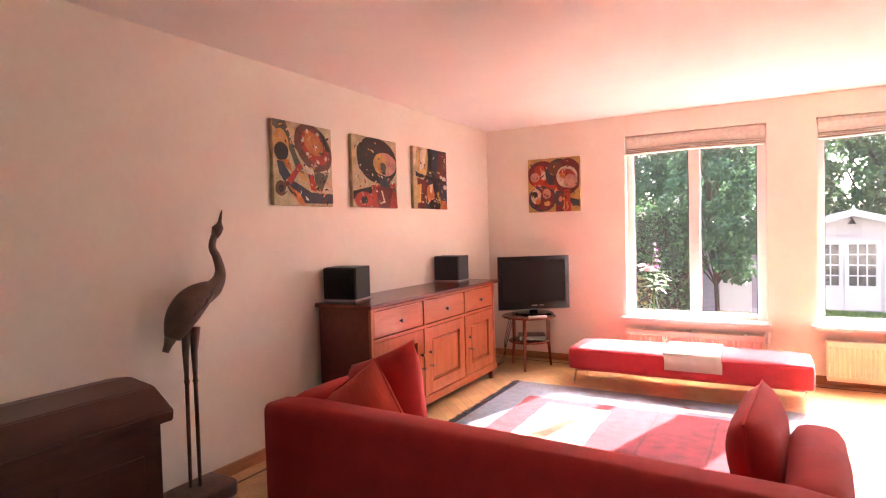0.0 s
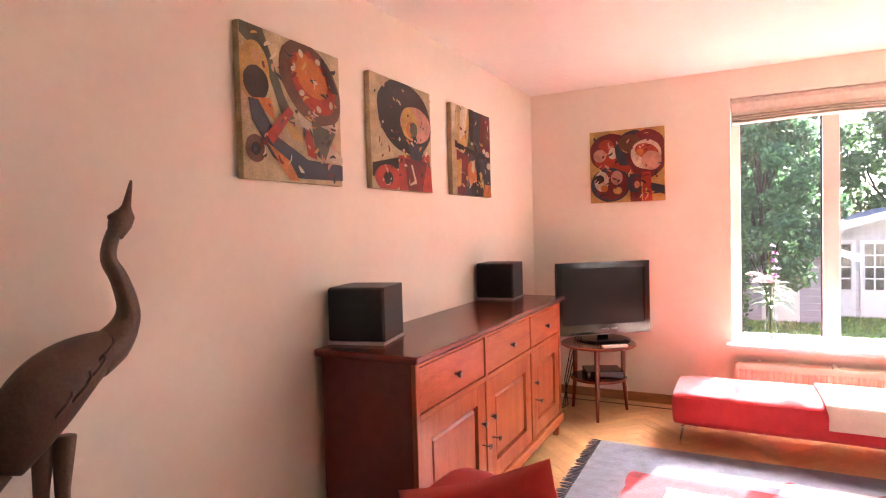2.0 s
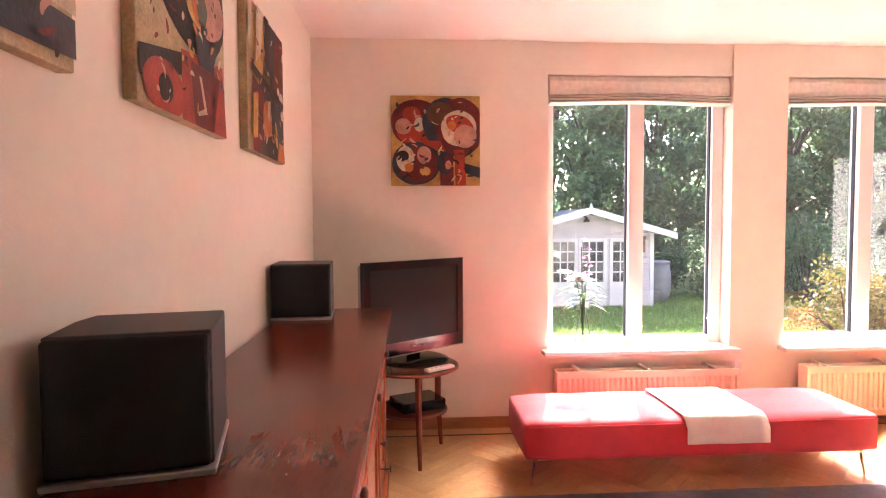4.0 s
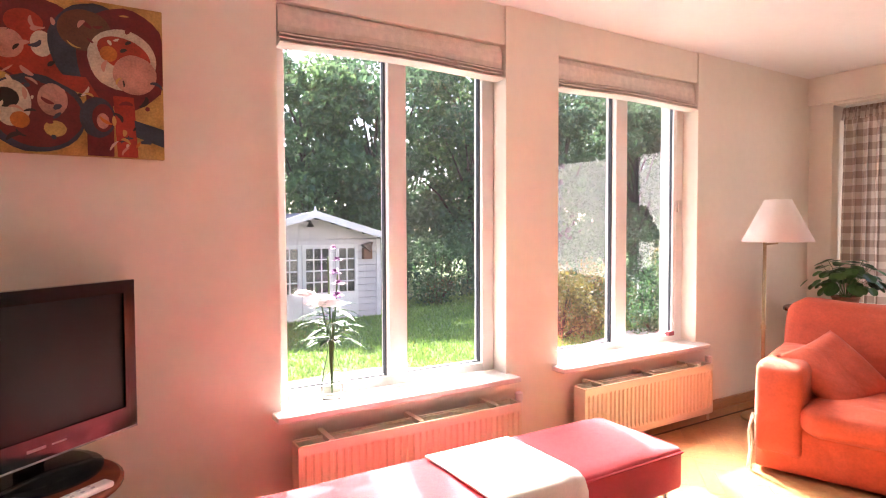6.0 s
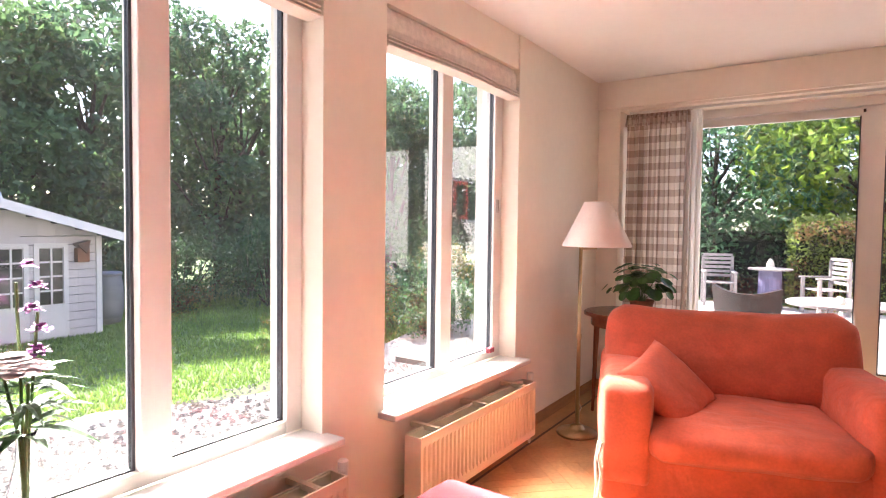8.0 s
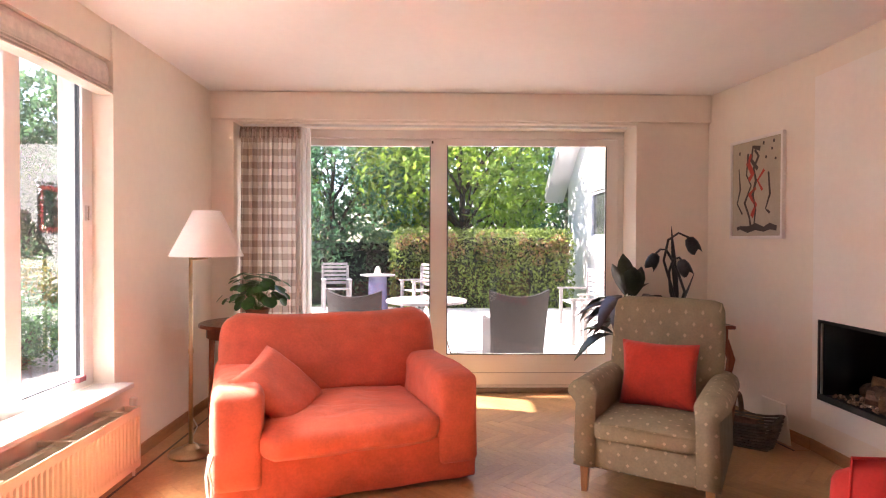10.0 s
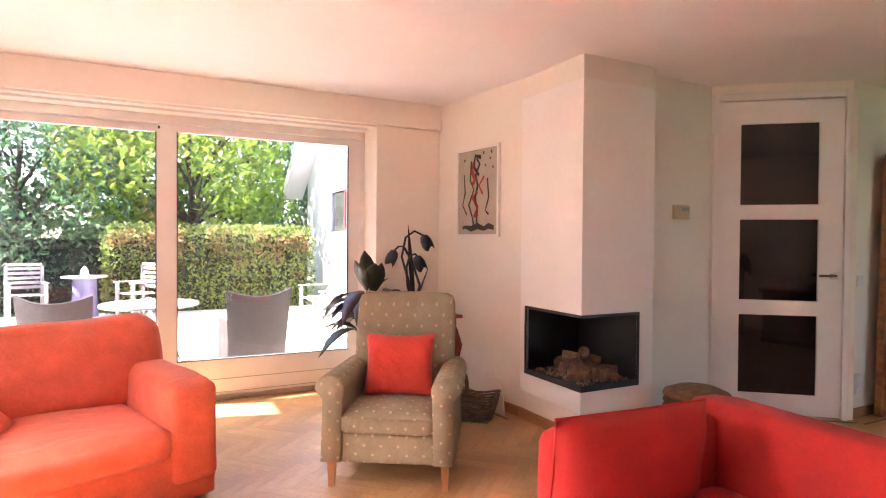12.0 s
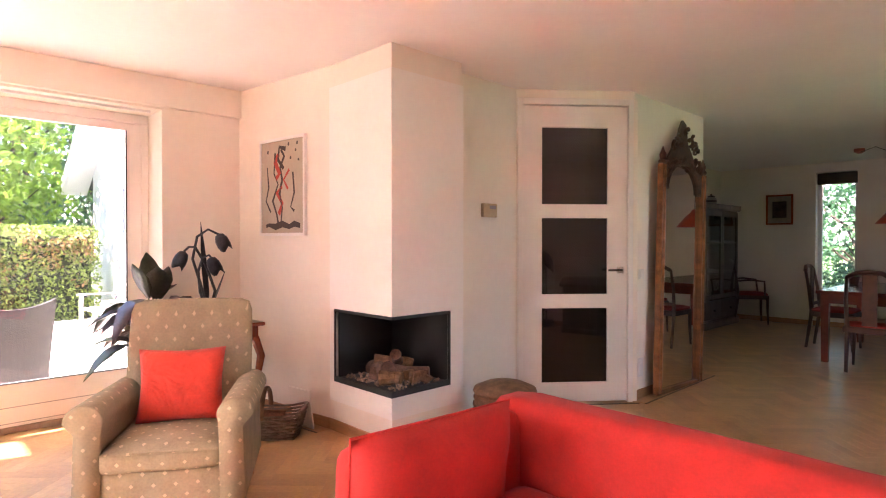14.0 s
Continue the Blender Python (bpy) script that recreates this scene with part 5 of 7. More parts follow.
def stroke(pts, w, m):
    bm = bmesh.new()
    vs = []
    for k, (x, z) in enumerate(pts):
        d = Vector((pts[min(k + 1, len(pts) - 1)][0] - pts[max(0, k - 1)][0], 0, pts[min(k + 1, len(pts) - 1)][1] - pts[max(0, k - 1)][1])).normalized()
        n = Vector((-d.z, 0, d.x)) * w * rnd.uniform(0.7, 1.6)
        vs.append((bm.verts.new(Vector((x, 0.0135, z)) + n), bm.verts.new(Vector((x, 0.0135, z)) - n)))
    for a, b in zip(vs, vs[1:]):
        bm.faces.new((a[0], b[0], b[1], a[1]))
    part("brush_stroke", bm, m, t)


stroke([(0.02, 0.27), (-0.03, 0.22), (0.03, 0.14), (0.0, 0.05), (0.04, -0.05), (0.0, -0.15), (0.02, -0.26)], 0.012, INK)
stroke([(0.1, 0.25), (0.12, 0.1), (0.06, 0.02), (0.14, -0.1), (0.08, -0.2), (0.06, -0.27)], 0.009, INK)
stroke([(-0.15, 0.1), (-0.17, -0.05), (-0.12, -0.15), (-0.17, -0.18)], 0.009, INK)
stroke([(-0.05, 0.27), (0.04, 0.29), (0.06, 0.2), (-0.02, 0.13)], 0.012, INK)
stroke([(0.06, 0.24), (0.1, 0.18), (0.04, 0.1), (0.09, 0.06)], 0.02, RINK)
stroke([(0.0, 0.0), (0.08, -0.04), (0.0, -0.12), (0.05, -0.2)], 0.016, RINK)
stroke([(-0.1, 0.12), (-0.02, 0.05), (-0.08, -0.02)], 0.008, RINK)
stroke([(-0.25, -0.285), (-0.17, -0.27), (-0.1, -0.29), (0.0, -0.27), (0.1, -0.29), (0.2, -0.275), (0.24, -0.285)], 0.016, INK)
stroke([(0.22, 0.15), (0.2, 0.0), (0.24, -0.1), (0.17, -0.18)], 0.007, INK)
for x, z in ((-0.2, 0.25), (-0.24, 0.18), (-0.13, 0.2), (-0.22, 0.3), (-0.1, 0.3), (0.2, 0.26)):
    stroke([(x, z), (x + 0.02, z + 0.004)], 0.008, INK)

# ---- basket with logs, leaning tile ----
WICKER = mat("grey_wicker", (0.17, 0.13, 0.10), 0.8, vary=0.35, scale=30, bump=0.5, bscale=90)
CANE = mat("brown_cane", (0.22, 0.12, 0.06), 0.7, vary=0.3, scale=25)
t = thing("log_basket", pose(1.93, 3.54, 0, 0, 0, 50) @ Matrix.Diagonal((1.3, 1.0, 0.85, 1)), "grey wicker basket with a hoop handle holding logs", "basket")
for k in range(9):
    z = 0.012 + 0.022 * k
    gx, gy = 0.17 + 0.006 * k, 0.11 + 0.005 * k
    pts = []
    for j in range(41):
        a = 2 * math.pi * j / 40
        c, s = math.cos(a), math.sin(a)
        f = 1 / max(abs(c), abs(s)) ** 0.6
        end = 0.05 * max(0, abs(c) - 0.5) * (k / 8) ** 2
        w = 0.005 * (1 if (j + k) % 2 else -1)
        pts.append(((gx + w) * c * f * 0.9, (gy + w) * s * f * 0.9, z + end * 2.2))
    part("withe", tube(bmesh.new(), pts, 0.0095, 6), WICKER, t)
part("floor_weave", boxes((-0.15, 0.15, -0.1, 0.1, 0.003, 0.012)), WICKER, t)
part("handle", tube(bmesh.new(), [(0, 0.14 * math.cos(a), 0.17 + 0.2 * math.sin(a)) for a in [math.pi * j / 12 for j in range(13)]], 0.012, 8), CANE, t)
BARK = mat("log_bark", (0.16, 0.08, 0.05), 0.9, vary=0.35, scale=16, bump=0.8, bscale=40)
for k, (y, z, x) in enumerate(((-0.04, 0.06, 0.02), (0.05, 0.06, -0.02), (0.0, 0.13, 0.03))):
    lg = thing("firewood_log", pose(1.93, 3.52, 0, 0, 0, 50) @ pose(x, y, z * 0.85 + 0.01), "short split log lying in the basket", "log", "logs in the basket")
    part("bark", tube(bmesh.new(), [(-0.13, 0, 0), (0, 0.004, 0.004), (0.13, 0, 0)], [0.04, 0.044, 0.04], 9), BARK, lg)
t = thing("leaning_panel", pose(1.94, 3.255, 0, 8, 0, 187), "small cream board leaning on the wall", "board")
part("board", rbox(-0.11, 0.11, -0.012, 0.0, 0, 0.27, 0.003), WALL, t)

# ---- tulip lamp, console and dark-leaved plant ----
t = thing("console_table", pose(2.38, 3.68, 0, 0, 0, 0), "small brown console table with curved legs", "table")
part("tabletop", rbox(-0.33, 0.33, -0.2, 0.2, 0.70, 0.725, 0.008), MAHOG, t)
part("apron", rbox(-0.29, 0.29, -0.17, 0.17, 0.6, 0.70, 0.01), MAHOG, t)
for sx in (-1, 1):
    for sy in (-1, 1):
        part("leg", tube(bmesh.new(), [(sx * 0.27, sy * 0.15, 0.62), (sx * 0.3, sy * 0.18, 0.5), (sx * 0.27, sy * 0.15, 0.25), (sx * 0.29, sy * 0.17, 0)], [0.03, 0.028, 0.017, 0.02], 8), MAHOG, t)
PEWTER = mat("dark_patinated_metal", (0.055, 0.06, 0.07), 0.4, metal=0.8, vary=0.25, scale=12)
t = thing("tulip_lamp", pose(2.38, 3.73, 0.725, 0, 0, -122), "dark metal table lamp shaped as three tulips", "table lamp")
part("foot", lathe(bmesh.new(), [(0.09, 0), (0.092, 0.008), (0.05, 0.02), (0.02, 0.04)], 24), PEWTER, t)
for k, (pts, hd) in enumerate(((((0, 0, 0.03), (-0.05, 0, 0.25), (-0.1, 0, 0.42), (-0.07, 0, 0.57), (0, 0, 0.62), (0.07, 0, 0.585)), (0.088, 0.01, 0.54)),
                               (((0, 0, 0.03), (0.04, 0.02, 0.2), (-0.02, 0.02, 0.38), (-0.09, 0.03, 0.5), (-0.13, 0.03, 0.5), (-0.17, 0.03, 0.46)), (-0.18, 0.03, 0.42)),
                               (((0, 0, 0.03), (-0.05, -0.02, 0.2), (-0.06, -0.02, 0.34), (-0.03, -0.03, 0.43), (0.01, -0.03, 0.445), (0.035, -0.03, 0.415)), (0.04, -0.03, 0.38)))):
    part("stem", tube(bmesh.new(), pts, [0.011, 0.01, 0.009, 0.009, 0.008, 0.008], 8), PEWTER, t, smooth=True)
    b = lathe(bmesh.new(), [(0.008, 0.055), (0.03, 0.045), (0.044, 0.01), (0.046, -0.03), (0.04, -0.06), (0.036, -0.058), (0.042, -0.03), (0.04, 0.01), (0.01, 0.04)], 12)
    for v_ in b.verts:
        if v_.co.z < -0.04:
            v_.co.z -= 0.016 * math.cos(3 * math.atan2(v_.co.y, v_.co.x))
    tilt = -25 if hd[0] > 0 else 25
    bmesh.ops.transform(b, matrix=pose(*hd, 0, tilt, 0), verts=b.verts[:])
    part("tulip_head", b, PEWTER, t, smooth=True)
for s in (0.16, -0.05):
    bm = bmesh.new()
    leaf_blade(bm, (0, 0, 0.05), (s * 1.2, 0.1, 0.5), 0.28 if s > 0 else 0.58, 0.04, -0.1)
    ob = part("metal_leaf", bm, PEWTER, t)
    md = ob.modifiers.new("thickness", "SOLIDIFY")
    md.thickness = 0.003
t = thing("potted_plant", pose(2.53, 4.02, 0), "potted plant with large dark purple-green leaves", "plant")
part("pot", lathe(bmesh.new(), [(0.11, 0), (0.115, 0.005), (0.15, 0.3), (0.155, 0.302), (0.155, 0.325), (0.14, 0.325), (0.135, 0.3), (0.02, 0.28)], 28), mat("grey_pot", (0.3, 0.28, 0.26), 0.6), t, smooth=True)
DARK_LEAF = mat("purple_green_leaf", (0.055, 0.022, 0.022), 0.4, vary=0.4, scale=10)
DARK_LEAF_GREEN = mat("dark_green_leaf", (0.035, 0.05, 0.025), 0.4, vary=0.4, scale=10)
rnd = random.Random(17)
for k in range(34):
    a = 2.4 * k + rnd.uniform(-0.2, 0.2)
    upright = k % 9 == 0
    h = rnd.uniform(0.86, 0.94) if upright else rnd.uniform(0.58, 0.92)
    out = 0.05 if upright else rnd.uniform(0.08, 0.17)
    p = (out * math.cos(a), out * math.sin(a), h)
    part("stem", tube(bmesh.new(), [(0, 0, 0.28), (0.05 * math.cos(a), 0.05 * math.sin(a), 0.5), p], 0.005, 5), STEM, t)
    bm = bmesh.new()
    leaf_blade(bm, p, (math.cos(a), math.sin(a), 2.2 if upright else rnd.uniform(-0.1, 0.5)), rnd.uniform(0.22, 0.31), rnd.uniform(0.12, 0.17), 0.05 if upright else rnd.uniform(0.35, 0.8))
    ob = part("leaf", bm, DARK_LEAF if k % 3 else DARK_LEAF_GREEN, t, smooth=True)
    ob.modifiers.new("thickness", "SOLIDIFY").thickness = 0.002

# ---- pouf ----
t = thing("pouf", pose(0.86, 2.42, 0), "round woven brown pouf with a domed lid", "pouf")
part("body", lathe(bmesh.new(), [(0.17, 0), (0.195, 0.03), (0.205, 0.15), (0.195, 0.27), (0.185, 0.285)], 32), CANE, t, smooth=True)
part("lid", lathe(bmesh.new(), [(0.2, 0.285), (0.208, 0.295), (0.2, 0.315), (0.13, 0.345), (0.03, 0.357)], 32), CANE, t, smooth=True)
for k in range(6):
    z = 0.03 + 0.045 * k
    r = 0.198 + 0.009 * math.sin(math.pi * k / 5)
    part("woven_ring", tube(bmesh.new(), [(r * math.cos(a), r * math.sin(a), z) for a in [2 * math.pi * j / 28 for j in range(29)]], 0.008, 5), CANE, t)


# ---- hall door in the slanting wall ----
DOOR = pose(1.27, 1.80, 0, 0, 0, -129.2)
bm = boxes((0, 0.942, 0.0, 0.1, 2.375, CEIL), (-0.03, 0.012, 0.0, 0.1, 0, 2.375), (0.93, 0.97, 0.0, 0.1, 0, 2.375))
ob = structure("wall_slanting", bm, WALL, "cream wall above the white hall door")
ob.matrix_world = DOOR
WHITE_LACQ = mat("white_lacquer", (0.82, 0.78, 0.72), 0.3, vary=0.015, scale=5)
t = thing("door_2", DOOR, "closed white hall door with three dark panes", "door", kind="structure")
part("frame_post", rbox(0.012, 0.052, -0.02, 0.09, 0, 2.372, 0.004), WHITE_LACQ, t)
part("frame_post", rbox(0.89, 0.93, -0.02, 0.09, 0, 2.372, 0.004), WHITE_LACQ, t)
part("frame_head", rbox(0.052, 0.89, -0.02, 0.09, 2.322, 2.372, 0.004), WHITE_LACQ, t)
lf = (0.056, 0.886)
px = (0.205, 0.73)
panes = ((0.16, 0.743), (0.85, 1.447), (1.553, 2.15))
rails = (0.012, *[z for p in panes for z in p], 2.315)
leaf = part("leaf", boxes((lf[0], px[0], 0.0, 0.04, 0.012, 2.315), (px[1], lf[1], 0.0, 0.04, 0.012, 2.315), *[(px[0], px[1], 0.0, 0.04, rails[k], rails[k + 1]) for k in (0, 2, 4, 6)]), WHITE_LACQ, t)
# opaque panes: the darkness of the unlit hall is put into their colour
HALL_DARK_PANE = mat("pane_hall_darkness", (0.012, 0.007, 0.006), 0.03, vary=0.0, spec=0.6)
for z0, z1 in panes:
    g = part("pane", boxes((px[0] + 0.002, px[1] - 0.002, 0.016, 0.022, z0 + 0.002, z1 - 0.002)), HALL_DARK_PANE, leaf, "glass pane coloured as the unlit hall behind")
hd = tube(bmesh.new(), [(0.83, 0.0, 1.04), (0.83, -0.045, 1.04), (0.82, -0.05, 1.04), (0.72, -0.05, 1.04)], 0.009, 10)
h = part("handle", hd, BRONZE, leaf, "dark metal lever handle", smooth=True)
part("rosette", boxes((0.805, 0.855, -0.008, 0.0, 1.015, 1.065)), CHROME, h)

t = thing("thermostat", pose(1.269, 2.13, 1.49), "small cream room thermostat on the wall", "thermostat")
part("case", rbox(-0.03, 0, -0.075, 0.075, -0.05, 0.05, 0.006), mat("aged_cream_plastic", (0.62, 0.49, 0.29), 0.5, vary=0.08), t)
part("display", boxes((-0.0315, -0.03, -0.06, 0.01, 0.01, 0.035)), GREY_PLASTIC, t)
t = thing("light_switch", pose(0.689, 0.93, 1.0), "round white light switch beside the door", "switch")
part("plate", rbox(-0.01, 0, -0.04, 0.04, -0.04, 0.04, 0.004), WHITE_PLASTIC, t)
part("rocker", rbox(-0.016, -0.01, -0.025, 0.025, -0.025, 0.025, 0.003), WHITE_PLASTIC, t)
t = thing("wall_socket", pose(0.689, 0.94, 0.25), "white double wall socket above the baseboard", "socket")
part("plate", rbox(-0.01, 0, -0.04, 0.04, -0.075, 0.075, 0.004), WHITE_PLASTIC, t)
part("outlet", tube(bmesh.new(), [(-0.013, 0, 0.035), (-0.01, 0, 0.035)], 0.025, 16), WHITE_PLASTIC, t)
part("outlet", tube(bmesh.new(), [(-0.013, 0, -0.035), (-0.01, 0, -0.035)], 0.025, 16), WHITE_PLASTIC, t)

# ---- tall mirror ----
GILT = mat("worn_gilt_wood", (0.27, 0.10, 0.03), 0.38, metal=0.25, vary=0.35, scale=14, bump=0.5, bscale=60)
GILT_DARK = mat("dark_carving", (0.10, 0.042, 0.02), 0.5, vary=0.4, scale=16, bump=0.8, bscale=50)
MIRROR = mat("mirror_glass", (0.78, 0.78, 0.74), 0.02, metal=1.0, vary=0.0)
t = thing("mirror", pose(0.60, 0.41, 0, 0, 2.2, -90) @ Matrix.Diagonal((1.08, 1, 1.02, 1)), "tall antique mirror in a carved gilt frame", "mirror")
for x in (-0.40, 0.34):
    part("frame_post", rbox(x, x + 0.06, -0.02, 0.03, 0, 1.85, 0.008), GILT, t)
    part("bead", tube(bmesh.new(), [(x + 0.03, -0.025, 0.02), (x + 0.03, -0.025, 1.84)], 0.011, 8), GILT, t)
    part("finial", lathe(bmesh.new(), [(0.03, 1.85), (0.035, 1.87), (0.02, 1.89), (0.028, 1.92), (0.012, 1.96), (0.003, 1.99)], 12, x + 0.03, 0), GILT_DARK, t)
part("bottom_rail", rbox(-0.34, 0.34, -0.015, 0.03, 0, 0.035, 0.006), GILT, t)
part("backing", boxes((-0.35, 0.35, 0.026, 0.034, 0.01, 1.86)), DARK_WOOD, t)
bm = bmesh.new()
arc = [(-0.34, 0.036), (0.34, 0.036), (0.34, 1.66)] + [(0.29 * math.cos(a), 1.66 + 0.23 * math.sin(a)) for a in [math.pi * k / 14 for k in range(15)]] + [(-0.34, 1.66)]
bm.faces.new([bm.verts.new((x, 0.012, z)) for x, z in arc])
part("glass", bm, MIRROR, t)
part("arch_rim", tube(bmesh.new(), [(0.30 * math.cos(a), 0.0, 1.66 + 0.24 * math.sin(a)) for a in [math.pi * k / 16 for k in range(17)]], 0.022, 8), GILT_DARK, t)
for s in (-1, 1):
    bm = bmesh.new()
    bm.faces.new([bm.verts.new((s * x, 0.006, z)) for x, z in ((0.345, 1.65), (0.30, 1.65), (0.29, 1.72), (0.24, 1.80), (0.15, 1.87), (0.345, 1.87))])
    ob = part("spandrel", bm, GILT_DARK, t)
    ob.modifiers.new("thickness", "SOLIDIFY").thickness = 0.012
rnd = random.Random(5)
for k in range(26):
    u = rnd.uniform(-1, 1)
    top = 1.86 + 0.42 * (1 - abs(u)) ** 0.9
    z = rnd.uniform(1.84, top)
    x = 0.33 * u
    a = rnd.uniform(0, 6.28)
    r = rnd.uniform(0.02, 0.045)
    pts = [(x + r * (1 - j / 9) * math.cos(a + j * 0.7), -0.012 - 0.01 * math.sin(j), z + r * (1 - j / 9) * math.sin(a + j * 0.7)) for j in range(8)]
    part("carved_scroll", tube(bmesh.new(), pts, [0.017 - 0.0014 * j for j in range(8)], 7), GILT_DARK, t)
bm = bmesh.new()
bm.faces.new([bm.verts.new((x, 0.012, z)) for x, z in ((-0.3, 1.86), (0.3, 1.86), (0.2, 1.98), (0.1, 2.08), (0.06, 2.24), (0.0, 2.27), (-0.05, 2.2), (-0.1, 2.08), (-0.2, 1.98))])
ob = part("crest_board", bm, GILT_DARK, t)
ob.modifiers.new("thickness", "SOLIDIFY").thickness = 0.02

# ---- dining area ----
t = thing("window_3", pose(0, 0, 0), "narrow white window in the dining wall", "window", kind="structure")
a, b = DW
part("frame", boxes((a + 0.002, a + 0.05, FARY - 0.2, FARY - 0.13, 0.502, 2.298), (b - 0.05, b - 0.002, FARY - 0.2, FARY - 0.13, 0.502, 2.298), (a + 0.05, b - 0.05, FARY - 0.2, FARY - 0.13, 0.502, 0.56), (a + 0.05, b - 0.05, FARY - 0.2, FARY - 0.13, 2.24, 2.298)), FRAME, t)
part("pane", boxes((a + 0.05, b - 0.05, FARY - 0.168, FARY - 0.162, 0.56, 2.24)), PANE, t).visible_shadow = False
part("sill", rbox(a + 0.002, b - 0.002, FARY - 0.12, FARY + 0.02, 0.475, 0.50, 0.004), SILL, t)
part("blind", rbox(a + 0.01, b - 0.01, FARY - 0.1, FARY - 0.03, 2.12, 2.29, 0.01), mat("brown_blind", (0.12, 0.085, 0.06), 0.9, vary=0.1, scale=20), t)
t = thing("window_4", pose(0, 0, 0), "white window at the dining area's far end", "window", kind="structure")
a, b = DW2
part("frame", boxes((a + 0.002, a + 0.06, FARY - 0.2, FARY - 0.13, 0.502, 2.298), (b - 0.06, b - 0.002, FARY - 0.2, FARY - 0.13, 0.502, 2.298), (a + 0.06, b - 0.06, FARY - 0.2, FARY - 0.13, 0.502, 0.57), (a + 0.06, b - 0.06, FARY - 0.2, FARY - 0.13, 2.23, 2.298)), FRAME, t)
part("pane", boxes((a + 0.06, b - 0.06, FARY - 0.168, FARY - 0.162, 0.57, 2.23)), PANE, t).visible_shadow = False
part("sill", rbox(a + 0.002, b - 0.002, FARY - 0.12, FARY + 0.02, 0.475, 0.50, 0.004), SILL, t)
# unseen west window, added only to brighten the ceiling and hall wall
t = thing("unseen_fill_window", pose(0, 0, 0), "unseen two-pane window added to brighten the ceiling and hall", "window", kind="structure")
x0, x1 = WX - 0.2, WX - 0.13
part("frame", boxes((x0, x1, WW[0] + 0.002, WW[0] + 0.06, 0.472, 2.238), (x0, x1, WW[1] - 0.06, WW[1] - 0.002, 0.472, 2.238), (x0, x1, WW[0] + 0.06, WW[1] - 0.06, 0.472, 0.54), (x0, x1, WW[0] + 0.06, WW[1] - 0.06, 2.17, 2.238), (x0, x1, 0.1, 0.2, 0.54, 2.17)), FRAME, t)
for a, b in ((WW[0] + 0.06, 0.1), (0.2, WW[1] - 0.06)):
    part("pane", boxes((x0 + 0.032, x0 + 0.038, a, b, 0.54, 2.17)), PANE, t).visible_shadow = False
t = thing("display_cabinet", pose(1.75, -3.0, 0) @ Matrix.Diagonal((1, 1, 1.07, 1)), "old grey-brown wooden cabinet with glazed doors", "cabinet")
CAB = mat("grey_brown_wood", (0.12, 0.072, 0.045), 0.5, vary=0.25, scale=4, stretch=(5, 5, 1), bump=0.1, bscale=60)
part("carcass", boxes((0.02, 0.44, -0.025, 0, 0.08, 1.62), (0.02, 0.44, -1.3, -1.275, 0.08, 1.62), (0.42, 0.44, -1.275, -0.025, 0.08, 1.62), (0.02, 0.42, -1.275, -0.025, 0.08, 0.11), (0.02, 0.42, -1.275, -0.025, 1.6, 1.62)), CAB, t)
part("cornice", rbox(-0.04, 0.45, -1.34, 0.04, 1.62, 1.70, 0.02), CAB, t)
part("plinth", rbox(-0.02, 0.44, -1.32, 0.02, 0.0, 0.1, 0.015), CAB, t)
part("shelf", boxes((0.05, 0.42, -1.275, -0.025, 0.75, 0.77), (0.05, 0.42, -1.275, -0.025, 1.18, 1.2)), CAB, t)
for y0, y1 in ((-0.645, -0.03), (-1.27, -0.655)):
    d = part("door", boxes((-0.005, 0.018, y0, y0 + 0.06, 0.4, 1.6), (-0.005, 0.018, y1 - 0.06, y1, 0.4, 1.6), (-0.005, 0.018, y0 + 0.06, y1 - 0.06, 1.53, 1.6), (-0.005, 0.018, y0 + 0.06, y1 - 0.06, 0.4, 0.46), (-0.003, 0.016, y0 + 0.06, y1 - 0.06, 1.16, 1.18)), CAB, t)
    part("pane", boxes((0.004, 0.008, y0 + 0.06, y1 - 0.06, 0.46, 1.53)), PANE, d)
    dr = part("drawer", rbox(-0.005, 0.018, y0, y1, 0.13, 0.38, 0.006), CAB, t)
    part("knob", lathe(bmesh.new(), [(0.014, -0.014), (0.018, 0), (0.014, 0.014)], 10, -0.018, (y0 + y1) / 2), BRONZE, dr).location.z = 0.25
for y, h in ((-0.35, 0.13), (-0.75, 0.12)):
    j = thing("ginger_jar", pose(1.95, -3.0 + y, 1.819), "banded pottery jar with lid on the cabinet", "jar", "jars on the cabinet")
    part("jar", lathe(bmesh.new(), [(0.06, 0), (0.075, 0.03), (0.075, h * 0.8), (0.05, h)], 20), mat("cream_pottery", (0.4, 0.34, 0.24), 0.4), j, smooth=True)
    part("band", lathe(bmesh.new(), [(0.077, h * 0.35), (0.078, h * 0.37), (0.078, h * 0.6), (0.077, h * 0.62)], 20), DARK_WOOD, j)
    part("lid", lathe(bmesh.new(), [(0.052, h), (0.05, h + 0.02), (0.012, h + 0.03), (0.012, h + 0.05)], 16), DARK_WOOD, j)
t = thing("framed_print", pose(1.31, FARY + 0.001, 1.765), "small framed dark print on the dining wall", "picture")
part("frame", boxes((-0.19, 0.19, 0, 0.02, 0.21, 0.235), (-0.19, 0.19, 0, 0.02, -0.235, -0.21), (-0.19, -0.165, 0, 0.02, -0.21, 0.21), (0.165, 0.19, 0, 0.02, -0.21, 0.21)), CHERRY, t)
part("mount", boxes((-0.165, 0.165, 0, 0.01, -0.21, 0.21)), mat("mount_card", (0.42, 0.34, 0.25), 0.9), t)
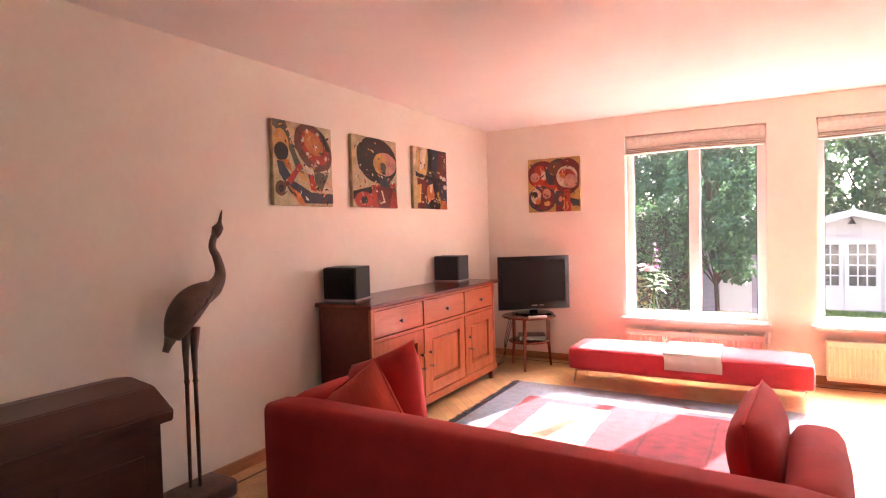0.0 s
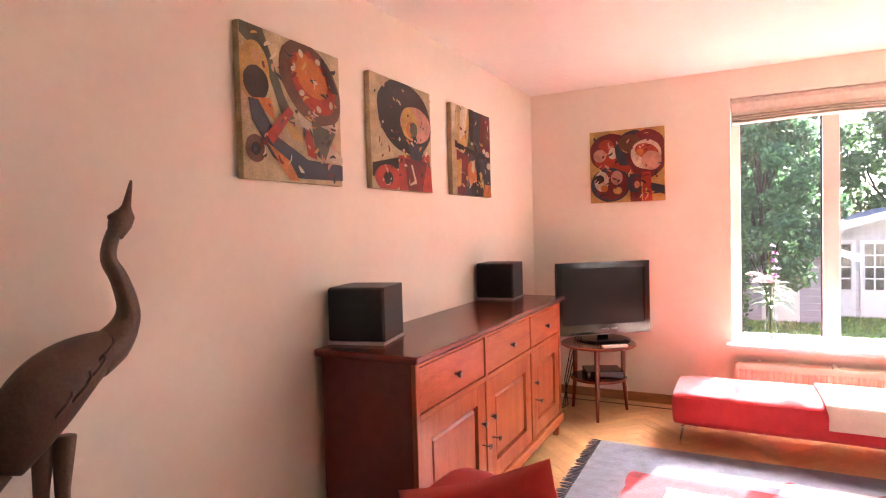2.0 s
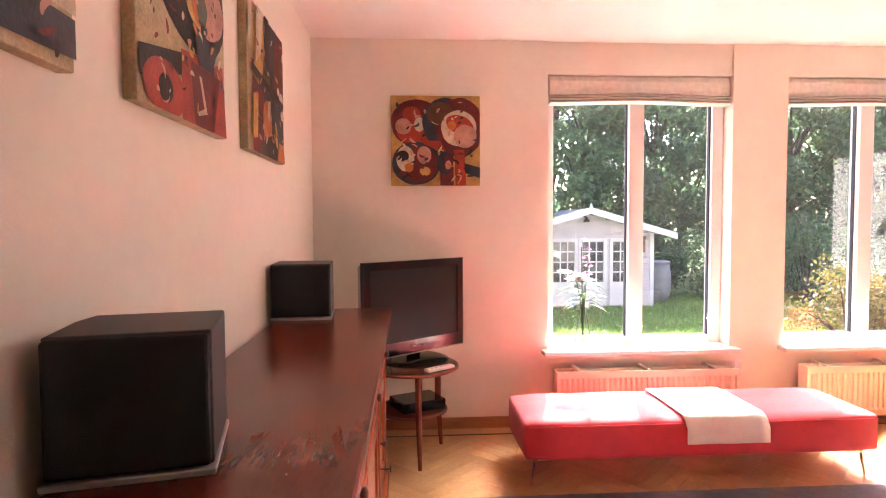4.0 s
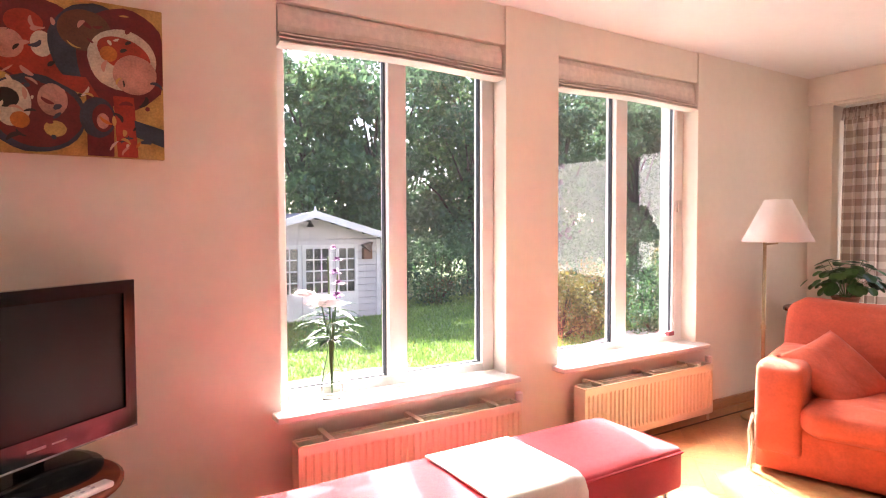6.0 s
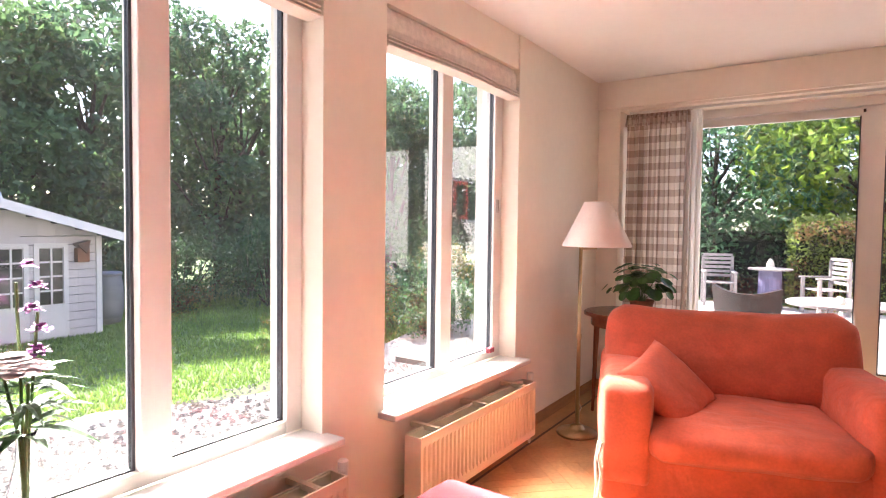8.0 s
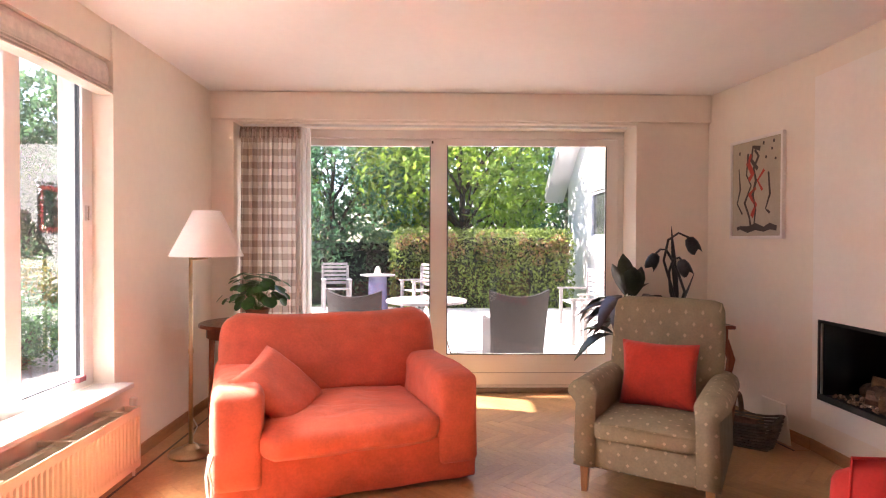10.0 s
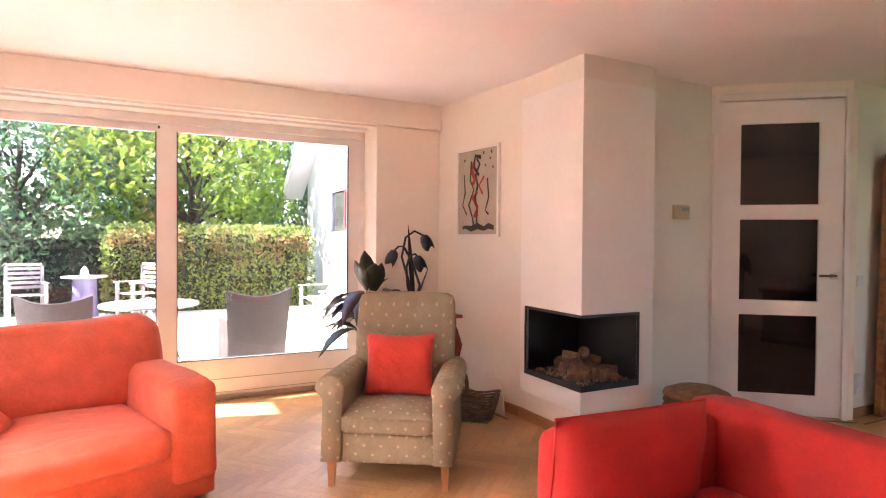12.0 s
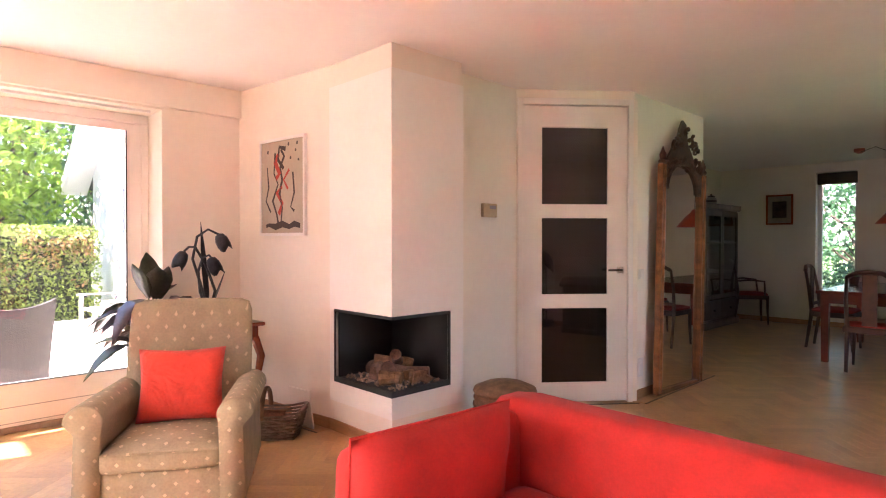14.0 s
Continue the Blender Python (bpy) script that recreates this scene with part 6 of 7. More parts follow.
part("print", boxes((-0.1, 0.1, 0.01, 0.012, -0.13, 0.13)), mat("dark_print", (0.10, 0.06, 0.05), 0.8, vary=0.4, scale=12), t)


def dining_chair(m, arms, label):
    t = thing("dining_chair", m, label, "chair", "dining chairs")
    for x in (-0.2, 0.2):
        part("leg", tube(bmesh.new(), [(x, -0.2, 0.43), (x * 1.02, -0.2, 0.2), (x * 1.05, -0.21, 0)], [0.024, 0.018, 0.013], 6), DARK_WOOD, t)
        part("back_post", tube(bmesh.new(), [(x * 0.9, 0.26, 0), (x * 0.92, 0.2, 0.43), (x * 0.95, 0.23, 0.7), (x * 0.88, 0.27, 0.93)], [0.016, 0.022, 0.018, 0.016], 8), DARK_WOOD, t)
    part("crest_rail", tube(bmesh.new(), [(-0.176, 0.27, 0.92), (-0.1, 0.285, 0.965), (0, 0.29, 0.975), (0.1, 0.285, 0.965), (0.176, 0.27, 0.92)], 0.022, 8), DARK_WOOD, t)
    part("splat", rbox(-0.06, 0.06, 0.235, 0.25, 0.46, 0.95, 0.005), DARK_WOOD, t)
    part("back_rail", rbox(-0.18, 0.18, 0.205, 0.23, 0.5, 0.54, 0.006), DARK_WOOD, t)
    part("seat_rail", rbox(-0.22, 0.22, -0.22, 0.22, 0.38, 0.44, 0.01), DARK_WOOD, t)
    part("seat_pad", soft(-0.21, 0.21, -0.21, 0.2, 0.43, 0.48, 0.02, 0.01, 6, 0.002), mat("red_seat", (0.30, 0.03, 0.02), 0.9, vary=0.1), t, smooth=True)
    if arms:
        for s in (-1, 1):
            part("armrest", tube(bmesh.new(), [(s * 0.19, 0.22, 0.66), (s * 0.26, 0.05, 0.68), (s * 0.27, -0.14, 0.66), (s * 0.22, -0.16, 0.44)], 0.015, 8), DARK_WOOD, t)
    return t


dining_chair(pose(1.62, -4.45, 0, 0, 0, -60), True, "dark wooden dining chair with armrests in the corner")
dining_chair(pose(-0.43, -1.62, 0, 0, 0, 0), False, "dark wooden dining chair with a red seat pad")
dining_chair(pose(0.14, -2.8, 0, 0, 0, -90), False, "dark wooden dining chair with a red seat pad")
dining_chair(pose(-1.08, -2.4, 0, 0, 0, 90), False, "dark wooden dining chair with a red seat pad")
t = thing("dining_table", pose(-0.43, -2.65, 0), "large dark red-brown wooden dining table", "table")
part("tabletop", rbox(-0.52, 0.52, -0.95, 0.95, 0.72, 0.755, 0.008), CHERRY_TOP, t)
part("apron", boxes((-0.46, 0.46, 0.86, 0.885, 0.62, 0.72), (-0.46, 0.46, -0.885, -0.86, 0.62, 0.72), (-0.485, -0.46, -0.885, 0.885, 0.62, 0.72), (0.46, 0.485, -0.885, 0.885, 0.62, 0.72)), CHERRY_TOP, t)
for x in (-0.45, 0.45):
    for y in (-0.85, 0.85):
        part("leg", tube(bmesh.new(), [(x, y, 0.72), (x, y, 0)], [0.055, 0.042], 4), CHERRY_TOP, t)
t = thing("potted_plant", pose(0.0, -3.0, 0.755), "small dark green plant on the dining table", "plant")
part("pot", lathe(bmesh.new(), [(0.045, 0), (0.06, 0.09), (0.052, 0.09), (0.01, 0.08)], 16), DARK_WOOD, t)
bm = bmesh.new()
rnd = random.Random(9)
for k in range(26):
    a = rnd.uniform(0, 6.28)
    leaf_blade(bm, (0, 0, 0.08), (math.cos(a), math.sin(a), rnd.uniform(0.3, 1.6)), rnd.uniform(0.08, 0.14), 0.035, 0.3)
part("foliage", bm, LEAF, t)
t = thing("pendant_lamp", pose(-0.5, -2.6, 0), "red metal pendant lamp over the dining table", "pendant lamp")
part("shade", lathe(bmesh.new(), [(0.23, 1.46), (0.232, 1.465), (0.12, 1.6), (0.05, 1.66), (0.03, 1.7), (0.026, 1.7), (0.046, 1.655), (0.115, 1.597), (0.226, 1.465)], 32), mat("red_enamel", (0.45, 0.05, 0.02), 0.3), t, smooth=True)
part("cord", tube(bmesh.new(), [(0, 0, 1.69), (0.02, 0, 2.2), (0.3, -0.4, 2.37), (0.55, -0.95, 2.39)], 0.004, 6), BLACK, t)
part("ceiling_rose", lathe(bmesh.new(), [(0.02, 2.38), (0.06, 2.4), (0.06, 2.439)], 16, 0.56, -0.98), mat("red_enamel_dark", (0.3, 0.04, 0.02), 0.4), t)
t = thing("radiator", pose(0.2, FARY + 0.07, 0), "white panel radiator under the narrow window", "radiator", "radiators")
part("panel", rbox(0, 0.62, -0.03, 0.03, 0.1, 0.42, 0.008), ENAMEL, t)
part("bracket", boxes((0.05, 0.08, -0.07, -0.03, 0.15, 0.35)), ENAMEL, t)
part("pipe", tube(bmesh.new(), [(0.64, 0, 0), (0.64, 0, 0.13), (0.6, 0, 0.13)], 0.008, 6), ENAMEL, t)

# ---- hidden hall walls and roof, which close the house; the roof also blocks sun ----
structure("wall_hall_east", boxes((EX, EX + 0.4, -0.5, 2.99, 0, CEIL)), WALL, "plain outer wall of the hall")
# unseen roof; east and north overhangs are sized to trim the sun patches
structure("roof", boxes((WX - 0.6, 3.95, FARY - 0.6, NY + 0.65, 2.70, 2.95)), mat("roof_felt", (0.12, 0.1, 0.09), 0.9), "unseen flat roof with eaves added to block sun", "roof")
structure("wall_gap", boxes((WX - 0.3, 3.3, NY + 0.05, NY + 0.3, CEIL + 0.2, 2.7), (WX - 0.3, 3.3, FARY - 0.3, FARY, CEIL + 0.2, 2.7)), WALL, "upper band of the outer wall")

# ---- baseboards and inlay ----
def board(name, p, q, label="oak baseboard along the wall"):
    """A baseboard from p to q, its room side to the left of the way."""
    p, q = Vector((*p, 0)), Vector((*q, 0))
    d = (q - p)
    L = d.length
    ob = structure(name, rbox(0, L, 0.001, 0.014, 0.0, 0.075, 0.004), BASEBOARD, label, "baseboard")
    ob.matrix_world = Matrix.Translation(p) @ pose(0, 0, 0, 0, 0, math.degrees(math.atan2(d.y, d.x)))
    return ob


board("baseboard", (WX, NY), (WX, FARY))
board("baseboard", (EX, NY), (WX + 0.014, NY))
board("baseboard", (EX, 7.06), (EX, NY - 0.014))
board("baseboard", (EX, 3.29 + 0.014), (EX, SY0))
board("baseboard", (1.77, 3.157), (EX, 3.29))
board("baseboard", (1.118, 3.152), (1.78, 3.152))
board("baseboard", (1.118, 2.56), (1.118, 3.152))
board("baseboard", (1.27, 1.8), (1.27, 2.56))
board("baseboard", (0.69, -0.3), (0.69, 1.06))
board("baseboard", (2.2, FARY), (2.2, -0.5))
board("baseboard", (WX, FARY), (DW[0] - 0.1, FARY))
board("baseboard", (DW[0] - 0.1, FARY), (2.2, FARY))


# ---- garden ----
def leaf_material(name, color, glow=0.45, vary=0.35, rough=0.5):
    """A leaf that lets some light through, each one of its own tint."""
    m = bpy.data.materials.new(name)
    m.use_nodes = True
    nt = m.node_tree
    p = nt.nodes["Principled BSDF"]
    p.inputs["Roughness"].default_value = rough
    ge = nt.nodes.new("ShaderNodeNewGeometry")
    cr = nt.nodes.new("ShaderNodeValToRGB")
    cr.color_ramp.elements[0].color = (*[c * (1 - vary) for c in color], 1)
    cr.color_ramp.elements[1].color = (min(1, color[0] * (1 + 1.3 * vary)), min(1, color[1] * (1 + vary)), color[2] * (1 + 0.3 * vary), 1)
    nt.links.new(ge.outputs["Random Per Island"], cr.inputs[0])
    nt.links.new(cr.outputs[0], p.inputs["Base Color"])
    tr = nt.nodes.new("ShaderNodeBsdfTranslucent")
    hs = nt.nodes.new("ShaderNodeHueSaturation")
    hs.inputs["Value"].default_value, hs.inputs["Saturation"].default_value = 1.5, 1.1
    nt.links.new(cr.outputs[0], hs.inputs["Color"])
    nt.links.new(hs.outputs[0], tr.inputs[0])
    mx = nt.nodes.new("ShaderNodeMixShader")
    mx.inputs[0].default_value = glow
    nt.links.new(p.outputs[0], mx.inputs[1])
    nt.links.new(tr.outputs[0], mx.inputs[2])
    nt.links.new(mx.outputs[0], nt.nodes["Material Output"].inputs[0])
    return m


def leaves(name, centres, radii, count, size, material, parent=None, seed=0, squash=1.0, skin=0.55):
    """Many small leaves in clumps round the centres, as one mesh."""
    rng = np.random.default_rng(seed)
    C, R = np.array(centres, float), np.array(radii, float)
    w = R ** 2
    pick = rng.choice(len(C), count, p=w / w.sum())
    d = rng.normal(size=(count, 3))
    d /= np.linalg.norm(d, axis=1)[:, None]
    rad = R[pick] * rng.uniform(skin, 1.05, count) ** 0.7
    p = C[pick] + d * rad[:, None] * np.array((1, 1, squash))
    a = rng.normal(size=(count, 3)) + d * 0.3 + np.array((0, 0, -0.3))
    a /= np.linalg.norm(a, axis=1)[:, None]
    b = np.cross(a, rng.normal(size=(count, 3)) * 0.7 + np.array((0, 0, 1.0)))
    b /= np.linalg.norm(b, axis=1)[:, None] + 1e-9
    s = size * rng.uniform(0.6, 1.3, count)[:, None]
    n = np.cross(a, b)
    v = np.stack((p - a * s * 0.5, p + b * s * 0.28 + n * s * 0.06, p + a * s * 0.55, p - b * s * 0.28 + n * s * 0.06), 1).reshape(-1, 3)
    f = np.arange(count * 4).reshape(-1, 4)
    me = bpy.data.meshes.new(name)
    me.from_pydata(v.tolist(), [], f.tolist())
    me.materials.append(material)
    ob = new(name, me)
    if parent is not None:
        ob.parent = parent
    return ob


BARKM = mat("tree_bark", (0.075, 0.055, 0.04), 0.95, vary=0.35, scale=9, stretch=(1, 1, 0.3), bump=1.0, bscale=20)
WOODS = leaf_material("wood_leaf", (0.075, 0.14, 0.08), 0.5)
WOODS2 = leaf_material("wood_leaf_light", (0.095, 0.165, 0.08), 0.5)
MAGNOLIA = leaf_material("broad_leaf", (0.17, 0.26, 0.06), 0.55)
APPLE = leaf_material("apple_leaf", (0.07, 0.15, 0.085), 0.45)
HEDGE = leaf_material("hedge_leaf", (0.165, 0.23, 0.08), 0.55, 0.5)
HEDGE_BROWN = leaf_material("hedge_leaf_brown", (0.22, 0.14, 0.07), 0.3, 0.4)
BUSH = leaf_material("bush_leaf", (0.06, 0.13, 0.06), 0.4, 0.4)
BUSH_BROWN = leaf_material("bush_leaf_dry", (0.14, 0.13, 0.05), 0.4, 0.5)


def tree(x, y, z, height, spread, trunk, clumps, count, size, material, label, seed, low=0.35, parts=("trunk", "crown")):
    """A tapered, forking trunk and an uneven crown of many leaves."""
    rnd = random.Random(seed)
    t = thing("tree", pose(x, y, z), label, "tree", "garden trees")
    bm = bmesh.new()
    top = Vector((rnd.uniform(-0.3, 0.3), rnd.uniform(-0.3, 0.3), height * 0.85))
    pts = [Vector((0, 0, 0)).lerp(top, k / 5) + Vector((rnd.uniform(-0.06, 0.06), rnd.uniform(-0.06, 0.06), 0)) * height * 0.12 for k in range(6)]
    pts[0] = Vector((0, 0, -0.1))
    tube(bm, pts, [trunk * (1 - 0.85 * k / 5) for k in range(6)], 9)
    centres, radii = [], []
    for k in range(clumps):
        a = 2.4 * k + rnd.uniform(-0.4, 0.4)
        h = height * (low + (0.95 - low) * (k + 0.5) / clumps)
        r = spread * (0.35 + 0.75 * math.sin(math.pi * (0.15 + 0.8 * (k + 0.5) / clumps))) * rnd.uniform(0.55, 1.0)
        c = Vector((r * math.cos(a), r * math.sin(a), h))
        b0 = pts[min(4, max(1, int(5 * (h / height - 0.15))))]
        tube(bm, [b0, b0.lerp(c, 0.5) + Vector((0, 0, 0.08 * height * rnd.uniform(-0.3, 1))), c], [trunk * 0.35, trunk * 0.22, trunk * 0.06], 6)
        centres.append(c)
        radii.append(spread * rnd.uniform(0.28, 0.5))
    part("trunk", bm, BARKM, t)
    leaves("crown", centres, radii, count, size, material, t, seed, 0.8, 0.3)
    return t


# ground
def ground_z(x, y):
    return -0.25 - 0.1 * max(0, min(1, (y - 9) / 6)) + 0.02 * noise.noise(Vector((x * 0.4, y * 0.4, 0)))


bm = bmesh.new()
xs = sorted({-300, -120, -60, -35, -25, 25, 35, 60, 120, 300, *[-18 + k * 1.2 for k in range(31)]})
ys = sorted({-300, -120, -60, -30, -20, 35, 60, 120, 300, *[-12 + k * 1.2 for k in range(34)]})
g = [[bm.verts.new((x, y, ground_z(x, y))) for y in ys] for x in xs]
for i in range(len(xs) - 1):
    for j in range(len(ys) - 1):
        bm.faces.new((g[i][j], g[i + 1][j], g[i + 1][j + 1], g[i][j + 1]))
tagged(part("ground", bm, mat("grass_ground", (0.19, 0.28, 0.08), 0.95, grain=(0.12, 0.19, 0.055), scale=1.2, bump=1.0, bscale=90), smooth=True), "mown green lawn with light and dark tufts", "lawn", kind="structure")


def blades(name, x0, x1, y0, y1, count, h, material, seed, label):
    rng = np.random.default_rng(seed)
    x, y = rng.uniform(x0, x1, count), rng.uniform(y0, y1, count)
    z = np.array([ground_z(a, b) for a, b in zip(x, y)])
    a = rng.uniform(0, 2 * math.pi, count)
    w, hh = 0.012, h * rng.uniform(0.5, 1.3, count)
    dx, dy = np.cos(a) * w, np.sin(a) * w
    lx, ly = rng.normal(0, 0.4, count) * hh, rng.normal(0, 0.4, count) * hh
    v = np.stack((np.stack((x - dx, y - dy, z), 1), np.stack((x + dx, y + dy, z), 1), np.stack((x + lx, y + ly, z + hh), 1)), 1).reshape(-1, 3)
    me = bpy.data.meshes.new(name)
    me.from_pydata(v.tolist(), [], np.arange(count * 3).reshape(-1, 3).tolist())
    me.materials.append(material)
    return tagged(new(name, me), label, "grass", kind="stuff")


blades("grass", -3, 9, 10.2, 16.5, 60000, 0.05, leaf_material("grass_blade", (0.17, 0.28, 0.08), 0.4, 0.35), 1, "short green grass blades of the lawn")

# gravel along the house
rng = random.Random(6)
bm = bmesh.new()
pts = [(-4.5, 7.5), (3.2, 7.5), (3.3, 9.55), (6.5, 8.2), (6.2, 10.6), (4.6, 10.5), (3.2, 10.1), (2.2, 9.6), (1.3, 9.9), (0.5, 10.4), (-0.6, 10.3), (-2.2, 10.4), (-4.5, 10.4)]
lo = [bm.verts.new((x, y, -0.26)) for x, y in pts]
hi = [bm.verts.new((x, y, -0.205)) for x, y in pts]
bm.faces.new(hi)
for k in range(len(pts)):
    bm.faces.new((lo[k], lo[(k + 1) % len(pts)], hi[(k + 1) % len(pts)], hi[k]))
bmesh.ops.recalc_face_normals(bm, faces=bm.faces[:])
GRAVEL = mat("grey_gravel", (0.36, 0.33, 0.30), 0.95, vary=0.35, scale=45, bump=1.0, bscale=60)
tagged(part("gravel_bed", bm, GRAVEL), "pale grey gravel strip along the house", "gravel", kind="structure")
st = []
for k in range(3600):
    x, y = rng.uniform(-3, 3.2), rng.uniform(7.7, 10.1)
    s = rng.uniform(0.012, 0.03)
    st.append((x, y, -0.2, s))
bm = bmesh.new()
for x, y, z, s in st:
    vs = [bm.verts.new((x + s * rng.uniform(0.6, 1) * math.cos(a), y + s * rng.uniform(0.6, 1) * math.sin(a), z + (s * 0.5 if k % 2 else 0))) for k, a in enumerate([math.pi / 3 * j for j in range(6)])]
    top = bm.verts.new((x, y, z + s * 0.8))
    for j in range(6):
        bm.faces.new((vs[j], vs[(j + 1) % 6], top))
tagged(part("gravel", bm, GRAVEL), "loose grey pebbles of the gravel strip", "gravel", kind="stuff")

# summer house
SHEDW = mat("white_weatherboard", (0.56, 0.52, 0.56), 0.6, vary=0.06, scale=5, stretch=(1, 1, 6))
SHED_TRIM = mat("white_trim", (0.68, 0.66, 0.68), 0.5, vary=0.03)
DARKPANE = mat("dark_pane", (0.05, 0.055, 0.05), 0.08, vary=0.3, scale=3)


def summer_house(m, w, d, eave, ridge, label, doors, board_m):
    t = thing("summer_house", m, label, "shed", "garden sheds")
    hw = w / 2
    n = int(eave / 0.11)
    for k in range(n):
        z = eave * k / n
        part("weatherboard", boxes((-hw, hw, -0.012, 0.012, z, z + eave / n - 0.008)), board_m, t)
    part("side_wall", boxes((hw - 0.03, hw, 0.012, d, 0, eave)), board_m, t)
    part("side_wall", boxes((-hw, -hw + 0.03, 0.012, d, 0, eave)), board_m, t)
    part("back_wall", boxes((-hw, hw, d, d + 0.03, 0, eave)), board_m, t)
    bm = bmesh.new()
    for y in (0.0, d):
        f = [bm.verts.new((-hw, y, eave)), bm.verts.new((hw, y, eave)), bm.verts.new((0, y, ridge))]
        bm.faces.new(f)
    part("gable", bm, board_m, t)
    for k in range(4):
        z = eave + (ridge - eave) * k / 4.5
        x = hw * (1 - k / 4.5) - 0.02
        part("gable_board", boxes((-x, x, -0.014, 0.0, z + 0.004, z + (ridge - eave) / 4.5)), board_m, t)
    ov = 0.28
    slope = (ridge - eave) / hw
    for s in (-1, 1):
        bm = bmesh.new()
        pr = [(0, ridge + 0.03), (s * (hw + ov), eave - slope * ov + 0.03), (s * (hw + ov), eave - slope * ov + 0.075), (0, ridge + 0.08)]
        r0 = [bm.verts.new((x, -0.42, z)) for x, z in pr]
        r1 = [bm.verts.new((x, d + 0.15, z)) for x, z in pr]
        bm.faces.new(r0)
        bm.faces.new(r1[::-1])
        for k in range(4):
            bm.faces.new((r0[k], r1[k], r1[(k + 1) % 4], r0[(k + 1) % 4]))
        bmesh.ops.recalc_face_normals(bm, faces=bm.faces[:])
        part("roof", bm, mat("grey_shingle", (0.16, 0.16, 0.17), 0.9, vary=0.2, scale=8), t)
        bm = bmesh.new()
        pr = [(0, ridge - 0.02), (s * (hw + ov + 0.02), eave - slope * ov - 0.03), (s * (hw + ov + 0.02), eave - slope * ov + 0.085), (0, ridge + 0.10)]
        r0 = [bm.verts.new((x, -0.45, z)) for x, z in pr]
        r1 = [bm.verts.new((x, -0.425, z)) for x, z in pr]
        bm.faces.new(r0)
        bm.faces.new(r1[::-1])
        for k in range(4):
            bm.faces.new((r0[k], r1[k], r1[(k + 1) % 4], r0[(k + 1) % 4]))
        bmesh.ops.recalc_face_normals(bm, faces=bm.faces[:])
        part("bargeboard", bm, SHED_TRIM, t)
        part("corner_post", rbox(s * hw - 0.04, s * hw + 0.04, -0.035, 0.02, 0, eave, 0.006), SHED_TRIM, t)
    part("finial", lathe(bmesh.new(), [(0.04, ridge + 0.05), (0.03, ridge + 0.1), (0.008, ridge + 0.17)], 8, 0, -0.44), SHED_TRIM, t)
    for x0, x1, glazed in doors:
        z1 = eave - 0.1
        if glazed:
            zp = z1 * 0.36
            dr = part("door", boxes((x0, x1, -0.04, -0.02, 0.03, zp), (x0, x0 + 0.06, -0.04, -0.02, zp, z1), (x1 - 0.06, x1, -0.04, -0.02, zp, z1), (x0 + 0.06, x1 - 0.06, -0.04, -0.02, z1 - 0.06, z1)), SHED_TRIM, t)
            cols, rows = 2 if x1 - x0 < 0.45 else 3, 4
            for i in range(cols):
                for j in range(rows):
                    a, b = x0 + 0.06 + (x1 - x0 - 0.12) * i / cols, zp + (z1 - 0.06 - zp) * j / rows
                    part("pane", boxes((a + 0.012, a + (x1 - x0 - 0.12) / cols - 0.012, -0.026, -0.02, b + 0.012, b + (z1 - 0.06 - zp) / rows - 0.012)), DARKPANE, dr)
            part("glazing_bars", boxes(*[(x0 + 0.06 + (x1 - x0 - 0.12) * i / cols - 0.012, x0 + 0.06 + (x1 - x0 - 0.12) * i / cols + 0.012, -0.036, -0.02, zp, z1 - 0.06) for i in range(1, cols)],
                                       *[(x0 + 0.06, x1 - 0.06, -0.034, -0.02, zp + (z1 - 0.06 - zp) * j / rows - 0.012, zp + (z1 - 0.06 - zp) * j / rows + 0.012) for j in range(1, rows)]), SHED_TRIM, dr)
        else:
            dr = part("door", rbox(x0, x1, -0.035, -0.015, 0.03, z1, 0.004), SHED_TRIM, t)
            part("pane", boxes((x0 + 0.08, x1 - 0.08, -0.037, -0.034, z1 - 0.35, z1 - 0.1)), DARKPANE, dr)
            part("handle", boxes((x1 - 0.1, x1 - 0.08, -0.06, -0.035, z1 * 0.5, z1 * 0.5 + 0.12)), CHROME, dr)
    return t


summer_house(pose(1.12, 14.5, -0.33), 2.66, 2.6, 1.42, 1.80, "white wooden summer house with glazed double doors",
             ((-1.15, -0.72, True), (-0.66, -0.12, True), (-0.1, 0.44, True), (0.5, 0.92, True)), SHEDW)
t = thing("bird_house", pose(2.2, 14.45, 0.72), "little brown bird house on the shed wall", "bird house")
part("box", rbox(-0.08, 0.08, -0.08, 0.03, 0, 0.2, 0.005), mat("brown_box", (0.22, 0.1, 0.06), 0.8), t)
part("roof", tube(bmesh.new(), [(0, -0.12, 0.23), (0, 0.03, 0.23)], 0.11, 3), DARK_WOOD, t)
t = thing("porch_lamp", pose(1.12, 14.42, 1.36), "small dark lamp under the shed's gable", "lamp")
part("bracket", tube(bmesh.new(), [(0, 0.06, 0.05), (0, -0.1, 0.03)], 0.02, 6), BRONZE, t)
part("shade", lathe(bmesh.new(), [(0.07, -0.06), (0.02, 0.02)], 12, 0, -0.1), BRONZE, t)
t = thing("rain_barrel", pose(2.95, 15.3, -0.34), "grey rain barrel beside the summer house", "barrel")
part("barrel", lathe(bmesh.new(), [(0.2, 0), (0.24, 0.2), (0.25, 0.4), (0.24, 0.6), (0.21, 0.78)], 20), mat("grey_barrel", (0.25, 0.25, 0.26), 0.6), t, smooth=True)
part("lid", lathe(bmesh.new(), [(0.23, 0.78), (0.235, 0.81), (0.2, 0.83)], 20), mat("grey_lid", (0.3, 0.3, 0.32), 0.5), t)
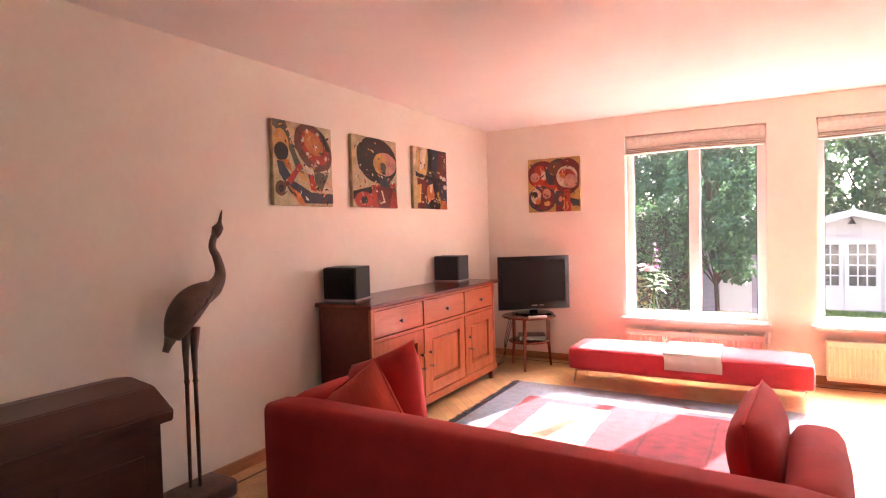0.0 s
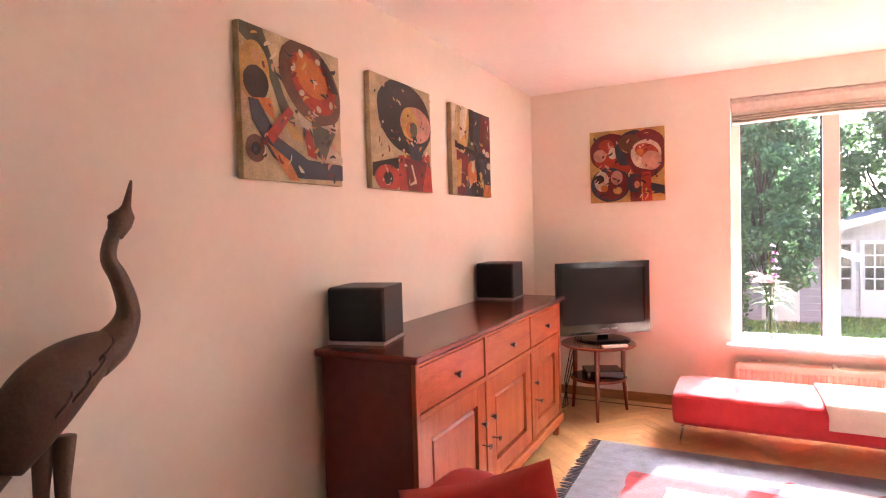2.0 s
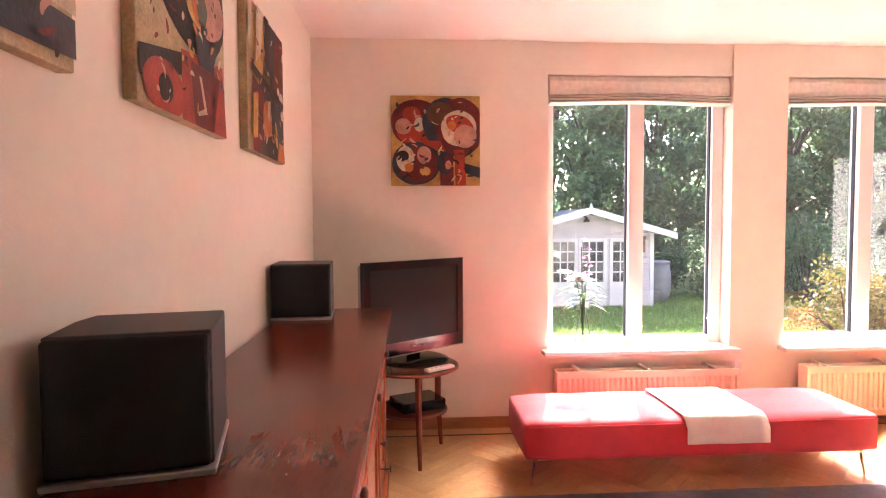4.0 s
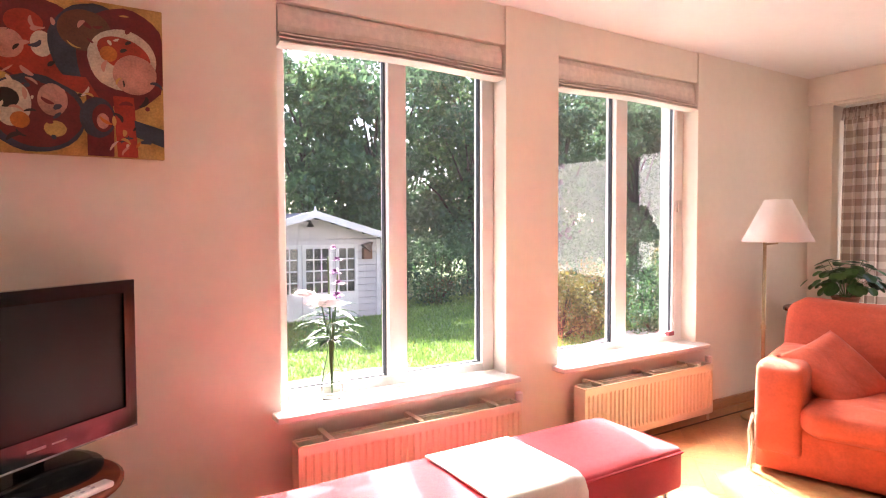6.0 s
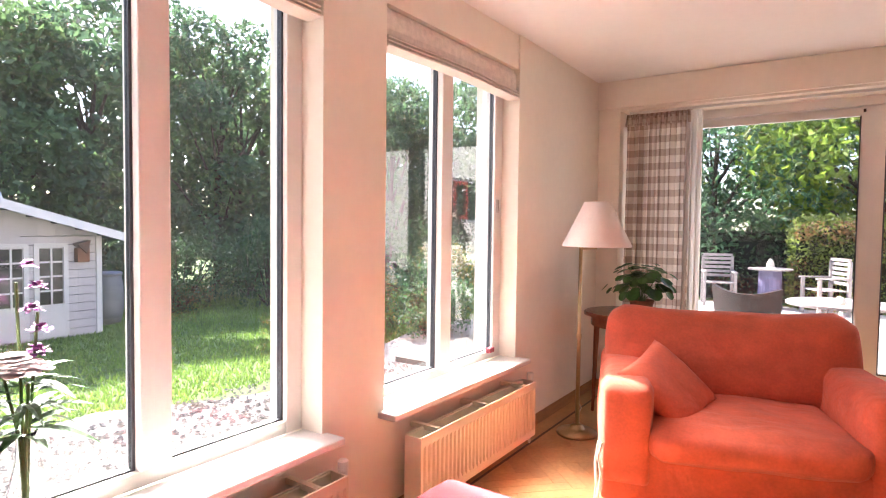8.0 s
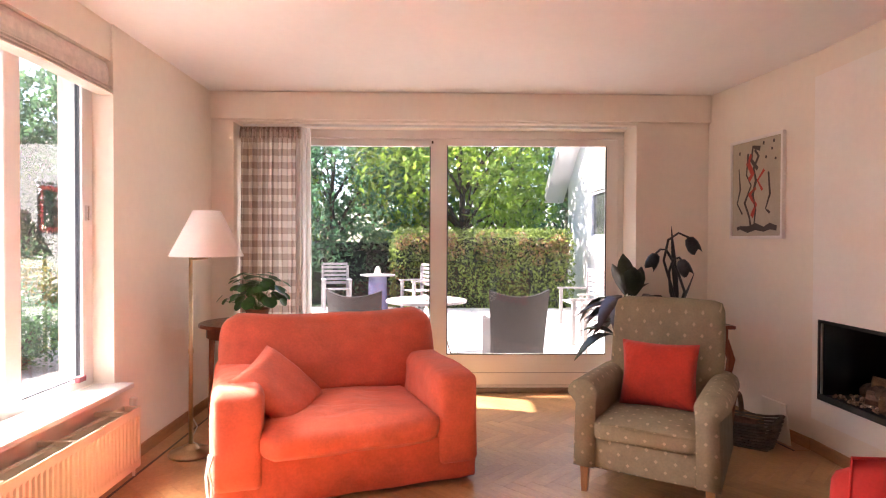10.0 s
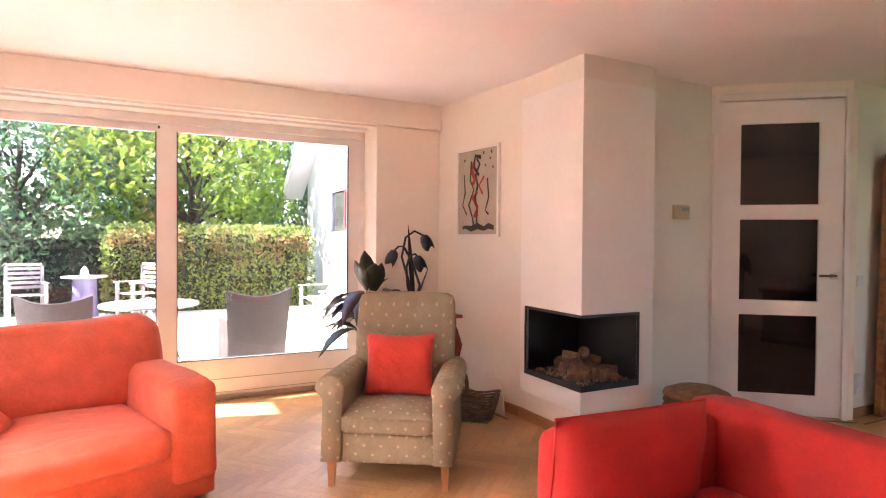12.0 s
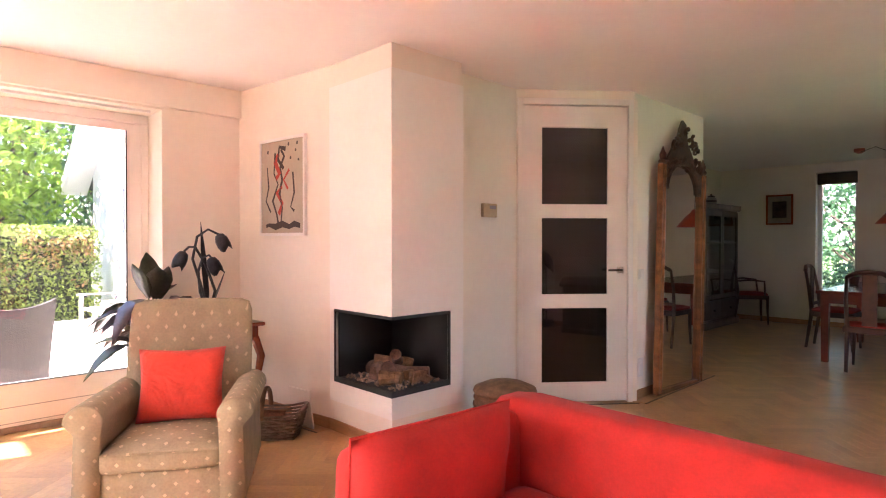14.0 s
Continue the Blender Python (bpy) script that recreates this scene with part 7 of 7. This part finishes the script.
LAV = mat("lavender_board", (0.36, 0.33, 0.41), 0.7, vary=0.08, scale=5, stretch=(1, 1, 6))
summer_house(pose(-1.0, 13.6, -0.33), 2.0, 1.8, 1.15, 1.5, "pale lavender garden shed with a panelled door", ((-0.02, 0.52, False),), LAV)
tree(-0.95, 12.3, -0.3, 3.6, 0.66, 0.04, 36, 13000, 0.1, APPLE, "apple tree with a low leafy crown", 3, 0.24)


def shrub(name, x, y, z, r, h, count, size, m, label, seed, category="bush"):
    rnd = random.Random(seed)
    t = thing(name, pose(x, y, z), label, category, "garden shrubs")
    bm = bmesh.new()
    cs, rs = [], []
    for k in range(14):
        a = rnd.uniform(0, 6.28)
        q = r * rnd.uniform(0.1, 0.75)
        c = Vector((q * math.cos(a), q * math.sin(a), h * rnd.uniform(0.12, 0.8)))
        tube(bm, [(0, 0, -0.05), tuple(c * 0.5), tuple(c)], [0.02, 0.014, 0.004], 5)
        cs.append(c)
        rs.append(r * rnd.uniform(0.3, 0.5))
    part("branches", bm, BARKM, t)
    leaves("foliage", cs, rs, count, size, m, t, seed, 0.9, 0.2)
    return t


for k, (x, y, r, h, m) in enumerate(((4.4, 15.6, 1.1, 1.5, BUSH), (5.8, 14.8, 1.2, 1.7, BUSH), (7.4, 14.6, 1.3, 1.6, BUSH), (3.7, 16.8, 0.9, 1.2, BUSH), (9, 13.5, 1.4, 1.8, BUSH), (6.6, 16.5, 1.3, 2.2, APPLE))):
    shrub("shrub", x, y, -0.34, r, h, 2600, 0.09, m, "loose grey-green garden shrub", 20 + k)
for k, (x, y, r, h, m) in enumerate(((3.6, 10.9, 0.8, 1.05, BUSH_BROWN), (4.7, 11.6, 0.9, 1.2, BUSH_BROWN), (4.9, 10.3, 0.7, 0.85, BUSH), (5.9, 11.0, 0.9, 1.1, BUSH), (7.2, 11.5, 1.0, 1.3, BUSH_BROWN))):
    shrub("shrub", x, y, -0.28, r, h, 3200, 0.06, m, "brownish flowering shrub beside the gravel", 40 + k)
shrub("shrub", -2.3, 9.9, -0.27, 0.7, 1.0, 1800, 0.07, BUSH_BROWN, "tall dry grass and shrub by the window", 60)
# ivy-clad hedge, to the north-west
t = thing("ivy_hedge", pose(-2.6, 12.0, -0.3), "tall clipped ivy hedge beside the garden shed", "hedge")
# near-black slab that stands for the shade deep between the ivy leaves
part("core", rbox(-1.1, 1.2, -0.3, 0.3, 0, 1.9, 0.1), mat("ivy_inner_shade", (0.02, 0.03, 0.012), 0.9), t)
cs = [(x, -0.25, z) for x in np.arange(-1.0, 1.25, 0.22) for z in np.arange(0.15, 2.0, 0.22)] + [(1.2, y, z) for y in (-0.1, 0.2) for z in np.arange(0.15, 2.0, 0.22)]
leaves("foliage", cs, [0.2] * len(cs), 8500, 0.085, BUSH, t, 5)
# tall woods, to the north
k = 0
for x in np.arange(-14, 22, 2.3):
    for row in range(2):
        k += 1
        rnd = random.Random(100 + k)
        tree(x + rnd.uniform(-0.7, 0.7), 19.0 + 3.4 * row + rnd.uniform(-0.6, 0.9), -0.4, rnd.uniform(5.6, 7.3) + 1.6 * row, rnd.uniform(1.5, 2.1), 0.13, 20, 6500, 0.2, WOODS if k % 3 else WOODS2, "tall dense deciduous tree at the garden's end", 200 + k, 0.1)

# ---- terrace and east garden ----
def paver(bm):
    box(bm, -0.245, 0.245, -0.245, 0.245, -0.04, 0)


PAVE = mat("pale_paving", (0.66, 0.62, 0.57), 0.9, vary=0.15, scale=7, rand=0.12, bump=0.5, bscale=60)
terrace = tagged(part("terrace", boxes((3.25, 11.0, 2.0, 9.6, -0.24, -0.15)), mat("sand_joint", (0.25, 0.22, 0.18), 0.95, vary=0.2, scale=20)), "paved terrace outside the garden door", "terrace", kind="structure")

# hedge
t = thing("hedge", pose(11.0, 4.38, -0.25), "clipped beech hedge with brown-tinged top", "hedge")
# dark filler block: the hedge's inner shade as a colour
part("core", rbox(-0.3, 0.3, -1.85, 1.85, 0, 1.62, 0.08), mat("beech_inner_shade", (0.02, 0.028, 0.01), 0.9), t)
cs = [(-0.28, y, z) for y in np.arange(-1.85, 1.9, 0.2) for z in np.arange(0.1, 1.7, 0.2)] + [(x, 1.85, z) for x in (-0.1, 0.2) for z in np.arange(0.1, 1.7, 0.2)] + [(x, y, 1.66) for x in (-0.1, 0.15) for y in np.arange(-1.85, 1.9, 0.2)]
leaves("foliage", cs, [0.17] * len(cs), 19000, 0.075, HEDGE, t, 7)
rb = random.Random(12)
cs = [(-0.33, rb.uniform(-1.8, 1.8), 1.66 - abs(rb.gauss(0, 0.4))) for k in range(60)]
leaves("brown_foliage", cs, [0.15] * len(cs), 2600, 0.07, HEDGE_BROWN, t, 8)
t = thing("hedge", pose(12.6, 8.3, -0.25), "dark lower hedge behind the garden table", "hedge")
# dark filler block, painted as the shade behind the far leaves
part("core", rbox(-0.3, 0.3, -2.3, 5, 0, 1.5, 0.1), mat("far_hedge_inner_shade", (0.015, 0.02, 0.01), 0.9), t)
cs = [(-0.3, y, z) for y in np.arange(-2.3, 5, 0.3) for z in np.arange(0.1, 1.7, 0.3)]
leaves("foliage", cs, [0.28] * len(cs), 6000, 0.1, WOODS, t, 17)
tree(14.2, 4.6, -0.3, 5.6, 2.6, 0.16, 24, 8500, 0.21, MAGNOLIA, "broad magnolia tree with large light green leaves", 71, 0.3)
tree(13.6, 8.0, -0.3, 5.0, 2.3, 0.12, 22, 9000, 0.15, APPLE, "light leafy garden tree behind the terrace", 72, 0.15)
tree(14.5, 11.2, -0.3, 6.0, 2.4, 0.13, 22, 8000, 0.17, MAGNOLIA, "light leafy garden tree behind the terrace", 73, 0.15)
for k, (x, y) in enumerate(((19, 2.5), (19.5, 6), (18.5, 9.5), (18, 13), (21, 0), (17.5, 16))):
    tree(x, y, -0.4, 8.5, 2.4, 0.16, 20, 6000, 0.24, WOODS, "tall dark tree behind the garden", 80 + k, 0.1)

# house wing
t = thing("house_wing", pose(0, 0, 0), "white rendered wing of the house with red casements", "house")
RENDER_W = mat("white_render", (0.78, 0.76, 0.72), 0.9, vary=0.04, scale=4, bump=0.5, bscale=90)
bm = bmesh.new()
box(bm, 4.0, 9.1, 1.7, 2.0, -0.3, 2.75)
box(bm, 10.9, 12.9, 1.7, 2.0, -0.3, 2.75)
box(bm, 9.1, 10.9, 1.7, 2.0, -0.3, 1.37)
box(bm, 9.1, 10.9, 1.7, 2.0, 2.37, 2.75)
box(bm, 12.6, 12.9, -3.0, 1.7, -0.3, 2.75)
part("wall", bm, RENDER_W, t)
bm = bmesh.new()
f0 = [bm.verts.new((x, 1.998, z)) for x, z in ((4.0, 2.75), (12.9, 2.75), (8.4, 5.9), (4.0, 2.85))]
f1 = [bm.verts.new((x, 1.7, z)) for x, z in ((4.0, 2.75), (12.9, 2.75), (8.4, 5.9), (4.0, 2.85))]
bm.faces.new(f0)
bm.faces.new(f1[::-1])
for k in range(4):
    bm.faces.new((f0[k], f1[k], f1[(k + 1) % 4], f0[(k + 1) % 4]))
bmesh.ops.recalc_face_normals(bm, faces=bm.faces[:])
part("gable", bm, RENDER_W, t)
RED_FRAME = mat("red_paint", (0.42, 0.03, 0.04), 0.4, vary=0.05)
GREY_FRAME = mat("grey_frame", (0.32, 0.33, 0.36), 0.5)
w = part("window", boxes((9.1, 10.9, 1.9, 1.97, 1.372, 1.44), (9.1, 10.9, 1.9, 1.97, 2.30, 2.368), (9.1, 9.17, 1.9, 1.97, 1.44, 2.30), (10.83, 10.9, 1.9, 1.97, 1.44, 2.30), (9.76, 9.83, 1.9, 1.97, 1.44, 2.30)), GREY_FRAME, t)
part("red_casement", boxes((9.17, 9.76, 1.93, 2.02, 1.44, 1.52), (9.17, 9.76, 1.93, 2.02, 2.22, 2.30), (9.17, 9.25, 1.93, 2.02, 1.52, 2.22), (9.68, 9.76, 1.93, 2.02, 1.52, 2.22)), RED_FRAME, w)
part("pane", boxes((9.17, 10.83, 1.92, 1.926, 1.44, 2.30)), DARKPANE, w)
for s, x1, z1 in ((1, 13.45, 2.42), (-1, 3.4, 2.45)):
    bm = bmesh.new()
    pr = [(8.4, 5.95), (x1, z1), (x1, z1 + 0.16), (8.4, 6.12)]
    r0 = [bm.verts.new((x, 2.45, z)) for x, z in pr]
    r1 = [bm.verts.new((x, -3.0, z)) for x, z in pr]
    bm.faces.new(r0)
    bm.faces.new(r1[::-1])
    for k in range(4):
        bm.faces.new((r0[k], r1[k], r1[(k + 1) % 4], r0[(k + 1) % 4]))
    bmesh.ops.recalc_face_normals(bm, faces=bm.faces[:])
    part("roof", bm, mat("dark_slate", (0.06, 0.065, 0.08), 0.7, vary=0.25, scale=6), t)
    bm = bmesh.new()
    pr = [(8.4, 5.85), (x1 + 0.02 * s, z1 - 0.12), (x1 + 0.02 * s, z1 + 0.18), (8.4, 6.15)]
    r0 = [bm.verts.new((x, 2.49, z)) for x, z in pr]
    r1 = [bm.verts.new((x, 2.452, z)) for x, z in pr]
    bm.faces.new(r0)
    bm.faces.new(r1[::-1])
    for k in range(4):
        bm.faces.new((r0[k], r1[k], r1[(k + 1) % 4], r0[(k + 1) % 4]))
    bmesh.ops.recalc_face_normals(bm, faces=bm.faces[:])
    part("bargeboard", bm, SHED_TRIM, t)
    bm = bmesh.new()
    pr = [(8.4, 5.83), (x1, z1 - 0.12), (x1, z1 - 0.02), (8.4, 5.93)]
    r0 = [bm.verts.new((x, 2.45, z)) for x, z in pr]
    r1 = [bm.verts.new((x, 2.002, z)) for x, z in pr]
    bm.faces.new(r0)
    bm.faces.new(r1[::-1])
    for k in range(4):
        bm.faces.new((r0[k], r1[k], r1[(k + 1) % 4], r0[(k + 1) % 4]))
    bmesh.ops.recalc_face_normals(bm, faces=bm.faces[:])
    part("soffit", bm, SHED_TRIM, t)

# garden furniture
TEAK = mat("weathered_teak", (0.31, 0.28, 0.27), 0.85, vary=0.12, scale=6, stretch=(5, 5, 1))


def garden_chair(m, w, label, name="garden_chair"):
    t = thing(name, m, label, "chair", "teak garden seats")
    for x in (-w / 2, w / 2):
        part("front_leg", boxes((x - 0.025, x + 0.025, -0.25, -0.2, 0, 0.62)), TEAK, t)
        part("back_leg", boxes((x - 0.025, x + 0.025, 0.22, 0.27, 0, 0.92)), TEAK, t)
        part("armrest", boxes((x - 0.035, x + 0.035, -0.28, 0.27, 0.62, 0.645)), TEAK, t)
    for k in range(5):
        part("seat_slat", boxes((-w / 2, w / 2, -0.22 + 0.09 * k, -0.15 + 0.09 * k, 0.42, 0.44)), TEAK, t)
    for k in range(5):
        part("back_slat", boxes((-w / 2 + 0.026, w / 2 - 0.026, 0.235, 0.255, 0.52 + 0.082 * k, 0.572 + 0.082 * k)), TEAK, t)
    part("top_rail", boxes((-w / 2, w / 2, 0.225, 0.265, 0.92, 0.97)), TEAK, t)
    return t


garden_chair(pose(10.1, 5.75, -0.15, 0, 0, -150), 0.52, "weathered grey teak garden armchair with slatted back")
garden_chair(pose(10.4, 7.45, -0.15, 0, 0, -75), 0.52, "weathered grey teak garden armchair with slatted back")
garden_chair(pose(7.6, 3.0, -0.15, 0, 0, 180), 1.35, "long white slatted garden bench by the wall", "garden_bench")
garden_chair(pose(5.9, 3.3, -0.15, 0, 0, 180), 0.6, "white slatted garden armchair by the wall")
t = thing("bistro_table", pose(10.5, 6.6, -0.15), "small round grey garden table with a blue base", "table")
part("tabletop", lathe(bmesh.new(), [(0.36, 0.70), (0.37, 0.705), (0.37, 0.73), (0.36, 0.735)], 28), TEAK, t)
part("pedestal", lathe(bmesh.new(), [(0.22, 0), (0.2, 0.2), (0.19, 0.69)], 20), mat("blue_drum", (0.13, 0.12, 0.22), 0.6), t)
t = thing("table_ornament", pose(10.5, 6.6, 0.585), "white folded napkin ornament on the table", "ornament")
part("cloth_cone", lathe(bmesh.new(), [(0.1, 0), (0.07, 0.03), (0.06, 0.1), (0.02, 0.17)], 9), LINEN, t)
RATTAN = mat("brown_rattan", (0.03, 0.022, 0.02), 0.7, vary=0.4, scale=40, bump=1.0, bscale=120)


def wicker_chair(m, label):
    t = thing("wicker_chair", m, label, "chair", "wicker terrace chairs")
    bm = bmesh.new()
    n = 14
    g = []
    for i in range(n + 1):
        u = -1 + 2 * i / n
        row = []
        for k in range(9):
            v = k / 8
            top = 0.86 + 0.07 * u * u
            row.append(bm.verts.new((0.29 * u * (0.85 + 0.22 * v), 0.26 + 0.06 * v - 0.1 * u * u * (1 - v * 0.3), 0.04 + (top - 0.04) * v)))
        g.append(row)
    for i in range(n):
        for k in range(8):
            bm.faces.new((g[i][k], g[i + 1][k], g[i + 1][k + 1], g[i][k + 1]))
    ob = part("woven_back", bm, RATTAN, t)
    ob.modifiers.new("thickness", "SOLIDIFY").thickness = 0.03
    part("seat", rbox(-0.26, 0.26, -0.27, 0.2, 0.36, 0.42, 0.02), RATTAN, t)
    for s in (-1, 1):
        part("side_panel", rbox(s * 0.27 - 0.02, s * 0.27 + 0.02, -0.28, 0.2, 0.03, 0.6, 0.015), RATTAN, t)
    part("front_panel", rbox(-0.25, 0.25, -0.28, -0.26, 0.03, 0.36, 0.008), RATTAN, t)
    for x in (-0.24, 0.24):
        for y in (-0.24, 0.22):
            part("foot", boxes((x - 0.02, x + 0.02, y - 0.02, y + 0.02, 0, 0.04)), CHROME, t)
    return t


wicker_chair(pose(4.55, 4.6, -0.15, 0, 0, 95), "dark brown wicker terrace chair seen from behind")
wicker_chair(pose(4.5, 6.2, -0.15, 0, 0, 70), "dark brown wicker terrace chair at the round table")
t = thing("terrace_table", pose(5.6, 5.55, -0.15), "round pale terrace table with a glass bowl", "table")
part("tabletop", lathe(bmesh.new(), [(0.5, 0.66), (0.51, 0.665), (0.51, 0.69), (0.5, 0.695)], 32), TEAK, t)
for k in range(3):
    a = 2.1 * k
    part("leg", tube(bmesh.new(), [(0.12 * math.cos(a), 0.12 * math.sin(a), 0.66), (0.36 * math.cos(a), 0.36 * math.sin(a), 0)], 0.016, 6), CHROME, t)
t = thing("shell_ornament", pose(5.6, 5.55, 0.545), "row of white shells on the terrace table", "ornament")
for k in range(6):
    part("shell", lathe(bmesh.new(), [(0.03, 0), (0.035, 0.02), (0.015, 0.045)], 8, -0.2 + 0.08 * k, 0.02 * (k % 2)), LINEN, t)
# beyond the dining window
t = thing("brick_pillar", pose(0.33, -6.6, -0.25), "red brick garden pillar beyond the dining window", "pillar")
part("pillar", rbox(-0.22, 0.22, -0.22, 0.22, 0, 2.6, 0.02), mat("red_brick", (0.30, 0.12, 0.07), 0.9, vary=0.35, scale=12, bump=0.8, bscale=25), t)
shrub("shrub", 0.75, -6.4, -0.25, 0.55, 1.25, 2200, 0.08, APPLE, "green shrub outside the dining window", 91)
tree(0.9, -9.6, -0.3, 4.6, 1.7, 0.12, 24, 9000, 0.14, APPLE, "leafy tree outside the dining window", 92, 0.2)
tree(-2.0, -8.6, -0.3, 5.0, 2.0, 0.12, 24, 9000, 0.16, WOODS2, "leafy tree outside the dining window", 93, 0.15)

# ---- paving stones and parquet blocks ----
first = None
for i in range(15):
    for j in range(14):
        x, y = 3.55 + 0.5 * i, 2.4 + 0.5 * j
        if x > 10.9 or len(terrace.children) >= 290:
            continue
        if first is None:
            bm = bmesh.new()
            paver(bm)
            first = part("paver", bm, PAVE, terrace)
            ob = first
        else:
            ob = new("paver", first.data)
            ob.parent = terrace
        ob.location = (x, y, -0.145 + 0.003 * noise.noise(Vector((x, y, 0))))

FLOOR_J = FLOOR.copy()
nt = FLOOR_J.node_tree
oi = [n for n in nt.nodes if n.type == "OBJECT_INFO"][0]
ge = nt.nodes.new("ShaderNodeNewGeometry")
mr = [n for n in nt.nodes if n.type == "MAP_RANGE"][0]
nt.links.new(ge.outputs["Random Per Island"], mr.inputs[0])
floor = bpy.data.objects["floor"]
PW, PN = 0.075, 5
PL = PW * PN


def block(bm, m):
    gp = 0.0006
    top = [m @ Vector(p) for p in ((gp, gp, 0), (PL - gp, gp, 0), (PL - gp, PW - gp, 0), (gp, PW - gp, 0))]
    hi = [bm.verts.new(p) for p in top]
    lo = [bm.verts.new(p - Vector((0, 0, 0.011))) for p in top]
    bm.faces.new(hi)
    for k in range(4):
        bm.faces.new((lo[k], lo[(k + 1) % 4], hi[(k + 1) % 4], hi[k]))


bm = bmesh.new()
block(bm, Matrix())
first = part("parquet_block", bm, FLOOR, floor)
first.location.z = -5
used = False
near = []
rest = bmesh.new()
turn = pose(0, 1.2, 0, 0, 0, 45)
count = 0
for i in range(-130, 131):
    for j in range(-130, 131):
        d = (i - j) % (2 * PN)
        if d == 0:
            m = turn @ pose(i * PW, j * PW, 0)
        elif d == 2 * PN - 1:
            m = turn @ pose((i + 1) * PW, j * PW, 0, 0, 0, 90)
        else:
            continue
        c = m @ Vector((PL / 2, PW / 2, 0))
        if not (WX - 0.05 < c.x < 3.2 and FARY < c.y < NY + 0.05):
            continue
        if c.x > 2.3 and c.y < -0.4:
            continue
        if count < 298 and -0.2 < c.x < 2.75 and 3.4 < c.y < 7.0:
            count += 1
            if not used:
                ob, used = first, True
            else:
                ob = new("parquet_block", first.data)
                ob.parent = floor
            ob.matrix_basis = m
        else:
            block(rest, m)
tagged(part("parquet_field", rest, FLOOR_J, floor, "oak herringbone parquet blocks"), kind="stuff")


def border(p, q, w=0.11):
    """Straight oak border and a dark inlay line along a wall; the room lies to the left of the way from p to q."""
    p, q = Vector((*p, 0)), Vector((*q, 0))
    d = q - p
    m = Matrix.Translation(p) @ pose(0, 0, 0, 0, 0, math.degrees(math.atan2(d.y, d.x)))
    for nm, y0, y1, mt in (("border_board", 0.0, w, FLOOR), ("inlay_strip", w, w + 0.012, INLAY)):
        ob = part(nm, boxes((0, d.length, y0, y1, -0.01, 0.0035)), mt, floor)
        ob.matrix_basis = m


border((WX, NY), (WX, FARY))
border((EX, NY), (WX + 0.12, NY))
border((1.77, 3.157), (EX, 3.29))
border((1.11, 2.56), (1.11, 3.15))
border((0.69, -0.3), (0.69, 1.06))
border((0.66, 1.05), (1.25, 1.78), 0.05)
